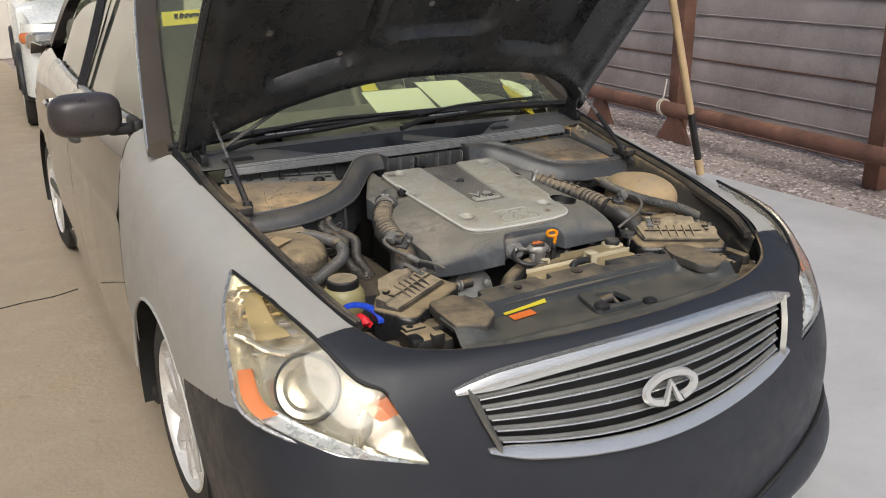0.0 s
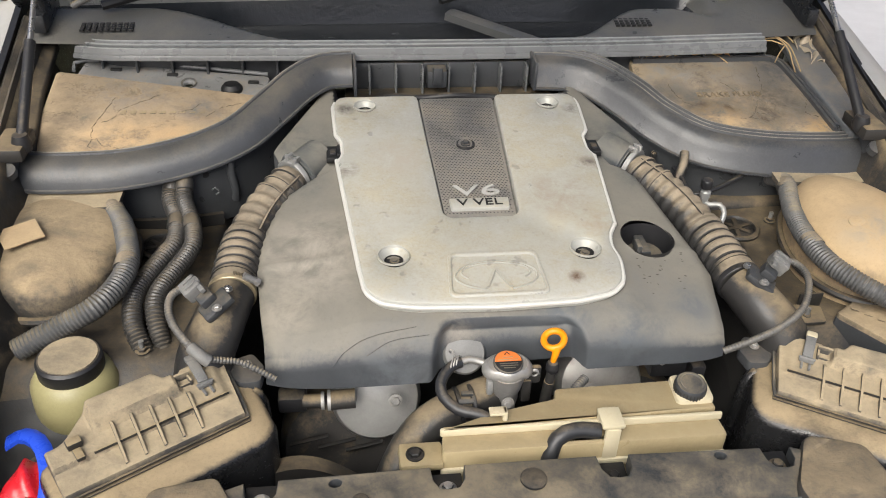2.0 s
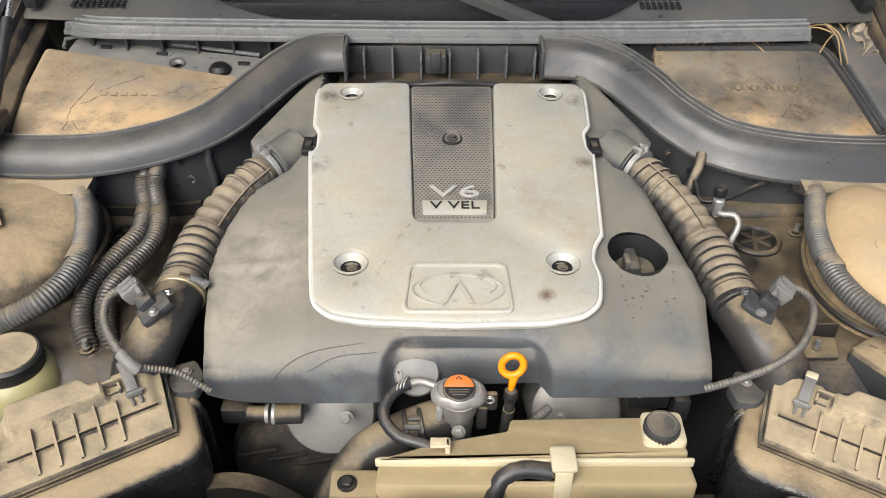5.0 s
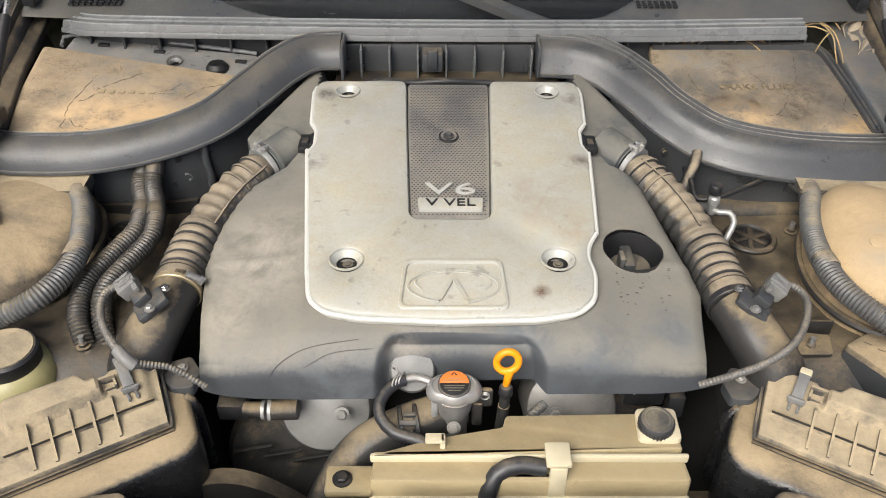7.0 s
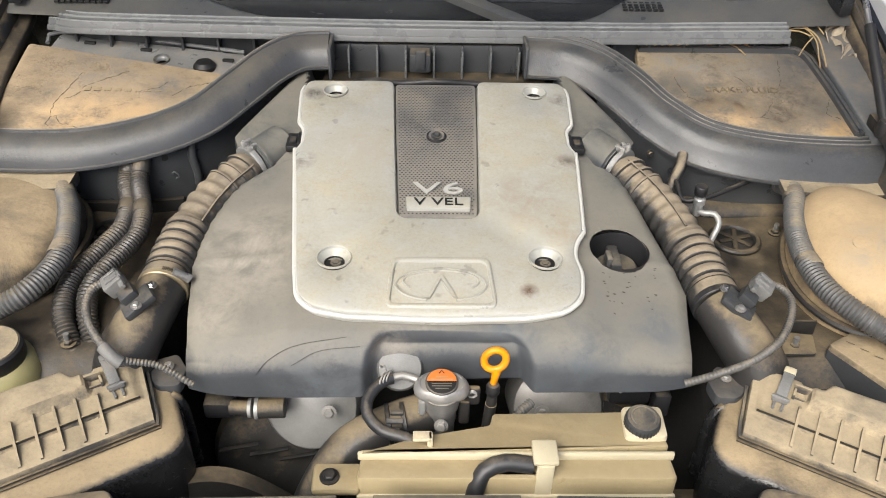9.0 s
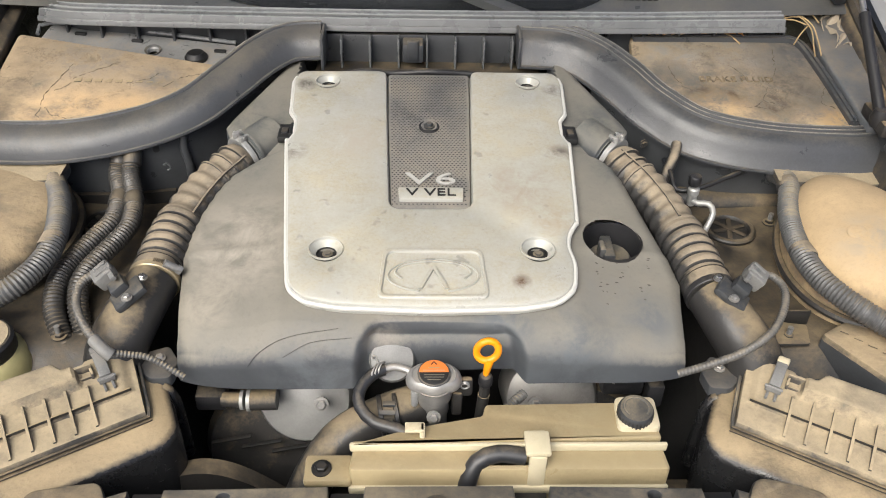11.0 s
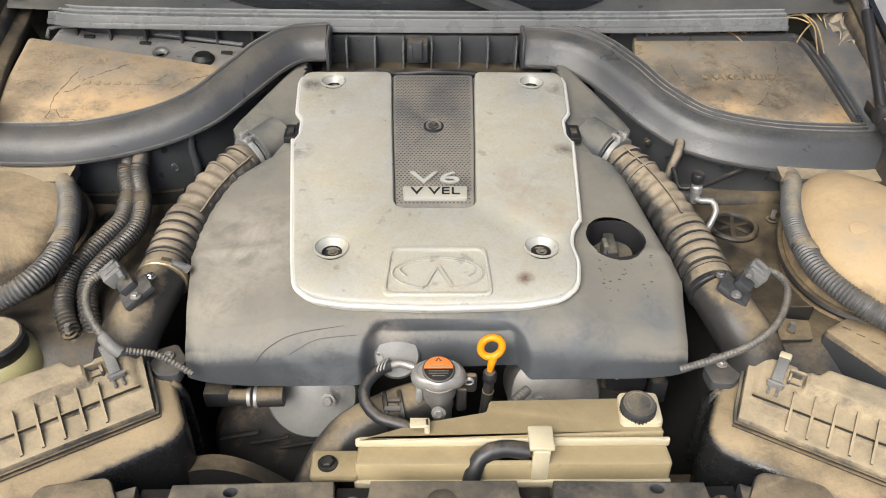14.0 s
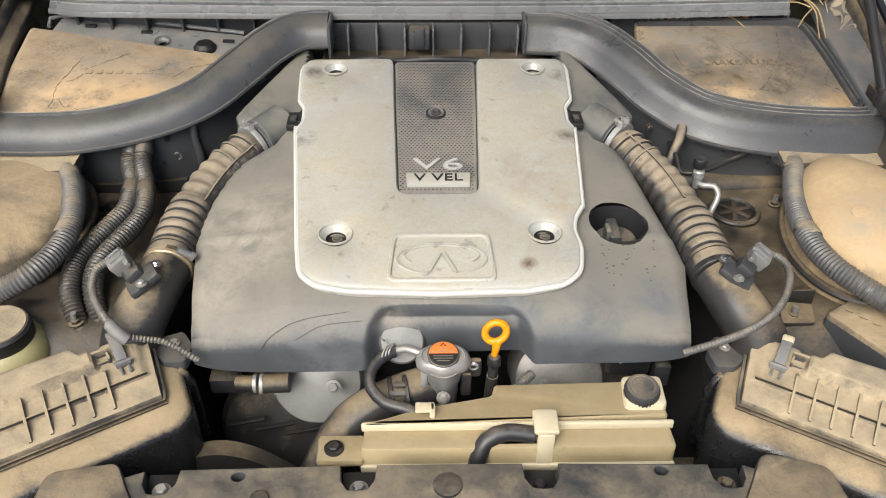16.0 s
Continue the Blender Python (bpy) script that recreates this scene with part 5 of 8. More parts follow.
part("centre_plug", lathe([(0.0125, -0.003), (0.0115, 0.0012), (0.0095, 0.0022), (0.0, 0.0024)], (0.519, 0.79, tower_top(0.519, 0.79) - 0.0006), 24, (-0.2, -0.25, 1)), SMOOTHDUST, tower, "round plug under the dust")
part("side_screw", bolt(0.466, 0.768, 0.868, 0.006, 0.008, (-0.8, -0.4, 0.5)), BRASS, tower, "rusty brown screw")
solo("paper_tag", box(-0.596, 0.852, 0.891, 0.05, 0.048, 0.0014, 0, Matrix.Rotation(0.5, 4, "Z") @ Matrix.Rotation(-0.06, 4, "Y")), SMOOTHDUST, "square dusty tag lying on the strut tower", "tag")
for pts, r, rib in (([(-0.515, 1.0, 0.855), (-0.502, 0.945, 0.868), (-0.477, 0.89, 0.872), (-0.458, 0.815, 0.872), (-0.461, 0.773, 0.868), (-0.484, 0.734, 0.860), (-0.526, 0.716, 0.845), (-0.575, 0.70, 0.825)], 0.0138, 0.0008),
                    ([(-0.424, 1.02, 0.90), (-0.424, 1.0, 0.885), (-0.428, 0.975, 0.862), (-0.415, 0.935, 0.852), (-0.411, 0.882, 0.850), (-0.426, 0.845, 0.846), (-0.449, 0.79, 0.838), (-0.4475, 0.742, 0.825), (-0.430, 0.708, 0.80), (-0.41, 0.685, 0.76)], 0.0122, 0.0009),
                    ([(-0.408, 1.02, 0.90), (-0.408, 0.995, 0.887), (-0.407, 0.965, 0.866), (-0.394, 0.926, 0.856), (-0.386, 0.884, 0.854), (-0.390, 0.852, 0.850), (-0.420, 0.784, 0.840), (-0.4205, 0.748, 0.826), (-0.410, 0.72, 0.80), (-0.395, 0.70, 0.76)], 0.0118, 0.0009),
                    ([(0.498, 1.0, 0.855), (0.497, 0.95, 0.870), (0.470, 0.865, 0.872), (0.460, 0.80, 0.872), (0.468, 0.745, 0.868), (0.5, 0.70, 0.86), (0.55, 0.665, 0.845), (0.60, 0.64, 0.82)], 0.0135, 0.0009)):
    hs = thing("wiring_conduit", "thick grey corrugated wiring conduit wrapped in dusty tape", "conduit", "wiring conduits")
    part("sleeve", tube(pts, r, 18, rib, 0.0048), DARKCONDUIT if r < 0.013 else CONDUIT, hs)
    for kk in (1, 3):
        p, q = Vector(pts[kk]), Vector(pts[kk + 1])
        part("tape_wrap", lathe([(r + 0.0004, 0), (r + 0.0012, 0.002), (r + 0.0012, 0.020), (r + 0.0004, 0.022)], p, 16, q - p), HOSE if r > 0.013 else DARKCONDUIT, hs)

res = thing("power_steering_reservoir", "translucent yellowed fluid reservoir with a dusty black cap", "reservoir")
part("bottle", lathe([(0.03, -0.12), (0.046, -0.10), (0.052, -0.06), (0.050, -0.025), (0.042, -0.012), (0.036, -0.008)], (-0.508, 0.675, 0.825), 32), surface("yellowed_bottle", (0.32, 0.29, 0.145), 0.4, dust=0.3, up=0.9), res, "yellowed plastic bottle")
rcap = part("cap", lathe([(0.037, -0.016), (0.038, -0.014), (0.038, 0.004), (0.035, 0.007), (0.0, 0.007)], (-0.508, 0.675, 0.828), 32), BLACK, res, "black screw cap")
part("cap_dust", lathe([(0.0335, 0.0), (0.033, 0.0016), (0.0, 0.002)], (-0.508, 0.675, 0.8345), 32), CAKE, rcap)
part("spout", rod((-0.468, 0.69, 0.79), (-0.455, 0.71, 0.80), 0.01), surface("yellowed_spout", (0.38, 0.35, 0.18), 0.4), res)
washer = thing("washer_filler", "blue capped washer filler beside a red plastic pouch", "filler cap")
part("blue_cap", sweep([(-0.560, 0.580, 0.795), (-0.541, 0.580, 0.806), (-0.520, 0.566, 0.810), (-0.505, 0.540, 0.809), (-0.497, 0.510, 0.802), (-0.499, 0.492, 0.792)], [(-0.009, -0.004), (-0.009, 0.002), (-0.004, 0.005), (0.004, 0.005), (0.009, 0.002), (0.009, -0.004)]), BLUE, washer, "bright blue curved strap")
part("red_pouch", grid(lambda u, v: Vector((-0.552 + 0.040 * u + 0.012 * v * (1 - u), 0.508 + 0.056 * v - 0.014 * u * v, 0.783 + 0.018 * math.sin(math.pi * min(1, 0.1 + 0.8 * u)) * math.sin(math.pi * min(1, 0.1 + 0.8 * v)) + 0.002 * math.sin(9 * u + 7 * v))), 16, 16, 0.014), RED, washer, "shiny red pouch")
part("neck", rod((-0.525, 0.56, 0.762), (-0.53, 0.58, 0.68), 0.026), BLACK, washer)
fuse = thing("fuse_box", "black fuse box with a dust-covered lid", "fuse box")
top_ = [(0.463, 0.694), (0.505, 0.722), (0.522, 0.733), (0.557, 0.688), (0.540, 0.667), (0.554, 0.648), (0.517, 0.614)]
part("case", slab(rounded([(x, y) for x, y in top_], 0.006), [], lambda x, y: 0.806, 0.10, 0.006), BLACK, fuse, "black plastic case")
flid = part("lid", slab(rounded(top_, 0.006), [], lambda x, y: 0.826 + 0.002 * math.sin(60 * x), 0.024, 0.004), TOWERDUST, fuse, "lid thick with tan dust")
part("lid_side", slab(rounded([(0.515 + (x - 0.515) * 1.02, 0.675 + (y - 0.675) * 1.02) for x, y in top_], 0.006), [], lambda x, y: 0.8195, 0.045, 0.003), GREYBLACK, flid, "slate-black lid skirt")
for i in range(4):
    part("lid_mark", box(0.49 + 0.012 * i, 0.695 - 0.012 * i, 0.8285, 0.01, 0.004, 0.0012, 0, Matrix.Rotation(-0.6, 4, "Z")), TOWERDUST, fuse)
plug = thing("lamp_connector", "shiny metal clamps on a ribbed lamp conduit", "conduit")
part("clamp_ring", lathe([(0.026, -0.01), (0.029, -0.006), (0.029, 0.006), (0.026, 0.01)], (0.598, 0.642, 0.783), 26, (0.4, -0.8, 0.2)), BRIGHT, plug, "shiny clamp ring")
part("clamp_ring", lathe([(0.025, -0.01), (0.028, -0.006), (0.028, 0.006), (0.025, 0.01)], (0.612, 0.602, 0.78), 26, (0.4, -0.8, 0.2)), BRIGHT, plug)
part("sleeve", tube([(0.585, 0.68, 0.775), (0.598, 0.642, 0.783), (0.612, 0.602, 0.78), (0.62, 0.56, 0.76)], 0.023, 18, 0.002, 0.009), HOSE, plug)

def drain_plug(x, y, r, label):
    d = thing("floor_drain_plug", label, "plug")
    part("rim", lathe([(r, 0), (r, 0.003), (r * 0.94, 0.005), (r * 0.80, 0.005), (r * 0.74, 0.002), (r * 0.72, -0.004)], (x, y, 0.8105), 36, (0, 0, 1), True), SHADEDIRT, d)
    part("well", lathe([(r * 0.74, 0.0), (r * 0.72, 0.0005), (0, 0.0005)], (x, y, 0.8105), 30, (0, 0, 1), True), DEEP, d, "dark well")
    for a in (0.3, 1.35, 2.4):
        part("spoke", box(x, y, 0.8125, r * 1.36, 0.007, 0.003, 0.001, Matrix.Rotation(a, 4, "Z")), GRIME, d)
    part("hub", lathe([(0.007, 0), (0.006, 0.0045), (0, 0.005)], (x, y, 0.8105), 14), GRIME, d)


drain_plug(0.4195, 0.920, 0.036, "round dusty rubber plug set in the bay floor")
drain_plug(-0.442, 0.928, 0.032, "round dusty rubber plug partly hidden by conduits")
valve = thing("charge_valve", "aluminium air conditioning charge valve with a black cap", "valve")
part("black_cap", lathe([(0.0078, 0), (0.0088, 0.002), (0.0088, 0.012), (0.0075, 0.014), (0, 0.0145)], (0.358, 0.926, 0.882), 20), BLACK, valve, "black dust cap")
part("stem", lathe([(0.005, -0.032), (0.0062, -0.026), (0.0062, -0.016), (0.0078, -0.014), (0.0078, -0.006), (0.006, -0.004), (0.006, 0.0)], (0.359, 0.925, 0.882), 18), CASTING, valve, "bright hexagonal stem")
part("pipe", tube([(0.360, 0.922, 0.858), (0.366, 0.916, 0.858), (0.379, 0.912, 0.860), (0.384, 0.902, 0.852), (0.376, 0.891, 0.838), (0.368, 0.886, 0.82)], 0.0042, 12), CASTING, valve, "bare aluminium pipe")
solo("coolant_pipe", tube([(0.462, 1.0, 0.868), (0.447, 0.982, 0.870), (0.415, 0.962, 0.870), (0.375, 0.938, 0.870), (0.343, 0.942, 0.862), (0.338, 0.965, 0.872), (0.335, 1.0, 0.875)], 0.0036, 12), BLACK, "thin metal pipe along the bulkhead", "pipe")
solo("heater_pipe", tube([(0.352, 1.01, 0.895), (0.345, 0.99, 0.885), (0.331, 0.972, 0.862), (0.325, 0.96, 0.835)], 0.0075, 14), HOSE, "dusty heater pipe behind the intake hose", "pipe")
for x, y in ((-0.49, 0.955), (0.482, 0.938), (0.43, 0.705), (0.4965, 0.754), (-0.432, 0.705)):
    st = thing("stud_bolt", "small dirty steel stud in the bay floor", "bolt", "bay bolts")
    part("nut", bolt(x, y, 0.8095, 0.006, 0.007), BAY, st)
    part("thread", rod((x, y, 0.805), (x, y, 0.826), 0.0034), WIRE, st)
bkt = thing("floor_bracket", "small rusty steel bracket bolted to the bay floor", "bracket")
part("plate", slab(rounded([(0.410, 0.690), (0.452, 0.690), (0.458, 0.722), (0.420, 0.728)], 0.005), [], lambda x, y: 0.814 + 0.05 * (y - 0.7), 0.004, 0.001), BAY, bkt)
part("flange", box(0.445, 0.730, 0.82, 0.034, 0.003, 0.022, 0.001), SHADEDIRT, bkt)

# ---- bay walls and floor ----
def rail(y):
    return linear([(0.40, 0.585), (0.50, 0.625), (0.75, 0.66), (1.10, 0.69), (1.40, 0.70)], y), linear([(0.40, 0.818), (0.50, 0.855), (0.75, 0.912), (1.10, 0.972), (1.40, 1.045)], y)


def shelf_z(x, y):
    return 0.936 + 0.17 * (y - 1.05) + 0.004 * math.sin(40 * y) + 0.35 * max(0.0, x - 0.645)


bay = thing("engine_bay", "dirty black steel engine bay walls and floor covered in tan dust", "engine bay")
for s in (-1, 1):
    def wall(u, v, s=s):
        y = 0.42 + 0.86 * u
        rx, rz = rail(y)
        open_ = 0.3 + 0.7 * max(0.0, min(1.0, (y - 0.62) / 0.12))
        x = rx - 0.006 - open_ * (0.075 * min(1, v * 1.6) + 0.04 * max(0, v - 0.6))
        z = rz - 0.012 - 0.03 * v - (rz - 0.80) * max(0, (v - 0.3) / 0.7) ** 0.8
        z += 0.006 * math.sin(v * 9)
        return Vector((s * x, y, z))
    # The left wing takes the darker copy: its shade is in the colour.
    part("inner_wing", grid(wall, 50, 20), SHADEDIRT if s < 0 else BAY, bay, "dusty inner wing panel", 60)

    def floor_(u, v, s=s):
        x = 0.24 + 0.36 * u
        y = 0.50 + 0.54 * v
        return Vector((s * x, y, 0.808 - 0.16 * max(0, 1 - v / 0.36) - 0.25 * max(0, (0.36 - x) / 0.12) + 0.004 * math.sin(22 * x) * math.sin(17 * y)))
    part("bay_floor", grid(floor_, 40, 40, 0.0, lambda p: abs(p.x) > 0.33 and p.y > 0.66), SHADEDIRT, bay, "dusty bay floor", 60)
    # The low part is coloured near-black to stand for the shade down there.
    part("bay_sump", grid(floor_, 40, 40, 0.0, lambda p: not (abs(p.x) > 0.33 and p.y > 0.66)), DEEP, bay, "near-black lower bay, shade of the gaps put into its colour", 60)
    part("wing_lip", sweep([(s * (rail(y)[0] - 0.022), y, rail(y)[1] - 0.012) for y in (0.44, 0.52, 0.65, 0.8, 0.95, 1.1, 1.3)], [(-0.011, -0.01), (-0.010, 0.004), (-0.004, 0.01), (0.003, 0.006), (0.008, 0.010), (0.012, -0.004), (0.012, -0.012)]), WINGLIP, bay, "dusty rubber wing seal")
    shelf_way = ((0.613, 1.0), (0.662, 1.0), (0.682, 1.12), (0.690, 1.29), (0.606, 1.29), (0.602, 1.17)) if s > 0 else ((0.613, 1.02), (0.662, 1.02), (0.676, 1.12), (0.682, 1.29), (0.632, 1.29), (0.628, 1.16))
    part("wing_shelf", slab(rounded([(s * x, y) for x, y in shelf_way], 0.008), [], lambda x, y: shelf_z(abs(x), y), 0.012, 0.004), SHELF if s > 0 else SHADEDIRT, bay, "dusty painted shelf beside the cover", 50)
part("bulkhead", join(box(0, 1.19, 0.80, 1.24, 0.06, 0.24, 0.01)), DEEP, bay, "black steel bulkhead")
for s in (-1, 1):
    part("bulkhead_panel", sweep([(s * 0.60, 1.0, 0.862), (s * 0.44, 1.0, 0.862), (s * 0.36, 1.02, 0.868), (s * 0.31, 1.06, 0.878), (s * 0.25, 1.13, 0.890)], [(-0.004, -0.07), (-0.012, -0.03), (-0.004, -0.024), (-0.004, 0.026), (0.006, 0.026), (0.006, -0.07)] if s < 0 else [(0.004, -0.07), (0.012, -0.03), (0.004, -0.024), (0.004, 0.026), (-0.006, 0.026), (-0.006, -0.07)]), SLATE, bay, "slate-painted steel panel")
    part("bulkhead_foot", sweep([(s * 0.60, 0.99, 0.81), (s * 0.44, 0.988, 0.81), (s * 0.36, 1.0, 0.81)], [(-0.012, -0.004), (-0.010, 0.004), (0.0, 0.012), (0.010, 0.014), (0.012, -0.004)]), SHADEDIRT, bay)
for x, y0 in ((-0.342, 1.022),):
    part("bulkhead_bead", tube([(x, y0, 0.900), (x - 0.002, y0 - 0.005, 0.88), (x + 0.002, y0 - 0.004, 0.85), (x, y0, 0.83)], 0.006, 10), SLATE, bay)
part("bulkhead_hole", lathe([(0.0055, 0), (0.0055, 0.002)], (-0.380, 1.007, 0.883), 16, (0.2, -1, 0)), INK, bay)
part("wire_loop", tube([(-0.372, 1.004, 0.858), (-0.366, 0.998, 0.864), (-0.362, 1.0, 0.856), (-0.367, 1.002, 0.851)], 0.0016, 6), RIBSEAL, bay, "bright bent wire end")
part("bulkhead_stud", bolt(0.312, 1.035, 0.88, 0.0042, 0.005, (0.4, -1, 0.2)), BAY, bay)
part("under_tray", box(0, 0.75, 0.42, 1.3, 0.9, 0.02, 0.004), DEEP, bay)

# ---- seals and cowl ----
cowl = thing("cowl", "grey-black plastic cowl with rubber seals below the windscreen", "cowl")
SEAL_P = [(-0.030, -0.030), (-0.030, 0.009), (-0.028, 0.012), (-0.0255, 0.011), (-0.0245, 0.0085), (-0.020, 0.0085), (-0.010, 0.007), (0.0, 0.002), (0.008, -0.006), (0.013, -0.016), (0.0155, -0.024), (0.0178, -0.0252), (0.0183, -0.0285), (0.0155, -0.031)]
lp = [(-0.158, 1.158, 0.985), (-0.20, 1.155, 0.983), (-0.236, 1.128, 0.975), (-0.275, 1.082, 0.96), (-0.325, 1.032, 0.94), (-0.395, 1.0, 0.925), (-0.49, 0.978, 0.916), (-0.60, 0.982, 0.912), (-0.645, 0.995, 0.912)]
rp = [(0.645, 0.998, 0.912), (0.60, 0.985, 0.912), (0.48, 0.99, 0.915), (0.385, 1.015, 0.922), (0.325, 1.06, 0.938), (0.285, 1.105, 0.957), (0.243, 1.148, 0.972), (0.20, 1.17, 0.98), (0.14, 1.175, 0.982)]
FLIP = [(-a, h) for a, h in SEAL_P][::-1]
RIDGED = [(-0.030, -0.045), (-0.030, 0.009), (-0.028, 0.0115), (-0.0255, 0.011), (-0.0245, 0.0085), (-0.0225, 0.0085), (-0.0215, 0.0105), (-0.019, 0.0098), (-0.018, 0.0072), (-0.0145, 0.0068), (-0.0135, 0.0088), (-0.011, 0.0078), (-0.010, 0.0048), (-0.002, 0.002), (0.006, -0.005), (0.013, -0.016), (0.019, -0.030), (0.0245, -0.036), (0.028, -0.037), (0.028, -0.040), (0.022, -0.042), (0.019, -0.045)]
RFLIP = [(-a, h) for a, h in RIDGED][::-1]
for s, pts in ((-1, lp), (1, rp)):
    part("bay_seal", sweep(pts, RFLIP if s > 0 else FLIP), SEAL, cowl, "curved ribbed rubber bay seal", 30)
    # Worn crests, coloured pale enough to carry the rim highlight as well.
    for a, h in ((0.0285, 0.0115), (0.0205, 0.0100), (0.0125, 0.0082)) if s > 0 else ((0.0285, 0.0118),):
        part("highlit_ridge", sweep(pts, [(a - 0.0012, h - 0.003), (a - 0.0010, h + 0.0004), (a, h + 0.0009), (a + 0.0010, h + 0.0004), (a + 0.0012, h - 0.003)]), RIDGE, cowl, "pale worn crest of the seal, its highlight put into the colour")
    part("seal_end", join(box(s * 0.652, 1.0, 0.905, 0.045, 0.07, 0.06, 0.012), rod((s * 0.635, 0.965, 0.915), (s * 0.635, 0.96, 0.925), 0.012)), SEAL, cowl)
    j = pts[-1] if s > 0 else pts[0]
    part("seal_joint", box(j[0] - s * 0.004, j[1] - 0.002, j[2] - 0.016, 0.005, 0.058, 0.05, 0.002), SEAL, cowl)
    ledge = [(a[0], a[1] - 0.030, a[2] - 0.037) for a in pts if abs(a[0]) > 0.40]
    part("seal_ledge", sweep(ledge, [(-0.02, -0.006), (-0.02, 0.002), (0.022, 0.004), (0.024, -0.004)]), CAKE, cowl, "dusty ledge under the seal")
part("centre_channel", box(0, 1.200, 0.945, 0.32, 0.012, 0.055, 0.003), SLATE, cowl, "slate plastic channel wall")
part("channel_floor", box(0, 1.165, 0.925, 0.34, 0.07, 0.006, 0.002), SHADEDIRT, cowl, "brown dusty channel floor")
part("channel_lip", tube([(-0.19, 1.142, 0.926), (-0.12, 1.138, 0.924), (-0.09, 1.128, 0.918), (-0.02, 1.126, 0.916), (0.02, 1.134, 0.922), (0.07, 1.134, 0.922), (0.10, 1.126, 0.918), (0.19, 1.142, 0.926)], 0.005, 8), SHADEDIRT, cowl)
for x in (-0.11, 0.045):
    part("channel_bracket", box(x, 1.128, 0.905, 0.03, 0.012, 0.03, 0.003), BAY, cowl)
part("rear_hose", tube([(-0.16, 1.122, 0.895), (-0.08, 1.126, 0.90), (0.0, 1.122, 0.896), (0.08, 1.127, 0.90), (0.16, 1.122, 0.893)], 0.011, 12), DARKCONDUIT, cowl, "brown dusty hose behind the cover")
for i in range(7):
    part("channel_rib", box(-0.13 + 0.043 * i, 1.184, 0.95, 0.0032, 0.026, 0.045, 0.001), RIBSEAL, cowl)
part("centre_clip", join(box(-0.022, 1.172, 0.958, 0.032, 0.03, 0.03, 0.004), box(-0.022, 1.158, 0.965, 0.016, 0.012, 0.03, 0.003)), GREYBLACK, cowl, "grey plastic clip")
part("cable", tube([(-0.13, 1.145, 0.93), (-0.09, 1.14, 0.938), (-0.05, 1.146, 0.932), (0.0, 1.14, 0.938), (0.06, 1.146, 0.932), (0.12, 1.14, 0.93)], 0.006, 10), BLACK, cowl)
COWL_LINE = [(-0.590, 1.250, 0.984), (-0.573, 1.238, 0.988), (-0.545, 1.224, 0.991), (-0.483, 1.215, 0.993), (-0.225, 1.205, 0.994), (0.0, 1.202, 0.994), (0.289, 1.204, 0.994), (0.42, 1.210, 0.994), (0.547, 1.216, 0.994)]
RIBBED = [(-0.016, -0.012), (-0.016, 0.006), (-0.0145, 0.0085), (-0.012, 0.0085), (-0.0108, 0.006), (-0.0104, -0.009), (-0.0070, -0.009), (-0.0066, 0.0055), (-0.003, 0.0065), (0.0005, 0.0055), (0.0008, -0.009), (0.0042, -0.009), (0.0045, 0.0035), (0.0085, 0.003), (0.0105, -0.002), (0.0115, -0.006), (0.0135, -0.006), (0.015, -0.009), (0.0155, -0.014)]
part("cowl_seal", sweep(COWL_LINE, RIBBED, step=0.02), RIBSEAL, cowl, "long ribbed cowl seal", 30)
# Pale strips on the crests stand in for highlights on the ribs.
for a, h, w in ((-0.0132, 0.0085, 0.0016), (-0.0030, 0.0065, 0.0026), (0.0064, 0.0034, 0.0020)):
    part("highlit_ridge", sweep(COWL_LINE, [(a - w, h - 0.003), (a - w * 0.9, h + 0.0003), (a, h + 0.0008), (a + w * 0.9, h + 0.0003), (a + w, h - 0.003)], step=0.02), PALESEAL, cowl, "pale rib of the seal, its highlight put into the colour")
for i in range(21):
    x = -0.555 + 0.0555 * i
    part("seal_rib", box(x, linear([(p[0], p[1]) for p in COWL_LINE], x) + 0.008, 0.957, 0.004, 0.014, 0.046, 0.001), SLATE, cowl)
part("seal_skirt", sweep([(x, y + 0.020, 0.955) for x, y, z in COWL_LINE], [(-0.003, -0.03), (-0.003, 0.026), (0.003, 0.026), (0.003, -0.03)], step=0.03), GREYBLACK, cowl)


def well(x, v):
    """How far the cowl is sunk into the wiper well, 0 to 1."""
    front = 0.08 + 0.5 * eased((-0.24 - x) / 0.26) + 0.40 * eased((x - 0.22) / 0.14) - 0.30 * eased((x - 0.40) / 0.15)
    return eased((v - front) / 0.14) * eased((0.50 - x) / 0.06) * eased((1.0 - v) / 0.08)


def cowl_top(u, v):
    x = -0.66 + 1.32 * u
    bow = (abs(x) / 0.66) ** 2
    y = 1.216 + 0.03 * bow + (0.21 - 0.06 * bow) * v
    return Vector((x, y, 0.992 + 0.02 * v + 0.014 * math.sin(math.pi * v) * (0.5 + 0.5 * abs(math.sin(3 * x + 0.4))) - 0.055 * well(x, v)))


def in_well(p):
    bow = (abs(p.x) / 0.66) ** 2
    return well(p.x, (p.y - 1.216 - 0.03 * bow) / (0.21 - 0.06 * bow)) > 0.35


part("cowl_panel", grid(cowl_top, 120, 40, 0.0, lambda p: not in_well(p)), COWLP, cowl, "moulded grey cowl panel", 50)
part("wiper_well", grid(cowl_top, 120, 40, 0.0, in_well), WELL, cowl, "glossy black wiper well", 50)
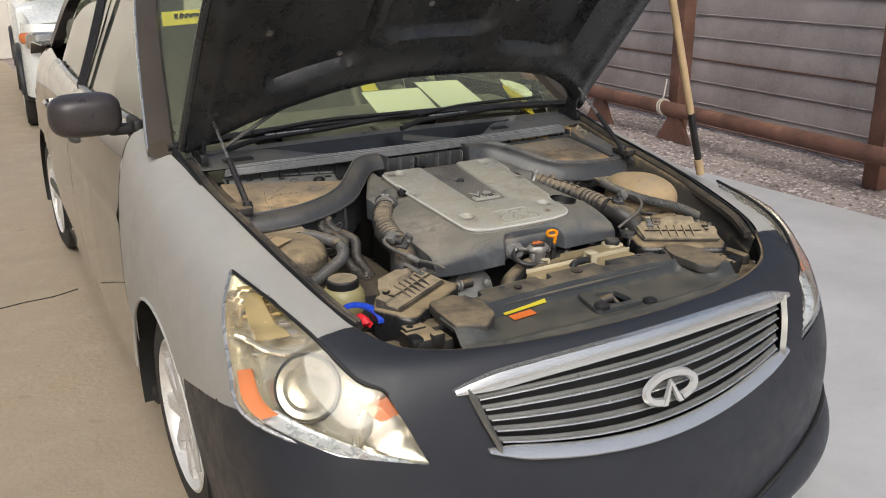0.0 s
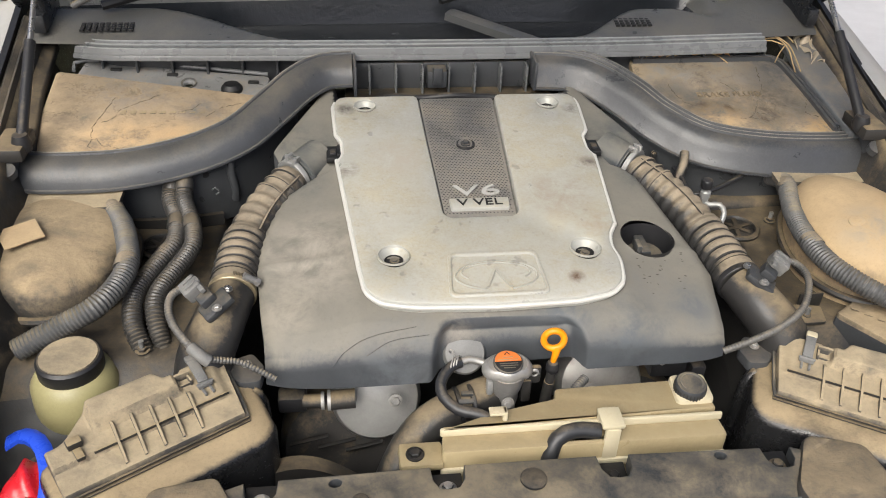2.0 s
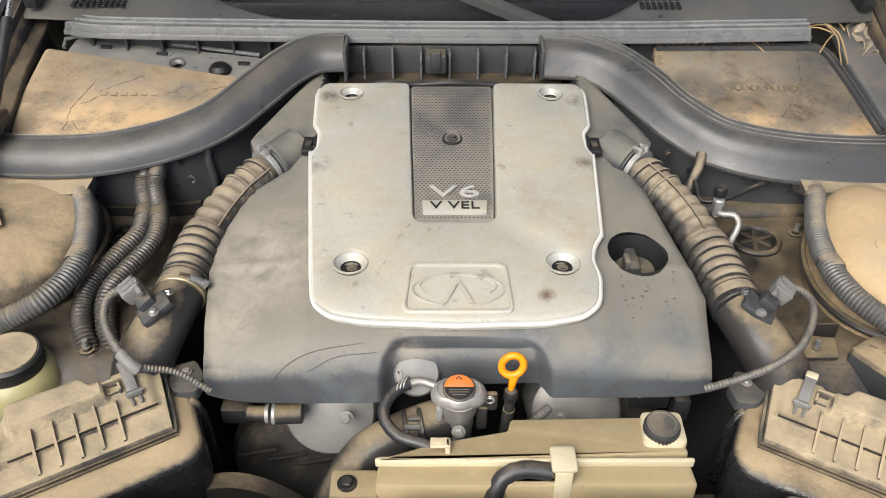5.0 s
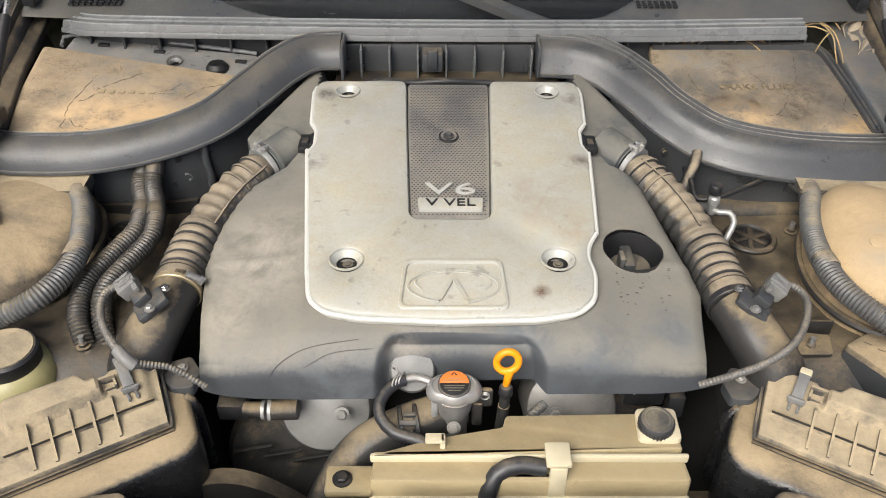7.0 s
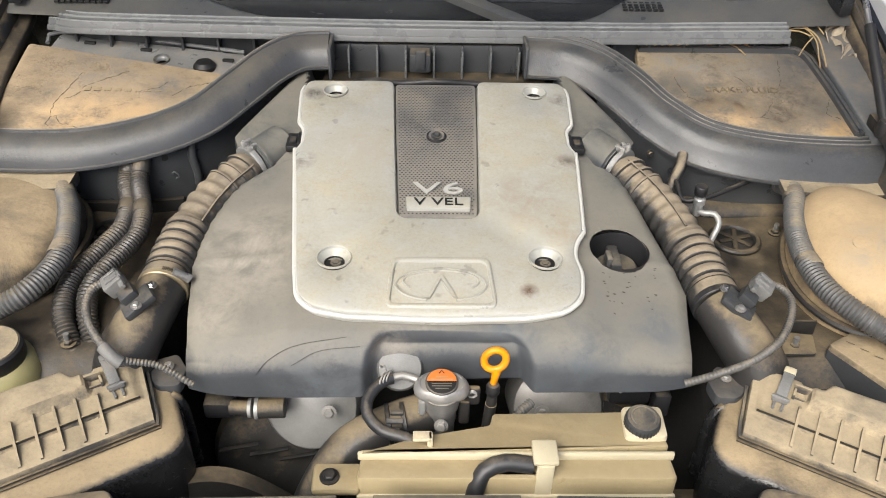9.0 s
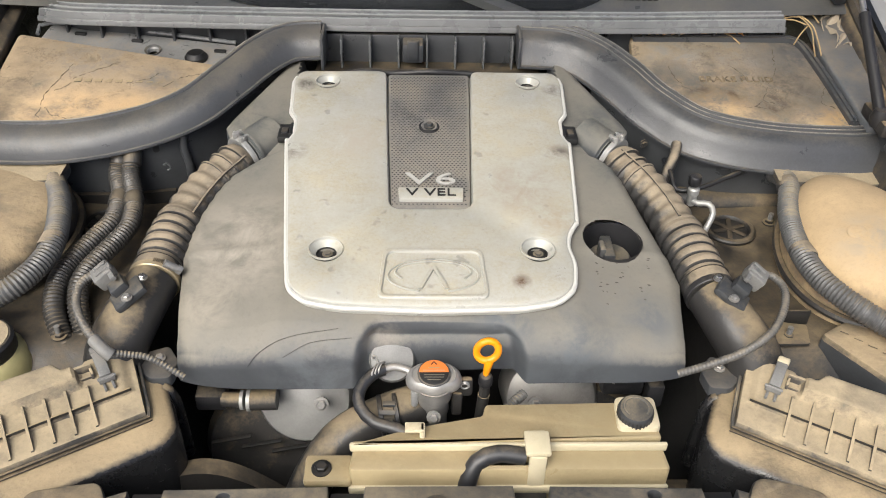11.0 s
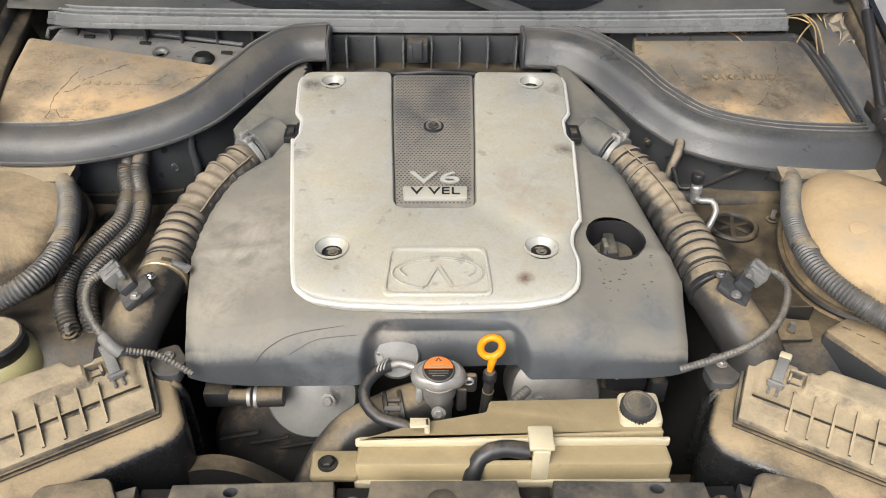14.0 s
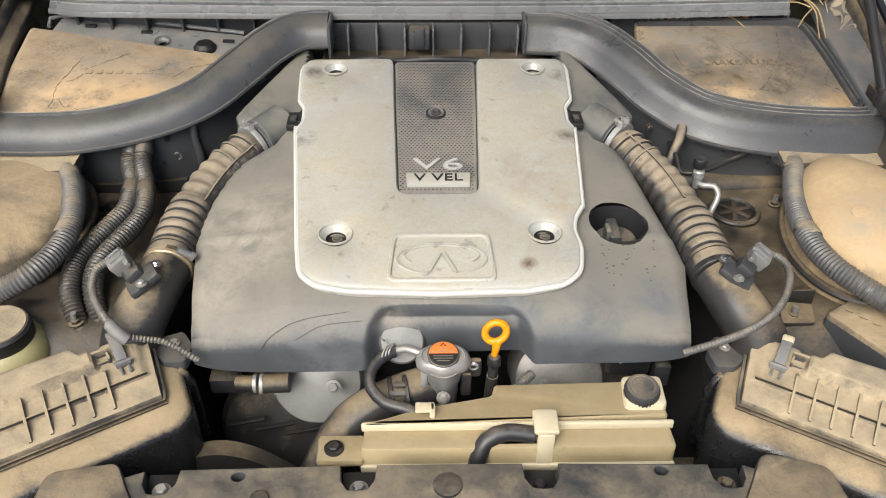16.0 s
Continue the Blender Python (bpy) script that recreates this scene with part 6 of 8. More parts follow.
part("cowl_brace", sweep([(0.02, 1.35, 0.998), (0.09, 1.285, 0.994), (0.165, 1.215, 0.990)], [(-0.016, -0.008), (-0.014, 0.004), (0.0, 0.007), (0.014, 0.004), (0.016, -0.008)]), COWLP, cowl, "slanting grey brace across the well")
for cx, n in ((-0.545, 9), (0.33, 7)):
    for i in range(n):
        for k in range(4):
            part("vent_slot", box(cx + 0.0095 * i - (0.04 if n > 7 else 0.03), 1.262 + 0.0075 * k, 1.0065 + 0.0006 * k, 0.0065, 0.0045, 0.004, 0.0005), INK, cowl)
lid_l = thing("battery_cover", "plastic battery cover thick with cracked tan dust", "cover panel")
part("panel", slab(rounded([(-0.622, 1.213), (-0.624, 1.1), (-0.61, 1.0), (-0.43, 1.01), (-0.34, 1.05), (-0.285, 1.146)], 0.01), [], lambda x, y: 0.940 - 0.20 * (1.13 - y) + 0.02 * (abs(x) - 0.45), 0.012, 0.004), surface("cracked_battery_cover_dust", (0.07, 0.066, 0.06), 0.7, dust=0.9, up=0.25, dust_colour=(0.41, 0.31, 0.195), bump=0.4, smear=0.5, cracks=0.4, blots=((-0.5, 1.17, 0.945, 0.1, (0.23, 0.2, 0.16)), (-0.39, 1.115, 0.93, 0.05, (0.17, 0.155, 0.135)), (-0.56, 1.09, 0.93, 0.03, (0.15, 0.13, 0.1)), (-0.34, 1.07, 0.925, 0.03, (0.17, 0.155, 0.13)), (-0.5, 1.03, 0.92, 0.09, (0.47, 0.32, 0.17)), (-0.42, 1.05, 0.925, 0.05, (0.45, 0.31, 0.17)))), lid_l)
lid_r = thing("brake_fluid_cover", "grey plastic cover marked brake fluid and half covered in dust", "cover panel")
part("panel", slab(rounded([(0.315, 1.222), (0.305, 1.12), (0.375, 1.05), (0.47, 1.015), (0.600, 1.0), (0.604, 1.05), (0.590, 1.18), (0.578, 1.222), (0.33, 1.222)], 0.01), [], lambda x, y: 0.944 - 0.20 * (1.13 - y), 0.012, 0.004), surface("cover_half_dusty", (0.105, 0.102, 0.094), 0.5, dust=0.70, up=0.0, bump=0.5, dust_colour=(0.42, 0.315, 0.19), smear=0.75, cracks=0.65, cover=0.85, blots=((0.585, 1.17, 0.95, 0.15, (0.105, 0.102, 0.095)), (0.56, 1.23, 0.96, 0.10, (0.11, 0.105, 0.098)), (0.60, 1.08, 0.935, 0.07, (0.13, 0.115, 0.09)), (0.40, 1.085, 0.935, 0.035, (0.06, 0.048, 0.033)), (0.445, 1.080, 0.934, 0.035, (0.045, 0.037, 0.026)), (0.50, 1.06, 0.93, 0.04, (0.06, 0.048, 0.033)), (0.53, 1.1, 0.938, 0.06, (0.09, 0.075, 0.055)), (0.37, 1.14, 0.945, 0.035, (0.09, 0.075, 0.055)), (0.42, 1.04, 0.93, 0.06, (0.44, 0.31, 0.17)), (0.59, 1.02, 0.925, 0.05, (0.42, 0.27, 0.12)), (0.47, 1.19, 0.95, 0.08, (0.25, 0.23, 0.195)), (0.38, 1.19, 0.955, 0.08, (0.27, 0.25, 0.215)))), lid_r, "", 30)
part("embossed_lettering", lettering("BRAKE FLUID", 0.0172, 0.0008, Matrix.Translation((0.457, 1.117, 0.9421)) @ Euler((0.197, 0, 0)).to_matrix().to_4x4(), 1.1), surface("dirty_embossing", (0.075, 0.06, 0.04), 0.7, dust=0.62, up=0.0, dust_colour=(0.31, 0.24, 0.15), size=0.3), lid_r, "embossed words BRAKE FLUID")
part("edge_lip", sweep([(x, y, 0.9485 - 0.20 * (1.13 - y)) for x, y in ((0.318, 1.214), (0.44, 1.215), (0.55, 1.215), (0.568, 1.211), (0.578, 1.198), (0.584, 1.17), (0.592, 1.11), (0.601, 1.02))], [(-0.007, -0.008), (-0.007, 0.001), (-0.005, 0.0025), (-0.001, 0.0025), (0.0, -0.001), (0.0015, -0.001), (0.002, 0.0025), (0.006, 0.0015), (0.007, -0.008)], step=0.006), SLATE, lid_r, "dark raised rim")
part("rim_recess", slab(rounded([(0.592, 1.23), (0.600, 1.10), (0.606, 1.0), (0.625, 1.0), (0.612, 1.12), (0.608, 1.23)], 0.003), [], lambda x, y: 0.930 - 0.20 * (1.13 - y), 0.006, 0.001), GRIME, lid_r, "brown gap beside the cover")
for i in range(9):
    part("embossed_bar", box(-0.505 + 0.0145 * i, 1.108 + 0.0004 * i, 0.9365 - 0.0003 * i, 0.0095, 0.012, 0.0012, 0.0004, Matrix.Rotation(0.1, 4, "X")), TAN, lid_l)
strip = thing("perforated_rail", "grey painted steel rail with holes behind the battery cover", "rail")
part("rail", slab(rounded([(-0.60, 1.19), (-0.30, 1.125), (-0.29, 1.205), (-0.585, 1.25)], 0.008), [disc(-0.417, 1.190, 0.0075, 16)], lambda x, y: 0.944 + 0.25 * (y - 1.19), 0.006, 0.002), surface("grey_rail", (0.27, 0.27, 0.265), 0.35, dust=0.3, metal=0.3, smear=0.6), strip)
part("hole_rim", lathe([(0.0095, 0.0), (0.0125, 0.0015), (0.0125, 0.0), (0.0095, -0.002)], (-0.417, 1.190, 0.945), 24, (0, -0.25, 1), True), CONDUIT, strip, "pale ring round a hole")
part("rubber_grommet", lathe([(0.017, 0.0), (0.017, 0.006), (0.012, 0.012), (0.0, 0.013)], (-0.349, 1.174, 0.938), 24), INK, strip, "black rubber grommet")
for x, y in ((-0.534, 1.226), (-0.4445, 1.211), (-0.3155, 1.189)):
    part("slot", box(x, y, 0.9455 + 0.25 * (y - 1.19), 0.017, 0.006, 0.004, 0.0005, Matrix.Rotation(-0.12, 4, "Z")), INK, strip)
part("rail_lip", tube([(-0.600, 1.226, 0.953), (-0.588, 1.2485, 0.961), (-0.45, 1.235, 0.957), (-0.293, 1.2065, 0.951)], 0.0032, 8), RIBSEAL, strip, "pale rolled edge")

def crack(parent, pts, height, seed):
    """A ragged dark crack in the dust crust, along a way of (x, y) pairs."""
    r = random.Random(seed)
    way = []
    for (x0, y0), (x1, y1) in zip(pts, pts[1:]):
        n = max(2, int(math.hypot(x1 - x0, y1 - y0) / 0.005))
        for k in range(n):
            x, y = x0 + (x1 - x0) * k / n + r.uniform(-0.0018, 0.0018), y0 + (y1 - y0) * k / n + r.uniform(-0.0018, 0.0018)
            way.append((x, y, height(x, y) + r.uniform(-0.0007, 0.0002)))
    part("crack", tube(way, 0.0006, 6, 0, 0.008, 0.004, lambda t: 0.4 + r.uniform(0.1, 1.1)), CRACK, parent)


def left_z(x, y):
    return 0.940 - 0.20 * (1.13 - y) + 0.02 * (abs(x) - 0.45)


def right_z(x, y):
    return 0.944 - 0.20 * (1.13 - y)


for k, pts in enumerate(([(-0.523, 1.142), (-0.529, 1.118), (-0.538, 1.092), (-0.545, 1.073), (-0.541, 1.043), (-0.544, 1.029), (-0.529, 1.02)], [(-0.54, 1.043), (-0.533, 1.046), (-0.525, 1.032), (-0.504, 1.026), (-0.491, 1.021)],
                         [(-0.534, 1.08), (-0.518, 1.093), (-0.508, 1.116), (-0.479, 1.133), (-0.451, 1.154)], [(-0.427, 1.102), (-0.401, 1.116), (-0.388, 1.134)], [(-0.381, 1.098), (-0.361, 1.118), (-0.326, 1.132)])):
    crack(lid_l, pts, left_z, k)
for k, pts in enumerate(([(0.362, 1.148), (0.365, 1.121), (0.377, 1.099), (0.392, 1.089)], [(0.531, 1.19), (0.524, 1.144), (0.5, 1.1), (0.488, 1.075), (0.472, 1.058), (0.503, 1.05)], [(0.487, 1.071), (0.511, 1.058), (0.512, 1.042)],
                         [(0.59, 1.109), (0.568, 1.067), (0.59, 1.051)], [(0.456, 1.056), (0.483, 1.058)], [(0.452, 1.153), (0.469, 1.131), (0.475, 1.109)])):
    crack(lid_r, pts, right_z, 10 + k)

# leaves and needles caught beside the covers
for i, (x, y, sx, sy, a) in enumerate(((0.365, 1.222, 0.03, 0.01, 0.4), (0.425, 1.226, 0.016, 0.012, 1.1), (0.47, 1.228, 0.028, 0.014, 0.2), (0.485, 1.226, 0.012, 0.016, 0.7))):
    lf = grid(lambda u, v: Vector(((u - 0.5) * sx * math.sin(math.pi * min(0.98, max(0.02, v))), (v - 0.5) * sy * 1.8, 0.004 * math.cos(5 * u) + 0.004 * v)), 6, 6, 0.0006)
    solo("dry_leaf", moved(lf, Matrix.Translation((x, y, 0.971)) @ Euler((0.6, 0.2, a)).to_matrix().to_4x4()), LEAF, "small dry brown leaf caught by the cowl", "leaf", group="fallen leaves")
needles = bmesh.new()
for pts in ([(0.557, 1.250, 0.985), (0.580, 1.248, 0.990), (0.597, 1.222, 0.984), (0.597, 1.185, 0.972), (0.590, 1.150, 0.966)], [(0.560, 1.246, 0.984), (0.583, 1.243, 0.988), (0.594, 1.215, 0.980), (0.588, 1.180, 0.970), (0.582, 1.152, 0.964)],
            [(0.560, 1.185, 0.968), (0.575, 1.205, 0.976), (0.592, 1.225, 0.980)], [(0.597, 1.272, 0.988), (0.607, 1.255, 0.988), (0.613, 1.235, 0.982)], [(0.550, 1.238, 0.985), (0.572, 1.236, 0.986), (0.590, 1.226, 0.982)], [(0.428, 1.218, 0.966), (0.447, 1.226, 0.972), (0.470, 1.214, 0.968), (0.482, 1.198, 0.962)]):
    needles = join(needles, tube(pts, 0.0011, 6))
for i in range(6):
    p = Vector((0.33 + 0.012 * i, 1.215, 0.968))
    needles = join(needles, tube([p, p + Vector((0.03, 0.008, 0.006)), p + Vector((0.06, 0.004, 0.002))], 0.0011, 5))
def crumpled(u, v):
    x, y = 0.626 + 0.052 * u + 0.008 * math.sin(7 * v), 1.185 + 0.085 * v + 0.006 * math.sin(9 * u)
    return Vector((x, y, shelf_z(x, y) + 0.004 + 0.011 * abs(math.sin(5.1 * u + 2.3 * v + 0.4)) * (0.4 + 0.6 * abs(math.sin(6.7 * v - 2.0 * u))) + 0.004 * math.sin(23 * u - 17 * v)))


solo("crumpled_scrap", grid(crumpled, 22, 26, 0.0012), SCRAP, "crumpled beige scrap of packing lying beside the hinge", "scrap", sharp=20)
solo("pine_needles", needles, STRAW, "dry pine needles lying along the cowl", "needles", kind="stuff")


# ---- the car's skin ----
SKIN = [  # way round the front: top edge, shoulder, belt, sill
    (0.00, (0.722, 1.62, 1.062), (0.825, 1.62, 1.045), (0.832, 1.62, 0.62), (0.80, 1.62, 0.20)),
    (0.20, (0.692, 1.20, 0.990), (0.835, 1.20, 0.975), (0.842, 1.20, 0.62), (0.815, 1.20, 0.20)),
    (0.40, (0.662, 0.76, 0.914), (0.830, 0.78, 0.905), (0.842, 0.78, 0.60), (0.815, 0.78, 0.20)),
    (0.52, (0.625, 0.50, 0.856), (0.822, 0.52, 0.855), (0.838, 0.52, 0.58), (0.81, 0.54, 0.20)),
    (0.62, (0.585, 0.405, 0.820), (0.765, 0.375, 0.825), (0.79, 0.33, 0.56), (0.785, 0.34, 0.20)),
    (0.74, (0.500, 0.325, 0.793), (0.605, 0.270, 0.80), (0.635, 0.22, 0.54), (0.65, 0.235, 0.19)),
    (0.86, (0.300, 0.262, 0.785), (0.325, 0.205, 0.79), (0.335, 0.152, 0.52), (0.34, 0.16, 0.18)),
    (1.00, (0.000, 0.237, 0.785), (0.000, 0.170, 0.79), (0.000, 0.125, 0.52), (0.0, 0.13, 0.18)),
]


def skin_rail(w, k):
    """Column k of SKIN at w, by a smooth curve."""
    rows = SKIN
    i = max(j for j in range(len(rows) - 1) if rows[j][0] <= w + 1e-9)
    a, b = rows[i], rows[i + 1]
    pa, pb = Vector(a[k]), Vector(b[k])
    p0 = Vector(rows[i - 1][k]) if i else 2 * pa - pb
    if i + 2 < len(rows):
        p3 = Vector(rows[i + 2][k])
    else:
        p3 = Vector((-pa.x, pa.y, pa.z))
    s = (w - a[0]) / (b[0] - a[0])
    return 0.5 * (2 * pa + (pb - p0) * s + (2 * p0 - 5 * pa + 4 * pb - p3) * s * s + (3 * pa - p0 - 3 * pb + p3) * s ** 3)


def skin(w, v):
    t, c, b, l = (skin_rail(w, k) for k in (1, 2, 3, 4))
    if v < 0.62:
        s = v / 0.62
        p = (1 - s) ** 2 * t + 2 * s * (1 - s) * c + s * s * b
    else:
        s = (v - 0.62) / 0.38
        k = b + (b - c) * 0.35
        p = (1 - s) ** 2 * b + 2 * s * (1 - s) * k + s * s * l
    return p


def inside(poly, x, y):
    hit = False
    for (x0, y0), (x1, y1) in zip(poly, poly[1:] + poly[:1]):
        if (y0 > y) != (y1 > y) and x < x0 + (y - y0) / (y1 - y0) * (x1 - x0):
            hit = not hit
    return hit


WHEEL_Y, WHEEL_Z, WHEEL_R = 1.20, 0.31, 0.31
# headlamp edges, on the positive side: top corner down the inner edge to the tip, and round the outer edge
LAMP_IN = [(0.752, 0.715, 0.888), (0.725, 0.56, 0.868), (0.690, 0.425, 0.832), (0.643, 0.322, 0.766), (0.596, 0.284, 0.740), (0.564, 0.247, 0.668), (0.535, 0.222, 0.598)]
LAMP_OUT = [(0.752, 0.715, 0.888), (0.800, 0.63, 0.838), (0.826, 0.53, 0.755), (0.828, 0.435, 0.685), (0.70, 0.285, 0.635), (0.535, 0.222, 0.592)]
VIEW = Vector((0.62, -0.68, 0.38)).normalized()
E1 = VIEW.cross(Vector((0, 0, 1))).normalized()
E2 = E1.cross(VIEW)
LAMP_POLY = [(Vector(p).dot(E1), Vector(p).dot(E2)) for p in LAMP_IN + LAMP_OUT[::-1][1:-1]]
GX = 0.018
GRILLE_POLY = [(GX - 0.466, 0.735), (GX - 0.24, 0.749), (GX, 0.754), (GX + 0.24, 0.749), (GX + 0.466, 0.735), (GX + 0.415, 0.60), (GX + 0.25, 0.563), (GX, 0.548), (GX - 0.25, 0.563), (GX - 0.415, 0.60)]


def clear(p):
    if p.y < 0.45 and inside(GRILLE_POLY, p.x, p.z):
        return False
    p = Vector((abs(p.x), p.y, p.z))
    if p.y > 0.2 and p.x > 0.5 and inside(LAMP_POLY, p.dot(E1), p.dot(E2)) and p.z > 0.57:
        return False
    if abs(p.x) > 0.7 and math.hypot(p.y - WHEEL_Y, p.z - WHEEL_Z) < 0.348:
        return False
    return True


def to_edge(poly, x, y, reach):
    """The nearest place on a polygon's edge, if it is within reach."""
    best = None
    for (x0, y0), (x1, y1) in zip(poly, poly[1:] + poly[:1]):
        d = Vector((x1 - x0, y1 - y0))
        k = max(0.0, min(1.0, (Vector((x - x0, y - y0)).dot(d)) / d.length_squared))
        q = Vector((x0, y0)) + d * k
        g = (q - Vector((x, y))).length
        if g < reach and (best is None or g < best[0]):
            best = (g, q)
    return best and best[1]


def snapped(p):
    """Pulls the skin's vertices onto the edges of its openings and seams."""
    s = -1 if p.x < 0 else 1
    p = Vector((abs(p.x), p.y, p.z))
    if p.y > 0.2 and p.x > 0.5 and p.z > 0.57:
        q = to_edge(LAMP_POLY, p.dot(E1), p.dot(E2), 0.0062)
        if q is not None:
            p = p + E1 * (q.x - p.dot(E1)) + E2 * (q.y - p.dot(E2))
            return Vector((s * p.x, p.y, p.z))
    if p.y < 0.45:
        q = to_edge(GRILLE_POLY, p.x * s, p.z, 0.0055)
        if q is not None:
            return Vector((q.x, p.y, q.y))
    r = math.hypot(p.y - WHEEL_Y, p.z - WHEEL_Z)
    if p.x > 0.7 and abs(r - 0.348) < 0.007:
        p.y, p.z = WHEEL_Y + (p.y - WHEEL_Y) * 0.348 / r, WHEEL_Z + (p.z - WHEEL_Z) * 0.348 / r
    elif p.z > 0.69 and abs(p.y - 0.425) < 0.006:
        p.y = 0.425
    elif p.z <= 0.70 and p.y > 0.42 and abs(p.z - 0.686 + (p.y - 0.424) * 0.24) < 0.006:
        p.z = 0.686 - (p.y - 0.424) * 0.24
    return Vector((s * p.x, p.y, p.z))


def is_wing(p):
    if p.z > 0.69:
        return p.y > 0.425
    return p.y > 0.42 and p.z > 0.686 - (p.y - 0.424) * 0.24


car = thing("car", "dark grey sedan with its bonnet propped open and mismatched matte panels", "car")
for s in (-1, 1):
    bm = grid(lambda u, v: skin(u * 0.66, v), 130, 90, 0.0, lambda p: clear(p) and is_wing(p), snapped)
    part("wing", bm if s > 0 else mirrored(bm), FENDER, car, "grey sanded front wing", 60)
    bm = tube([(0.838 + 0.004 * math.sin(a), WHEEL_Y + 0.346 * math.cos(a), WHEEL_Z + 0.346 * math.sin(a)) for a in [math.pi * (0.02 + 0.96 * i / 24) for i in range(25)]], 0.005, 8)
    part("wheel_arch_lip", bm if s > 0 else mirrored(bm), FENDER, car)
    bm = grid(lambda u, v: Vector((0.50 + 0.33 * v, WHEEL_Y + 0.375 * math.cos(math.pi * (-0.1 + 1.2 * u)), WHEEL_Z + 0.375 * math.sin(math.pi * (-0.1 + 1.2 * u)))), 24, 2)
    part("arch_liner", bm if s > 0 else mirrored(bm), INK, car, "black wheel arch liner")
    gap = [(rail(y)[0] - 0.004, y, rail(y)[1] - 0.003) for y in (0.43, 0.5, 0.62, 0.75, 0.92, 1.1, 1.25, 1.38)]
    bm = sweep(gap, [(-0.006, -0.02), (-0.006, 0.003), (0.005, 0.001), (0.006, -0.02)])
    part("wing_edge", bm if s > 0 else mirrored(bm), INK, car)


def bumper_side(u, v):
    if u <= 0.5:
        return skin(0.3 + 1.4 * u, v)
    p = skin(0.3 + 1.4 * (1 - u), v)
    return Vector((-p.x, p.y, p.z))


part("bumper", grid(bumper_side, 320, 96, 0.0, lambda p: clear(p) and not is_wing(Vector((abs(p.x), p.y, p.z))) and p.y < 0.9, snapped), BUMPER, car, "matte slate-grey front bumper and nose", 60)
for s in (-1, 1):
    def dam(u, v, s=s):
        w = 0.56 + 0.30 * u
        top = 0.42 - 0.20 * u ** 1.4
        p = skin(w, 0.70)
        k = v
        z = top + (0.17 - top) * k
        out = Vector((p.x, (p.y - 0.6) * 1.2, 0)).normalized() * (0.05 * math.sin(math.pi * min(1.0, 0.03 + 0.72 * k)) ** 0.8 - 0.004)
        q = skin(w, 0.62 + 0.38 * max(0.0, min(1.0, (0.54 - z) / 0.35)))
        return Vector((s * (q.x + out.x), q.y + out.y, z))
    part("lower_dam", grid(dam, 40, 16, 0.004), BUMPER, car, "moulded lower corner of the bumper", 50)
    part("dam_crease", tube([dam(i / 16, 0.0) for i in range(17)], 0.007, 8), INK, car)
lip = [(skin(w, 0.0).x, skin(w, 0.0).y + 0.004, skin(w, 0.0).z - 0.004) for w in (0.58, 0.62, 0.68, 0.74, 0.8, 0.86, 0.93, 1.0)]
lip = lip + [(-x, y, z) for x, y, z in lip[::-1][1:]]
part("nose_edge", sweep(lip, [(-0.012, -0.02), (-0.012, 0.0), (0.004, 0.001), (0.004, -0.02)]), BAY, car, "dirty inner edge of the nose")


NOSE = {}


def nose_y(x, z):
    """How far forward the nose lies at x from the grille's middle and height z."""
    key = round(z, 3)
    if key not in NOSE:
        row = []
        for i in range(31):
            w = 1.0 - 0.012 * i
            lo, hi = 0.15, 0.98
            for _ in range(24):
                mid = (lo + hi) / 2
                lo, hi = (mid, hi) if skin(w, mid).z > key else (lo, mid)
            p = skin(w, lo)
            row.append((p.x, p.y))
        NOSE[key] = row
    return linear(NOSE[key], abs(GX + x))


def bar_z(f, x):
    """Height of the grille line f, 0 at the foot and 1 at the top."""
    foot = 0.556 + 0.05 * (abs(x) / 0.42) ** 2
    return foot + (0.752 - 0.022 * (abs(x) / 0.48) ** 2 - foot) * f


grille = part("grille_back", grid(lambda u, v: Vector((GX - 0.47 + 0.94 * u, nose_y(-0.47 + 0.94 * u, bar_z(v, -0.47 + 0.94 * u)) + 0.045, bar_z(v, -0.47 + 0.94 * u))), 30, 6), INK, car, "black grille void")


def grille_bar(f, half, shape, mat, name, label="", out=0.0, taper=0.0):
    """A bar swept across the grille; shape: (depth, height) round its section; taper: how far its ends thin out."""
    bm, rows = bmesh.new(), []
    for i in range(41):
        t = -1 + i / 20
        x = half * t
        k = 1 - taper * max(0.0, (abs(t) - 0.80) / 0.20) ** 1.5
        z = bar_z(f, x)
        y = nose_y(x, z) + out
        rows.append([bm.verts.new((GX + x, y + d * (0.4 + 0.6 * k), z + h * k)) for d, h in shape])
    n = len(shape)
    for p, q in zip(rows, rows[1:]):
        for i in range(n):
            bm.faces.new((p[i], p[(i + 1) % n], q[(i + 1) % n], q[i]))
    bm.faces.new(rows[0])
    bm.faces.new(rows[-1][::-1])
    bmesh.ops.recalc_face_normals(bm, faces=bm.faces)
    return part(name, bm, mat, grille, label)


grille_bar(1.0, 0.492, [(0.02, -0.018), (0.0, -0.018), (-0.006, -0.013), (-0.004, 0.006), (0.004, 0.018), (0.02, 0.019)], CHROME, "top_bar", "bright chrome top bar", -0.008, 0.75)
grille_bar(0.0, 0.445, [(0.014, -0.013), (-0.010, -0.013), (-0.013, -0.008), (0.002, 0.011), (0.006, 0.013), (0.014, 0.012)], CHROME, "bottom_bar", "bright chrome bottom bar", -0.006, 0.7)
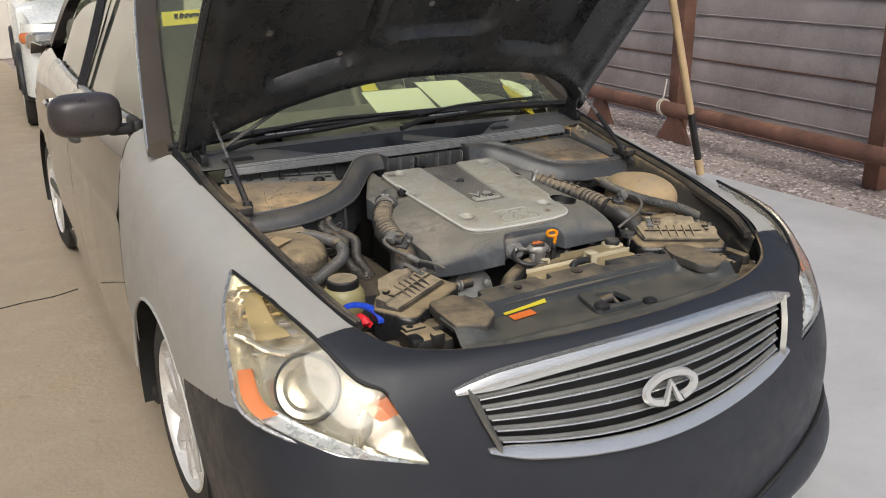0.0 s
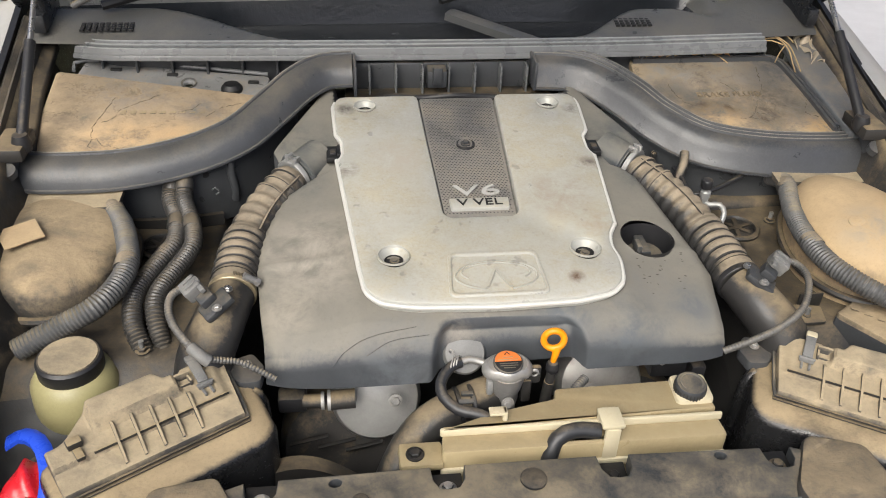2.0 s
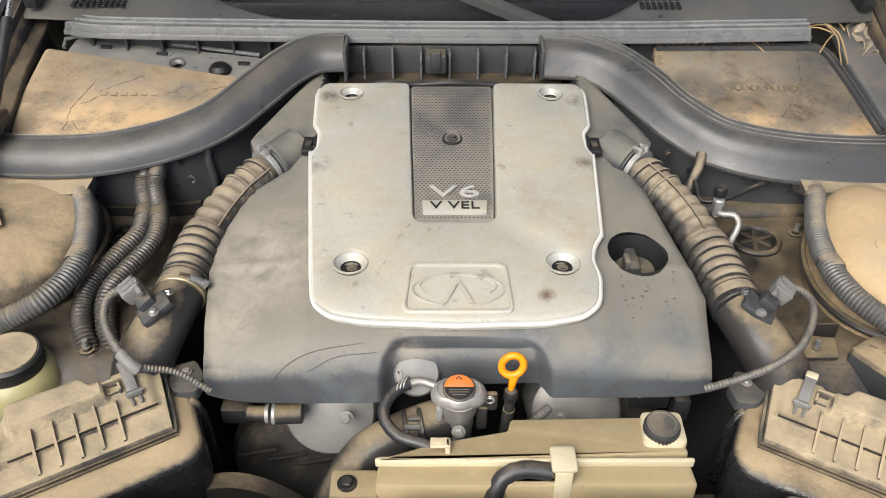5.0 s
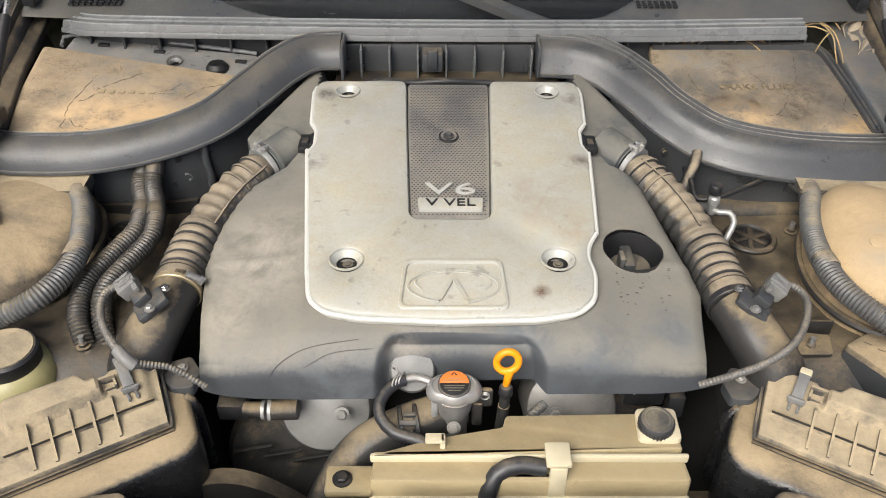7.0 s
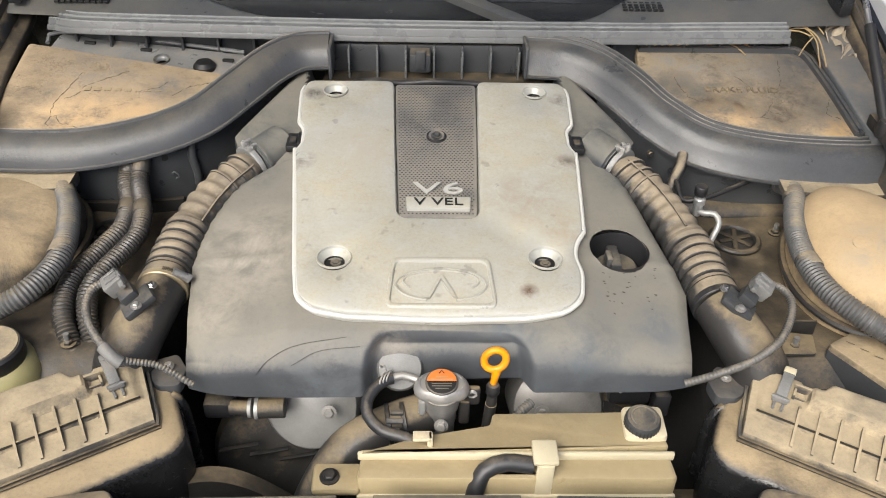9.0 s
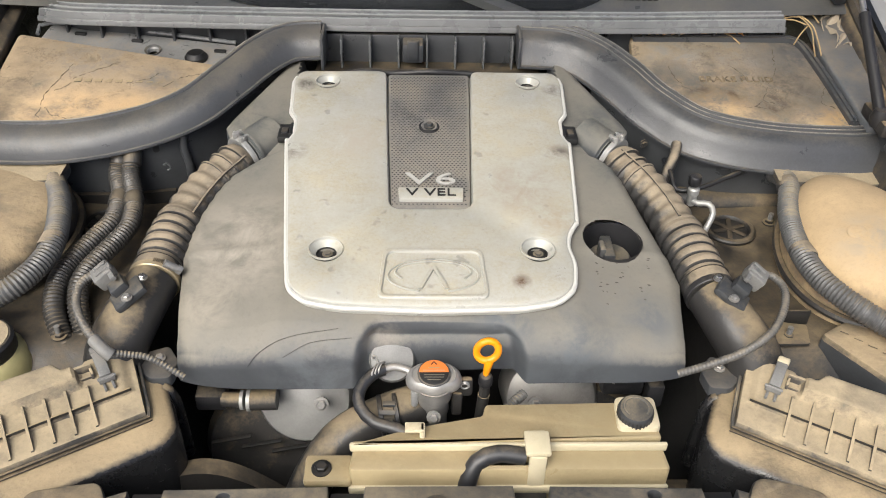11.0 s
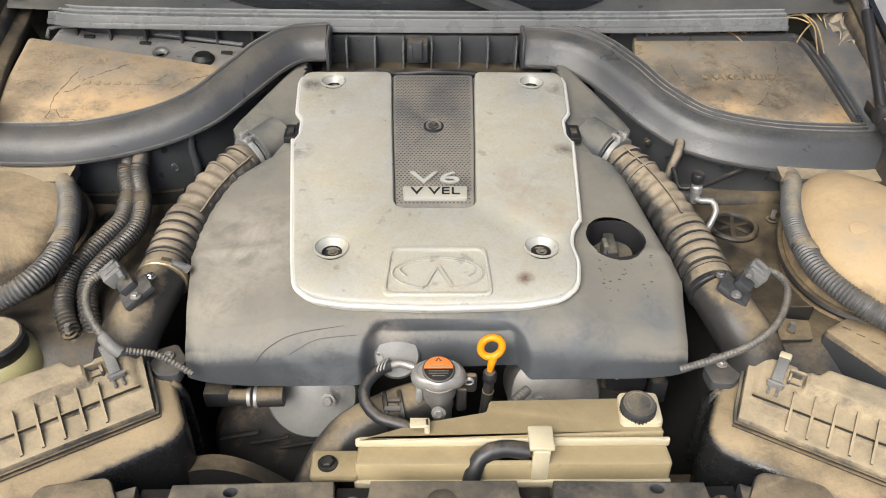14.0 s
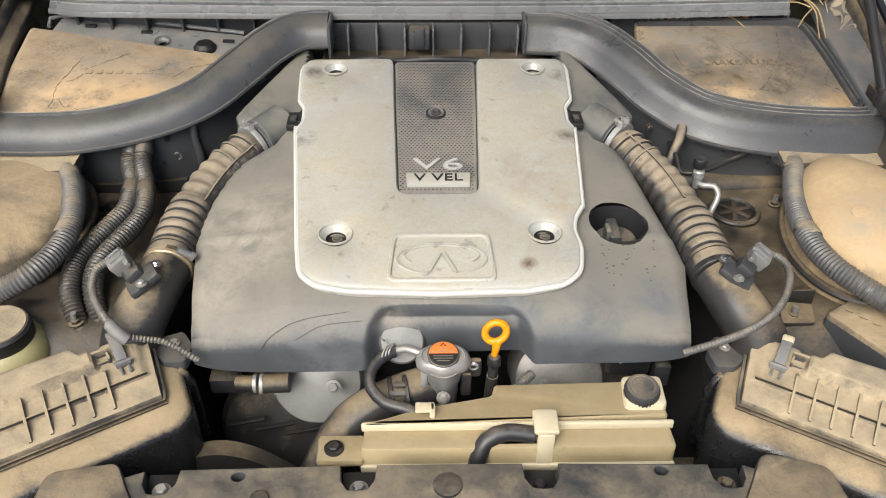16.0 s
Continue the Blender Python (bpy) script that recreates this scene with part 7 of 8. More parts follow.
for i in range(5):
    f = 0.145 + 0.165 * i
    grille_bar(f, 0.405 + 0.05 * f, [(0.003, 0.0025), (0.0, 0.003), (-0.004, -0.002), (-0.004, -0.005), (0.003, -0.004)], SLAT, "slat", "", 0.012)
    grille_bar(f - 0.032, 0.402 + 0.05 * f, [(0.004, 0.0018), (-0.0015, 0.0018), (-0.003, 0.0), (-0.0015, -0.002), (0.004, -0.002)], CHROME, "slat_edge", "bright slat edge", 0.0045)
for s in (-1, 1):
    a, b = 0.416, 0.462
    part("side_bar", sweep([(GX + s * x, nose_y(s * x, z) - 0.006, z) for x, z in ((a, 0.605), (0.442, 0.668), (b, 0.728))], [(-0.007, -0.008), (-0.007, 0.008), (0.007, 0.008), (0.007, -0.008)]), SLAT, grille)
em = Matrix.Translation((0.014, nose_y(0, 0.651) - 0.012, 0.651)) @ Euler((radians(76), 0, 0)).to_matrix().to_4x4()
part("emblem_ring", oval_ring(0, 0, 0.070, 0.030, 0.0105, 0.009, em, 0.42), BADGE, grille, "oval chrome emblem")
part("emblem_peak", chevron(em @ Matrix.Translation((0, -0.009, 0)), 0.030, 0.027, 0.008, 0.0085), BADGE, grille)
# headlamps
def lamp_edge(pts, t):
    path = [Vector(p) for p in pts]
    n = len(path) - 1
    i = min(n - 1, int(t * n))
    s = t * n - i
    p1, p2 = path[i], path[i + 1]
    p0 = path[i - 1] if i else 2 * p1 - p2
    p3 = path[i + 2] if i + 2 <= n else 2 * p2 - p1
    return 0.5 * (2 * p1 + (p2 - p0) * s + (2 * p0 - 5 * p1 + 4 * p2 - p3) * s * s + (3 * p1 - p0 - 3 * p2 + p3) * s ** 3)


def lamp_face(u, v, out, deep=0.0):
    a, b = lamp_edge(LAMP_IN, u), lamp_edge(LAMP_OUT, u)
    p = a.lerp(b, v)
    return p + VIEW * (out * math.sin(math.pi * v) * min(1, 4 * u, 4 * (1 - u)) - deep * min(1, 6 * v, 6 * (1 - v), 6 * u, 6 * (1 - u)))


for s in (-1, 1):
    def side(bm, s=s):
        return bm if s > 0 else mirrored(bm)
    lamp = part("headlamp", side(grid(lambda u, v: lamp_face(u, v, 0.012, 0.07), 40, 24)), BUCKET, car, "yellowed headlamp with chrome reflectors and amber marker")
    lens = part("lens", side(grid(lambda u, v: lamp_face(u, v, 0.026), 40, 20, 0.003)), LENS, lamp, "clear plastic lens")
    lens.visible_shadow = False
    part("gasket", side(tube([lamp_edge(LAMP_IN, i / 14) for i in range(15)], 0.0042, 8)), INK, lamp)
    part("gasket", side(tube([lamp_edge(LAMP_OUT, i / 18) + VIEW * 0.002 for i in range(19)], 0.0045, 8)), DULLCHROME, lamp)
    c = Vector((0.722, 0.395, 0.735)) - VIEW * 0.02
    part("projector", side(lathe([(0.062, -0.05), (0.066, 0.0), (0.062, 0.008), (0.050, 0.004), (0.045, -0.01)], c, 32, VIEW)), BUCKET, lamp)
    part("projector_lens", side(lathe([(0.044, -0.012), (0.042, 0.006), (0.034, 0.02), (0.02, 0.029), (0.0, 0.032)], c, 32, VIEW)), LENS, lamp, "round glass projector lens")
    c2 = Vector((0.665, 0.325, 0.675)) - VIEW * 0.025
    part("reflector_bowl", side(lathe([(0.05, 0.012), (0.047, 0.012), (0.036, -0.012), (0.012, -0.03), (0.0, -0.03)], c2, 32, VIEW)), BUCKET, lamp)
    for k in range(7):
        f = 0.10 + 0.045 * k
        part("reflector_step", side(tube([lamp_face(f, 0.12 + 0.09 * j, 0.012, 0.058) for j in range(9)], 0.004, 6)), GOLD if k < 4 else BUCKET, lamp)
    part("corner_lens", side(grid(lambda u, v: lamp_face(0.685 + 0.075 * u, 0.05 + 0.24 * v, 0.014, 0.030) + Vector((0, 0, 0.003 * math.sin(9 * u) * math.sin(7 * v))), 12, 8, 0.004)), AMBER, lamp, "amber corner lens")
    part("lower_reflector", side(grid(lambda u, v: lamp_face(0.60 + 0.34 * u, 0.80 + 0.15 * v, 0.012, 0.026), 16, 6, 0.004)), PALEBUCKET, lamp, "pale lower reflector strip")
    part("chamber_wall", side(tube([lamp_face(0.335 + 0.05 * math.sin(0.5 * j), 0.08 + 0.105 * j, 0.012, 0.040) for j in range(9)], 0.007, 8)), BUCKET, lamp)
    part("chamber_wall", side(tube([lamp_face(0.66 + 0.02 * j, 0.06 + 0.11 * j, 0.012, 0.038) for j in range(8)], 0.006, 8)), BUCKET, lamp)
    for rr in (0.031, 0.042):
        part("bowl_ring", side(lathe([(rr - 0.0015, 0.0), (rr, 0.003), (rr + 0.0015, 0.0)], c2 + VIEW * (0.004 if rr > 0.04 else -0.010), 32, VIEW, True)), DULLCHROME, lamp)
    part("projector_ring", side(lathe([(0.0685, -0.004), (0.071, 0.0), (0.0685, 0.004), (0.066, 0.0)], c, 36, VIEW, True)), GREYBLACK, lamp, "dark ring round the projector")
    part("side_marker", side(grid(lambda u, v: lamp_face(0.42 + 0.2 * u, 0.80 + 0.14 * v, 0.02, 0.012), 12, 5, 0.004)), AMBER, lamp, "amber side marker")
    part("upper_reflector", side(grid(lambda u, v: lamp_face(0.12 + 0.22 * u, 0.3 + 0.4 * v, 0.012, 0.035) + Vector((0, 0, 0.008 * math.sin(8 * u))), 14, 8, 0.004)), GOLD, lamp, "yellowed upper reflector")
    part("fog_recess", side(grid(lambda u, v: Vector((0.60 + 0.11 * u, 0.275 + 0.10 * u ** 2 + 0.05 * math.sin(math.pi * v) * math.sin(math.pi * u) - 0.012, 0.30 + 0.09 * v)), 12, 8, 0.006)), INK, car, "dark fog lamp recess")

# ---- open bonnet ----
HD = Vector((0, -0.65, 0.76)).normalized()
HN = Vector((0, -0.76, -0.65)).normalized()


def hood_point(u, v, lift=0.0):
    x = -1 + 2 * u
    half = 0.685 + 0.03 * v - 0.05 * v ** 2.2 - (0.03 * v if x < 0 else 0.0)
    start = 0.2 * (1 - x * x if x < 0 else 1 - x ** 5)
    end = 1.10 + 0.13 * (1 - abs(x) ** 2.4)
    run = start + (end - start) * v
    crown = -0.035 * (1 - x * x)
    p = Vector((x * half, 1.335, 1.055)) + HD * run + HN * (crown + lift)
    return p


def hood_inner(u, v):
    x = -1 + 2 * u
    lift = 0.012
    for cx, cv, a, b in ((-0.52, 0.24, 0.20, 0.15), (0.52, 0.24, 0.20, 0.15), (0.0, 0.30, 0.26, 0.14), (-0.5, 0.66, 0.24, 0.16), (0.5, 0.66, 0.24, 0.16), (0.0, 0.72, 0.2, 0.15)):
        q = ((x - cx) / a) ** 6 + ((v - cv) / b) ** 6
        lift -= 0.030 * max(0.0, min(1.0, (1.25 - q) * 2))
    lift += 0.012 * math.exp(-((v - 0.03) / 0.03) ** 2) + 0.008 * math.exp(-((abs(x) - 0.93) / 0.03) ** 2)
    return hood_point(u, v, lift + 0.024)


hood = part("bonnet", grid(lambda u, v: hood_point(u, v, 0.0), 40, 30, 0.004), BUMPER, car, "open bonnet seen from below")
part("inner_frame", grid(hood_inner, 110, 80), HOODMAT, hood, "black pressed inner frame", 50)
for u in (0.0, 1.0):
    part("edge_flange", tube([hood_point(u, i / 10, 0.016) for i in range(11)], 0.013, 8), HOODMAT, hood)
part("edge_flange", tube([hood_point(i / 16, 0.0, 0.018) for i in range(17)], 0.013, 8), HOODMAT, hood)
part("edge_flange", tube([hood_point(i / 16, 1.0, 0.018) for i in range(17)], 0.013, 8), HOODMAT, hood)
rnd2 = random.Random(9)
for i in range(12):
    u, v = 0.12 + 0.76 * rnd2.random(), 0.06 + 0.5 * rnd2.random()
    p = hood_inner(u, v)
    part("frame_hole", lathe([(0.009, 0.0), (0.009, 0.003), (0.006, 0.003)], p, 12, HN), INK if i % 2 else BRIGHT, hood)
for s in (-1, 1):
    part("hinge", join(box(s * 0.64, 1.27, 1.10, 0.012, 0.05, 0.17, 0.004, Matrix.Rotation(0.35, 4, "X")), box(s * 0.645, 1.30, 1.02, 0.02, 0.10, 0.03, 0.004), box(s * 0.622, 1.235, 1.165, 0.035, 0.05, 0.05, 0.008)), HOODMAT, car, "black bonnet hinge")
    st = part("gas_strut", rod((s * 0.618, 0.998, 0.955), (s * 0.618, 1.12, 1.045), 0.0078), BLACK, car, "bonnet gas strut")
    part("strut_rod", rod((s * 0.618, 1.115, 1.041), (s * 0.618, 1.245, 1.135), 0.0042), BRIGHT, st, "bare steel rod")
    part("strut_ball", lathe([(0.012, -0.012), (0.014, 0.0), (0.01, 0.012)], (s * 0.618, 0.992, 0.95), 14), BLACK, st)
    part("strut_bracket", box(s * 0.632, 1.0, 0.942, 0.04, 0.07, 0.02, 0.004), BAY, st)
part("washer_pipe", tube([(-0.588, 1.25, 1.05), (-0.45, 1.266, 1.12), (-0.318, 1.28, 1.187), (-0.29, 1.27, 1.2)], 0.0055, 10), CONDUIT, car, "thin washer pipe running up to the bonnet")

# ---- windscreen, pillars, roof, cabin ----
def screen(u, v, d=0.0):
    x = -1 + 2 * u
    bow = 1 - x * x
    half = 0.712 - 0.145 * v
    y = 1.385 + 0.05 * bow + 0.64 * v + 0.02 * math.sin(math.pi * v)
    z = 1.035 + 0.385 * v + 0.03 * math.sin(math.pi * v) + 0.012 * bow
    return Vector((x * half, y - 0.4 * d, z + 0.9 * d))


wind = part("windscreen", grid(screen, 30, 20, 0.005), SCREEN, car, "tinted windscreen with papers behind it")
wind.visible_shadow = False
part("screen_seal", tube([screen(i / 20, 0.0, 0.004) for i in range(21)], 0.012, 8), INK, wind)


def dash(u, v):
    x = -0.62 + 1.24 * u
    return Vector((x, 1.44 + 0.42 * v + 0.03 * (1 - (x / 0.62) ** 2), 1.018 + 0.02 * v - 0.22 * max(0, v - 0.75) + 0.03 * math.exp(-((x - 0.32) / 0.14) ** 2) * math.sin(math.pi * v)))


part("dashboard", grid(dash, 40, 16), CABIN, car, "dark dashboard")
for s in (-1, 1):
    pill = [screen((s + 1) / 2, v) + Vector((s * 0.014, -0.004, 0.004)) for v in (0.0, 0.2, 0.4, 0.6, 0.8, 1.0)]
    part("a_pillar", sweep(pill, [(-0.04, -0.02), (-0.034, 0.014), (0.0, 0.024), (0.028, 0.014), (0.036, -0.015), (0.0, -0.028)]), PILLAR, car, "dusty brown windscreen pillar")
    part("pillar_trim", tube([p + Vector((s * 0.034, 0.012, -0.004)) for p in pill], 0.007, 8), CHROME, car, "bright pillar trim")
    roofrail = [(s * 0.565, 2.03, 1.42), (s * 0.57, 2.6, 1.445), (s * 0.56, 3.2, 1.425), (s * 0.55, 3.78, 1.365), (s * 0.60, 4.3, 1.10)]
    part("roof_rail", sweep(roofrail, [(-0.03, -0.02), (-0.03, 0.015), (0.0, 0.022), (0.03, 0.012), (0.03, -0.02)]), DOOR, car)


def roof(u, v):
    x = -1 + 2 * u
    y = 2.02 + 1.80 * v
    return Vector((x * 0.57, y, linear([(2.02, 1.415), (2.5, 1.45), (3.2, 1.435), (3.84, 1.37)], y) + 0.03 * (1 - x * x)))


part("roof", grid(roof, 20, 20, 0.006), DOOR, car, "grey-brown metallic roof")
rear = part("rear_window", grid(lambda u, v: Vector(((-1 + 2 * u) * (0.55 + 0.05 * v), 3.8 + 0.5 * v, 1.375 - 0.27 * v)), 8, 8, 0.005), SCREEN, car, "rear window")
rear.visible_shadow = False
part("boot_lid", grid(lambda u, v: Vector(((-1 + 2 * u) * 0.68, 4.28 + 0.62 * v, 1.10 - 0.02 * v - 0.5 * max(0, v - 0.85) + 0.02 * math.sin(math.pi * u))), 16, 16, 0.006), DOOR, car, "boot lid")
part("tail", box(0, 4.86, 0.66, 1.2, 0.12, 0.72, 0.06), DOOR, car)
part("cabin_floor", box(0, 2.9, 0.35, 1.5, 2.6, 0.05, 0.01), CABIN, car)
for x in (-0.36, 0.36):
    seat = part("front_seat", join(box(x, 2.55, 0.75, 0.48, 0.5, 0.16, 0.05), box(x, 2.82, 1.02, 0.46, 0.14, 0.58, 0.05, Matrix.Rotation(-0.25, 4, "X")), box(x, 2.92, 1.33, 0.26, 0.09, 0.16, 0.035)), CABIN, car, "dark front seat")
    part("headrest_post", join(rod((x - 0.06, 2.9, 1.2), (x - 0.06, 2.92, 1.3), 0.007), rod((x + 0.06, 2.9, 1.2), (x + 0.06, 2.92, 1.3), 0.007)), BRIGHT, seat)
part("rear_bench", join(box(0, 3.45, 0.75, 1.2, 0.5, 0.2, 0.05), box(0, 3.75, 1.0, 1.2, 0.14, 0.55, 0.05, Matrix.Rotation(-0.3, 4, "X"))), CABIN, car)
part("steering_wheel", join(tube([(0.36 + 0.18 * math.cos(a), 2.05 + 0.08 * math.sin(a), 1.02 + 0.16 * math.sin(a)) for a in [2 * math.pi * i / 24 for i in range(25)]], 0.016, 10), rod((0.36, 2.05, 1.02), (0.36, 1.8, 0.95), 0.04)), CABIN, car)
part("rear_view_mirror", join(box(0.0, 2.06, 1.33, 0.22, 0.03, 0.06, 0.012), rod((0, 2.06, 1.35), (0, 2.1, 1.4), 0.008)), CABIN, car)

SIDE = [(1.62, 0.722, 1.062, 0.832), (2.2, 0.728, 1.055, 0.826), (2.9, 0.712, 1.045, 0.802), (3.6, 0.68, 1.06, 0.778), (4.2, 0.64, 1.09, 0.765), (4.92, 0.58, 1.07, 0.64)]


def side_panel(y, v):
    tx, tz, bx = (linear([(r[0], r[k]) for r in SIDE], y) for k in (1, 2, 3))
    t, c, b, l = Vector((tx, y, tz)), Vector((bx - 0.008, y, tz - 0.01)), Vector((bx, y, 0.62)), Vector((bx - 0.035, y, 0.19))
    if v < 0.62:
        s = v / 0.62
        p = (1 - s) ** 2 * t + 2 * s * (1 - s) * c + s * s * b
    else:
        s = (v - 0.62) / 0.38
        p = (1 - s) ** 2 * b + 2 * s * (1 - s) * (b + (b - c) * 0.3) + s * s * l
    return p + Vector((0.008 * math.exp(-((p.z - 0.80) / 0.02) ** 2), 0, 0))


REAR_Y = 4.05
for s in (-1, 1):
    def side(bm, s=s):
        return bm if s > 0 else mirrored(bm)
    for name, y0, y1, label in (("front_door", 1.628, 2.76, "grey-brown metallic front door"), ("rear_door", 2.768, 3.72, "grey-brown metallic rear door"), ("rear_quarter", 3.728, 4.92, "grey-brown metallic rear quarter panel")):
        d = part(name, side(grid(lambda u, v: side_panel(y0 + (y1 - y0) * u, v), 36, 36, 0.0, lambda p: math.hypot(p.y - REAR_Y, p.z - WHEEL_Z) > 0.36)), DOOR, car, label, 60)
        if "door" in name:
            hy = y1 - 0.16
            hx = side_panel(hy, 0.25)
            part("handle", side(tube([(hx.x + 0.004, hy - 0.09, 0.875), (hx.x + 0.034, hy - 0.06, 0.877), (hx.x + 0.034, hy + 0.05, 0.88), (hx.x + 0.004, hy + 0.08, 0.88)], 0.012, 10)), DOOR, d)
            part("belt_trim", side(sweep([(linear([(r[0], r[1]) for r in SIDE], y) + 0.004, y, linear([(r[0], r[2]) for r in SIDE], y) + 0.002) for y in (y0, (y0 + y1) / 2, y1)], [(-0.008, -0.008), (-0.008, 0.008), (0.008, 0.006), (0.008, -0.008)])), CHROME, d, "bright belt trim")

            def pane(u, v, y0=y0, y1=y1, front=name == "front_door"):
                y = y0 + 0.02 + (y1 - y0 - 0.04) * u
                bx, bz = linear([(r[0], r[1]) for r in SIDE], y), linear([(r[0], r[2]) for r in SIDE], y)
                tz = min(linear([(2.02, 1.40), (2.5, 1.425), (3.2, 1.41), (3.6, 1.345)], y), 1.045 + (y - 1.50) * 0.62)
                z = bz + max(0.004, tz - bz) * v
                return Vector((bx - 0.016 - (z - bz) * 0.42, y, z))
            g = part("side_window", side(grid(pane, 16, 8, 0.004)), SIDEGLASS, d, "tinted side window")
            g.visible_shadow = False
    part("b_pillar", side(sweep([(0.722, 2.764, 1.04), (0.65, 2.78, 1.22), (0.575, 2.80, 1.42)], [(-0.035, -0.012), (-0.035, 0.012), (0.035, 0.012), (0.035, -0.012)])), INK, car)
    part("arch_liner", side(grid(lambda u, v: Vector((0.45 + 0.31 * v, REAR_Y + 0.365 * math.cos(math.pi * (-0.1 + 1.2 * u)), WHEEL_Z + 0.365 * math.sin(math.pi * (-0.1 + 1.2 * u)))), 24, 2)), INK, car)
    part("sill", side(sweep([(0.79, 1.56, 0.215), (0.775, 2.5, 0.21), (0.725, 3.7, 0.215)], [(-0.03, -0.04), (-0.03, 0.03), (0.012, 0.03), (0.014, -0.02), (0.0, -0.04)], step=0.1)), DOOR, car)
    mc = Vector((0.875, 1.655, 1.108))
    mir = part("door_mirror", side(grid(lambda u, v: mc + Vector((0.102 * math.copysign(abs(math.cos(2 * math.pi * u)) ** 0.55, math.cos(2 * math.pi * u)) * math.sin(math.pi * v) ** 0.5, -0.075 * math.cos(math.pi * v) * (1 if v < 0.5 else 0.5), 0.064 * math.copysign(abs(math.sin(2 * math.pi * u)) ** 0.7, math.sin(2 * math.pi * u)) * math.sin(math.pi * v) ** 0.5)), 40, 20)), MIRRORCAP, car, "dark taupe door mirror")
    part("mirror_foot", side(join(box(0.775, 1.66, 1.055, 0.09, 0.06, 0.03, 0.012), box(0.735, 1.67, 1.06, 0.03, 0.12, 0.05, 0.01))), BLACK, mir)
    part("mirror_glass", side(box(0.877, 1.692, 1.108, 0.17, 0.004, 0.1, 0.001)), CHROME, mir, "mirror glass")


def wheel(x, y):
    sgn = 1 if x > 0 else -1
    w = part("wheel", lathe([(0.215, -0.105), (0.27, -0.112), (0.300, -0.10), (WHEEL_R, -0.07), (WHEEL_R + 0.001, 0.0), (WHEEL_R, 0.07), (0.300, 0.10), (0.27, 0.112), (0.218, 0.105), (0.215, 0.09), (0.212, 0.0)], (x - sgn * 0.11, y, WHEEL_Z), 56, (sgn, 0, 0)), TYRE, car, "road wheel with a worn tyre")
    part("rim", lathe([(0.218, 0.103), (0.222, 0.108), (0.214, 0.112), (0.205, 0.10), (0.195, 0.06), (0.19, 0.0)], (x - sgn * 0.11, y, WHEEL_Z), 56, (sgn, 0, 0), True), RIM, w, "silver alloy rim")
    part("brake_disc", lathe([(0.17, -0.01), (0.17, 0.01), (0.06, 0.015), (0.0, 0.015)], (x - sgn * 0.11, y, WHEEL_Z), 40, (sgn, 0, 0)), DEEP, w, "dark brake disc")
    for k in range(9):
        a = 2 * math.pi * k / 9 + 0.3
        bm = box(0, 0, 0, 0.022, 0.045, 0.17, 0.006)
        part("spoke", moved(bm, Matrix.Translation((x - sgn * 0.02, y, WHEEL_Z)) @ Matrix.Rotation(a, 4, "X") @ Matrix.Translation((0, 0, 0.115))), RIM, w)
    part("hub_cap", lathe([(0.055, 0.07), (0.05, 0.095), (0.03, 0.10), (0, 0.10)], (x - sgn * 0.11, y, WHEEL_Z), 24, (sgn, 0, 0)), RIM, w)
    for i in range(4):
        part("tread_rib", lathe([(WHEEL_R - 0.004, -0.012), (WHEEL_R + 0.004, -0.01), (WHEEL_R + 0.004, 0.01), (WHEEL_R - 0.004, 0.012)], (x - sgn * 0.11 + (i - 1.5) * 0.034, y, WHEEL_Z), 56, (1, 0, 0)), TYRE, w)


for s in (-1, 1):
    wheel(s * 0.80, WHEEL_Y)
    wheel(s * 0.748, REAR_Y)

# wipers
for x0, x1, yy in ((-0.56, -0.02, 1.345), (0.0, 0.52, 1.36)):
    w = part("wiper", tube([(x0, yy - 0.03, 1.028), (x0 + 0.1, yy + 0.005, 1.04), (x0 + 0.32, yy + 0.03, 1.045), (x1, yy + 0.06, 1.052)], 0.008, 8), INK, car, "black wiper arm")
    part("blade", tube([(x0 + 0.1, yy + 0.045, 1.05), ((x0 + x1) / 2 + 0.05, yy + 0.075, 1.062), (x1 + 0.1, yy + 0.08, 1.06)], 0.006, 8), INK, w)
    # A bright strip added to draw the highlight along the arm.
    part("arm_shine", box(x0 + 0.2, yy + 0.018, 1.05, 0.15, 0.012, 0.004, 0.001, Matrix.Rotation(0.07, 4, "Z")), BRIGHT, w)

# papers behind the screen

def on_screen(name, u0, u1, v0, v1, mat, label, skew=0.0, cat="paper"):
    return solo(name, grid(lambda u, v: screen(u0 + (u1 - u0) * u + skew * v, v0 + (v1 - v0) * v, -0.014), 8, 6, 0.001), mat, label, cat, group="papers in the windscreen")


on_screen("paper_sheet", 0.492, 0.648, 0.045, 0.168, PAPER, "white sheet of paper tucked behind the windscreen", -0.012)
on_screen("paper_sheet", 0.668, 0.79, 0.005, 0.20, PAPER, "larger white sheet of paper tucked behind the windscreen", -0.034)
on_screen("yellow_note", 0.487, 0.528, 0.172, 0.235, LEMON, "small yellow-green note behind the windscreen")
# An added shape that imitates a bright reflection in the screen.
bag = thing("reflection_patch", "white and yellow-green shape added behind the windscreen for a bright reflection", "bag")


def reflection_point(u, v, u0, u1, v0, v1, skew):
    a, r = 2 * math.pi * u, 0.5 * v
    lift = -0.012 - 0.03 * (1 - v * v) * (0.7 + 0.3 * math.sin(3 * a))
    k = 1 + 0.12 * math.sin(3 * a + 1) + 0.07 * math.sin(7 * a)
    x, y = 0.5 + r * k * math.cos(a), 0.5 + r * k * math.sin(a)
    return screen(u0 + (u1 - u0) * x + skew * y, v0 + (v1 - v0) * y, lift)


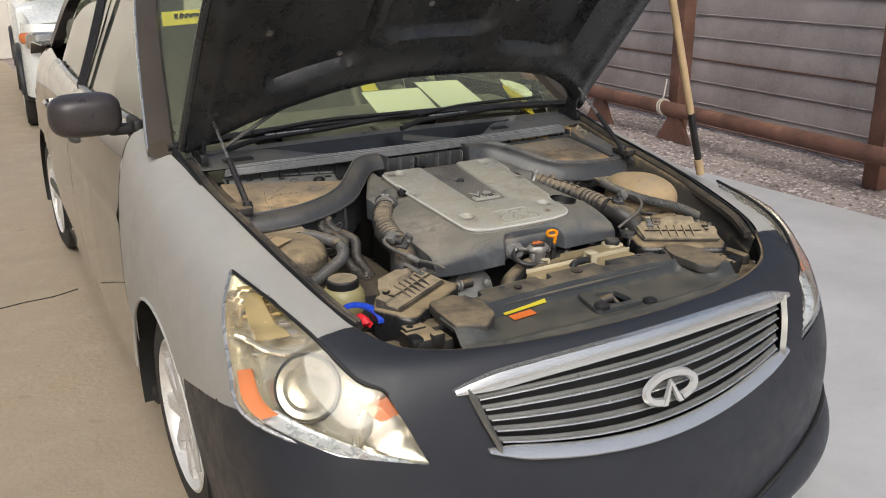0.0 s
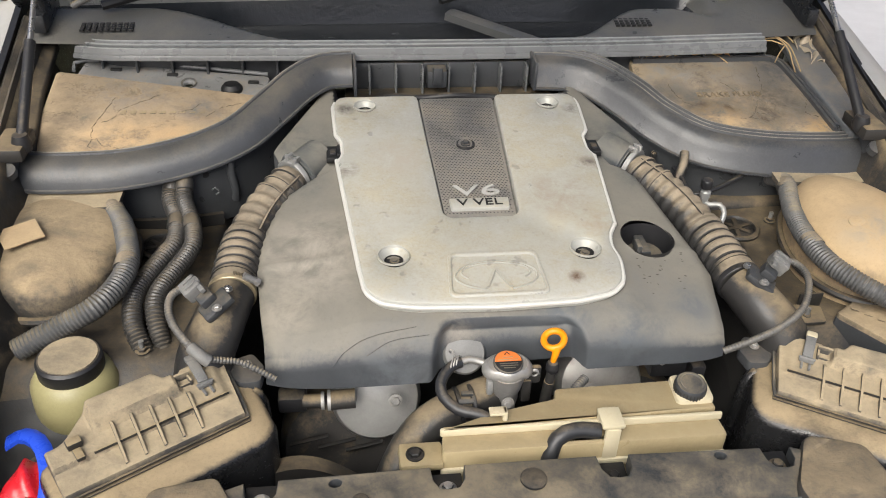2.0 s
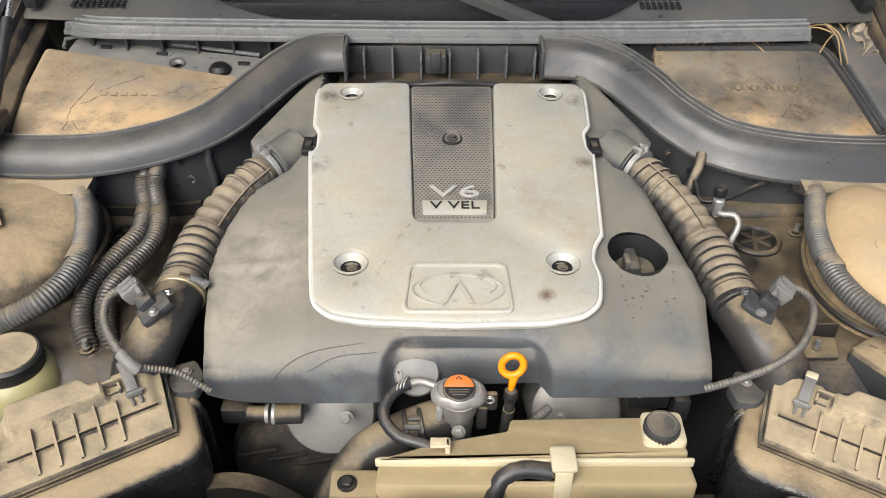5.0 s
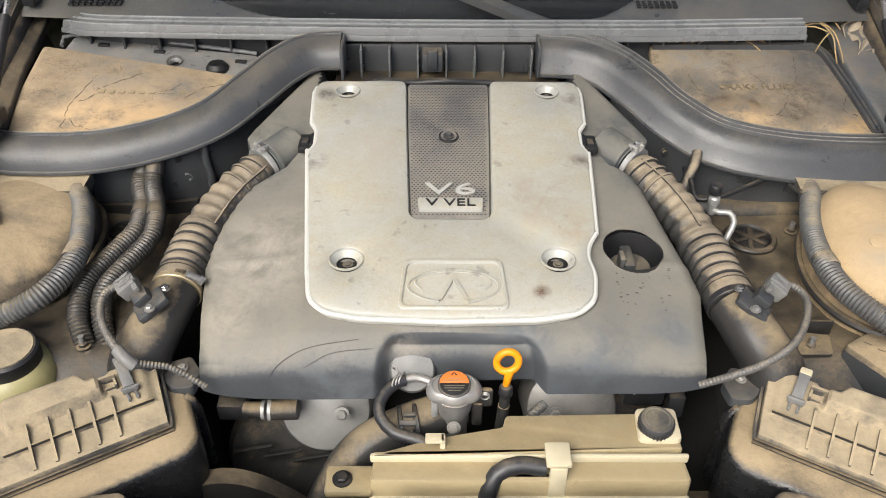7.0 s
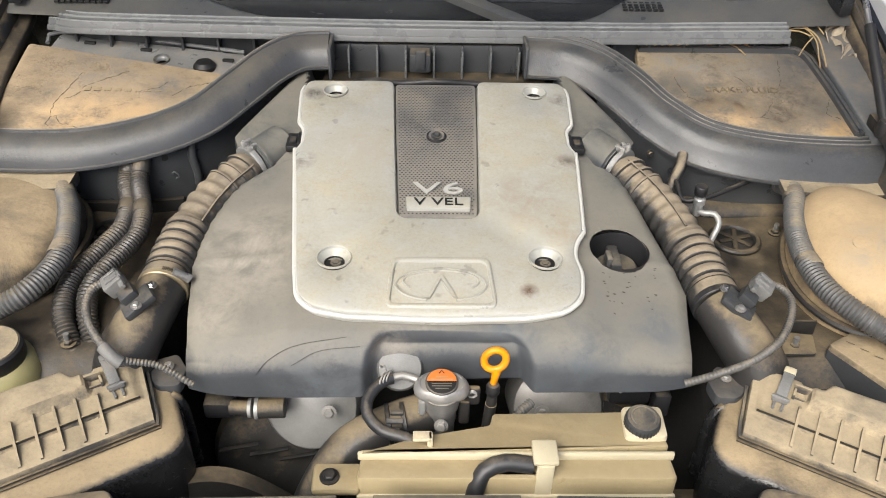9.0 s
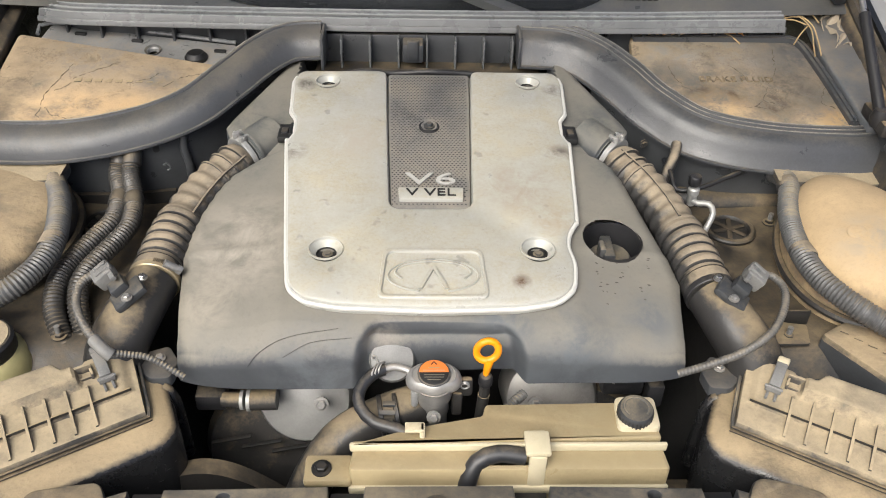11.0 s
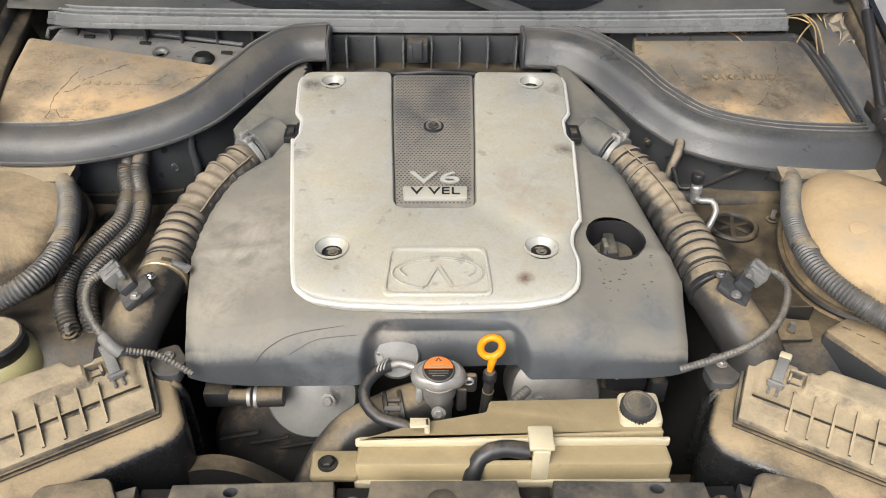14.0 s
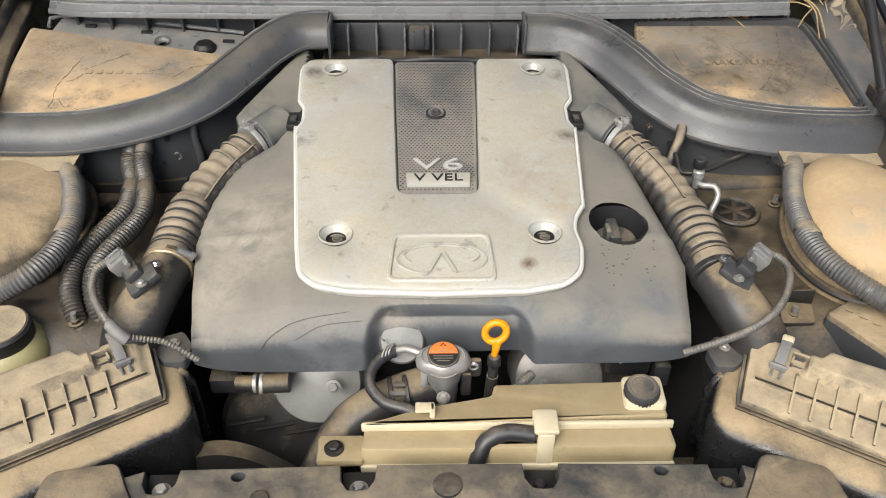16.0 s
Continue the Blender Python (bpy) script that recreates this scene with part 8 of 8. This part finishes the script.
part("white_top", grid(lambda u, v: reflection_point(u, v, 0.895, 0.945, 0.065, 0.185, -0.03), 24, 6, 0.002), PAPER, bag, "pale upper part of the bright patch")
part("yellow_green_part", grid(lambda u, v: reflection_point(u, v, 0.872, 0.905, -0.03, 0.15, -0.012), 20, 5, 0.002), LEMON, bag, "yellow-green lower part of the bright patch")
tick = on_screen("sale_ticket", 0.028, 0.155, 0.74, 0.87, LEMON, "yellow ticket with scribbled black marks on the windscreen", 0.0, "ticket")
for i in range(5):
    p = screen(0.068 + 0.015 * i, 0.80, -0.006)
    part("scribble", box(p.x, p.y, p.z, 0.012, 0.006, 0.02, 0.001, Matrix.Rotation(0.4 * i, 4, "Y")), INK, tick)


# ---- ground, fence, other things ----
CONCRETE = surface("pale_concrete", (0.46, 0.46, 0.472), 0.8, size=6.0, wear=0.07, bump=0.2)
TANFLOOR = surface("tan_dusty_concrete", (0.43, 0.355, 0.26), 0.75, size=6.0, wear=0.14, dust=0.4, dust_colour=(0.36, 0.285, 0.2), bump=0.2, spots=0.25)
EARTH = surface("gravelly_earth", (0.3, 0.25, 0.23), 0.9, size=3.0, wear=0.2, bump=0.5)
SIDING = surface("weathered_grey_board", (0.31, 0.272, 0.268), 0.7, size=5.0, wear=0.16, dust=0.2, dust_colour=(0.2, 0.16, 0.14))
solo("ground", grid(lambda u, v: Vector((-60 + 120 * u, -60 + 120 * v, -0.012)), 8, 8), EARTH, "brown gravelly earth", "ground", kind="structure")
solo("pavement", join(box(1.775, 2, -0.05, 3.75, 22, 0.1, 0.01)), CONCRETE, "pale grey concrete slab under and beside the car", "pavement", kind="structure")
solo("driveway_floor", join(box(-3.45, 3, -0.05, 6.7, 24, 0.1, 0.004)), TANFLOOR, "tan dusty concrete floor with a crack", "floor", kind="structure")
cr = random.Random(2)
pts = [(-1.75 + 0.12 * i, 3.05 + 0.03 * cr.uniform(-1, 1) + 0.03 * i, 0.001) for i in range(9)]
solo("floor_crack", tube(pts, 0.004, 6), INK, "thin dark crack in the tan floor", "crack", kind="structure")

WALL0, WDIR = Vector((4.95, 4.5, 0)), Vector((0.10, 1.0, 0)).normalized()
WN = Vector((-WDIR.y, WDIR.x, 0))


def along(d, out=0.0, z=0.0):
    return WALL0 + WDIR * d + WN * out + Vector((0, 0, z))


wall_m = Matrix.Rotation(math.atan2(WDIR.y, WDIR.x) - math.pi / 2, 4, "Z")
fence = thing("board_fence", "tall fence of weathered grey boards on rusty steel posts", "fence", kind="structure")
for i in range(14):
    c = along(1.5, 0, 0.13 + 0.2 * i)
    part("board", box(c.x, c.y, c.z, 0.02, 14.0, 0.205, 0.004, wall_m @ Matrix.Rotation(0.07, 4, "Y")), SIDING, fence)
    a, b = along(-5.5, 0.016, 0.03 + 0.2 * i), along(8.5, 0.016, 0.03 + 0.2 * i)
    part("board_edge", rod(a, b, 0.007, None, 6), RUST if i % 3 == 0 else SIDING, fence)
for d in (-2.12, 0.0, 2.1, 4.2, 6.3):
    c = along(d, 0.45, 1.4)
    part("post", box(c.x, c.y, c.z, 0.13, 0.13, 2.8, 0.008, wall_m), RUST, fence, "rusty square steel post")
rail_ = thing("pipe_barrier", "rusty steel pipe barrier on low feet", "barrier")
part("pipe", rod(along(-5.5, 0.64, 0.27), along(8.5, 0.64, 0.27), 0.062, None, 20), RUST, rail_, "rusty brown pipe")
for d in (-3.2, -0.2, 0.92, 3.2, 5.4):
    bm = bmesh.new()
    foot = [bm.verts.new(along(d - w, 0.64 + o, z)) for w, o, z in ((-0.21, -0.02, 0), (0.21, -0.02, 0), (0.05, -0.02, 0.24), (-0.05, -0.02, 0.24), (-0.21, 0.02, 0), (0.21, 0.02, 0), (0.05, 0.02, 0.24), (-0.05, 0.02, 0.24))]
    for q in ((0, 1, 2, 3), (7, 6, 5, 4), (0, 4, 5, 1), (1, 5, 6, 2), (2, 6, 7, 3), (3, 7, 4, 0)):
        bm.faces.new([foot[i] for i in q])
    part("foot", bm, RUST, rail_, "rusty flared foot")
ROPE = surface("pale_rope", (0.5, 0.45, 0.38), 0.8)
rope = thing("rope_tie", "pale rope tying the pipe to the post", "rope")
for k in range(2):
    part("loop", tube([along(-0.06 + 0.03 * k + 0.02 * math.sin(a), 0.64 + 0.069 * math.cos(a), 0.27 + 0.069 * math.sin(a)) for a in [2 * math.pi * i / 20 for i in range(21)]], 0.008, 8), ROPE, rope)
part("rope_end", tube([along(-0.05, 0.69, 0.32), along(0.0, 0.62, 0.36), along(0.06, 0.56, 0.42), along(0.08, 0.53, 0.50)], 0.007, 8), ROPE, rope, "frayed loose end")
g = random.Random(5)
verts, faces = [], []
for i in range(16000):
    x, y = g.uniform(3.67, 5.1), g.uniform(-1.0, 12.0)
    r = g.uniform(0.006, 0.019) * (1.5 if g.random() < 0.1 else 1)
    n = len(verts)
    for dx, dy, dz in ((1, 0, 0), (0, 1, 0), (-1, 0, 0), (0, -1, 0), (0, 0, 1), (0.6, 0.6, 0.6), (-0.6, -0.5, 0.7)):
        verts.append((x + r * dx * g.uniform(0.7, 1.3), y + r * dy * g.uniform(0.7, 1.3), -0.008 + r * dz * g.uniform(0.35, 0.6)))
    faces += [(n, n + 1, n + 5), (n + 1, n + 4, n + 5), (n, n + 5, n + 4), (n + 1, n + 2, n + 4), (n + 2, n + 6, n + 4), (n + 2, n + 3, n + 6), (n + 3, n + 4, n + 6), (n + 3, n, n + 4)]
me = bpy.data.meshes.new("gravel")
me.from_pydata(verts, [], faces)
gm, gt, gb = nodes_of("gravel_stones")
gi = node(gt, "ShaderNodeNewGeometry")
gr = gt.nodes.new("ShaderNodeValToRGB")
gr.color_ramp.elements[0].color, gr.color_ramp.elements[1].color = (0.16, 0.13, 0.125, 1), (0.62, 0.55, 0.53, 1)
wire(gt, gi.outputs["Random Per Island"], gr.inputs["Fac"])
wire(gt, gr.outputs["Color"], gb.inputs["Base Color"])
gb.inputs["Roughness"].default_value = 0.85
me.materials.append(gm)
tagged(new("gravel", me), "loose grey and brown gravel beside the slab", "gravel", "", "stuff")

pole = thing("prop_pole", "wooden pole with a dark sleeve propping the bonnet open", "pole")
pa, pd = Vector((0.664, 0.703, 0.925)), Vector((-0.09, -0.012, 0.238)).normalized()
part("wooden_shaft", rod(pa + pd * 0.2, pa + pd * 0.98, 0.0105, None, 16), WOOD, pole, "pale wooden shaft")
part("dark_sleeve", rod(pa + pd * 0.045, pa + pd * 0.25, 0.0102, None, 16), BLACK, pole, "dark rubber sleeve")
part("tip", rod(pa, pa + pd * 0.05, 0.0125, 0.012, 16), WOOD, pole, "pale wooden tip")

# white car parked behind
suv = thing("parked_suv", "white SUV with black lower trim parked behind the sedan", "car")
SM = Matrix.Translation((0.42, 7.5, 0)) @ Matrix.Rotation(radians(-4), 4, "Z")


def suv_part(name, bm, mat, parent=suv, label=""):
    return part(name, moved(bm, SM), mat, parent, label)


def suv_skin(u, v):
    a = math.pi * (u - 0.5)
    x = 0.92 * (1 if math.sin(a) >= 0 else -1) * abs(math.sin(a)) ** 0.45
    y = -0.75 * abs(math.cos(a)) ** 0.55 + 0.7
    z = 0.35 + 0.65 * v
    return Vector((x * (1 - 0.05 * v * v), y + 0.22 * v * v * (1 - abs(math.sin(a)) ** 3), z))


suv_part("nose", grid(suv_skin, 60, 20), WHITEPAINT, suv, "white nose")
suv_part("bonnet", grid(lambda u, v: Vector(((-1 + 2 * u) * (0.80 + 0.08 * v), 0.02 + 0.28 * (2 * u - 1) ** 2 * (1 - v) + 1.1 * v, 0.985 + 0.16 * v ** 0.7 + 0.05 * (1 - (2 * u - 1) ** 4))), 30, 20, 0.01), WHITEPAINT, suv)
suv_part("screen", grid(lambda u, v: Vector(((-1 + 2 * u) * (0.8 - 0.12 * v), 1.12 + 0.7 * v, 1.13 + 0.5 * v)), 10, 8, 0.01), SCREEN)
suv_part("body", box(0, 2.6, 0.75, 1.84, 3.6, 0.8, 0.08), WHITEPAINT)
suv_part("cabin", box(0, 3.0, 1.38, 1.5, 2.6, 0.52, 0.12), MIRRORCAP)
suv_part("skirt", join(box(0, 0.16, 0.36, 1.7, 0.35, 0.22, 0.05), box(0, 2.4, 0.36, 1.86, 4.0, 0.16, 0.04)), BLACK, suv, "black lower trim")
for s in (-1, 1):
    hl = suv_part("headlamp", join(box(s * 0.68, 0.12, 0.86, 0.36, 0.2, 0.16, 0.05, Matrix.Rotation(-s * 0.5, 4, "Z"))), BUCKET, suv, "clear headlamp")
    suv_part("indicator", box(s * 0.84, 0.2, 0.88, 0.08, 0.16, 0.1, 0.03, Matrix.Rotation(-s * 0.8, 4, "Z")), AMBER, hl, "orange indicator")
    suv_part("fog_lamp", lathe([(0.085, -0.02), (0.085, 0.01), (0.06, 0.02), (0, 0.02)], (s * 0.66, 0.06, 0.56), 20, (s * 0.4, -1, 0)), BUCKET, suv, "fog lamp")
    for y in (0.85, 3.5):
        tw = suv_part("wheel", lathe([(0.2, -0.1), (0.33, -0.1), (0.35, -0.06), (0.35, 0.06), (0.33, 0.1), (0.2, 0.1), (0.18, 0.06), (0, 0.06)], (s * 0.84, y, 0.35), 36, (s, 0, 0)), TYRE, suv, "black tyre")
        suv_part("rim", lathe([(0.2, 0.06), (0.2, 0.1), (0.06, 0.07), (0, 0.07)], (s * 0.845, y, 0.35), 24, (s, 0, 0)), RIM, tw)
        suv_part("arch", tube([(s * 0.925, y + 0.42 * math.cos(a), 0.35 + 0.42 * math.sin(a)) for a in [math.pi * i / 12 for i in range(13)]], 0.03, 8), BLACK, suv)

# plain walls that close the yard, unseen; added for reflections and bounced light
STUCCO = surface("pale_stucco", (0.80, 0.76, 0.68), 0.85, size=5.0, wear=0.08, bump=0.3)
solo("wall_north", box(0.0, 15.5, 2.2, 10.2, 0.2, 4.4, 0.01), STUCCO, "plain pale stucco wall at the end of the yard", "wall", kind="structure")
solo("wall_west", box(-5.2, 5.4, 1.7, 0.2, 20.0, 3.4, 0.01), STUCCO, "plain pale stucco wall along the yard", "wall", kind="structure")
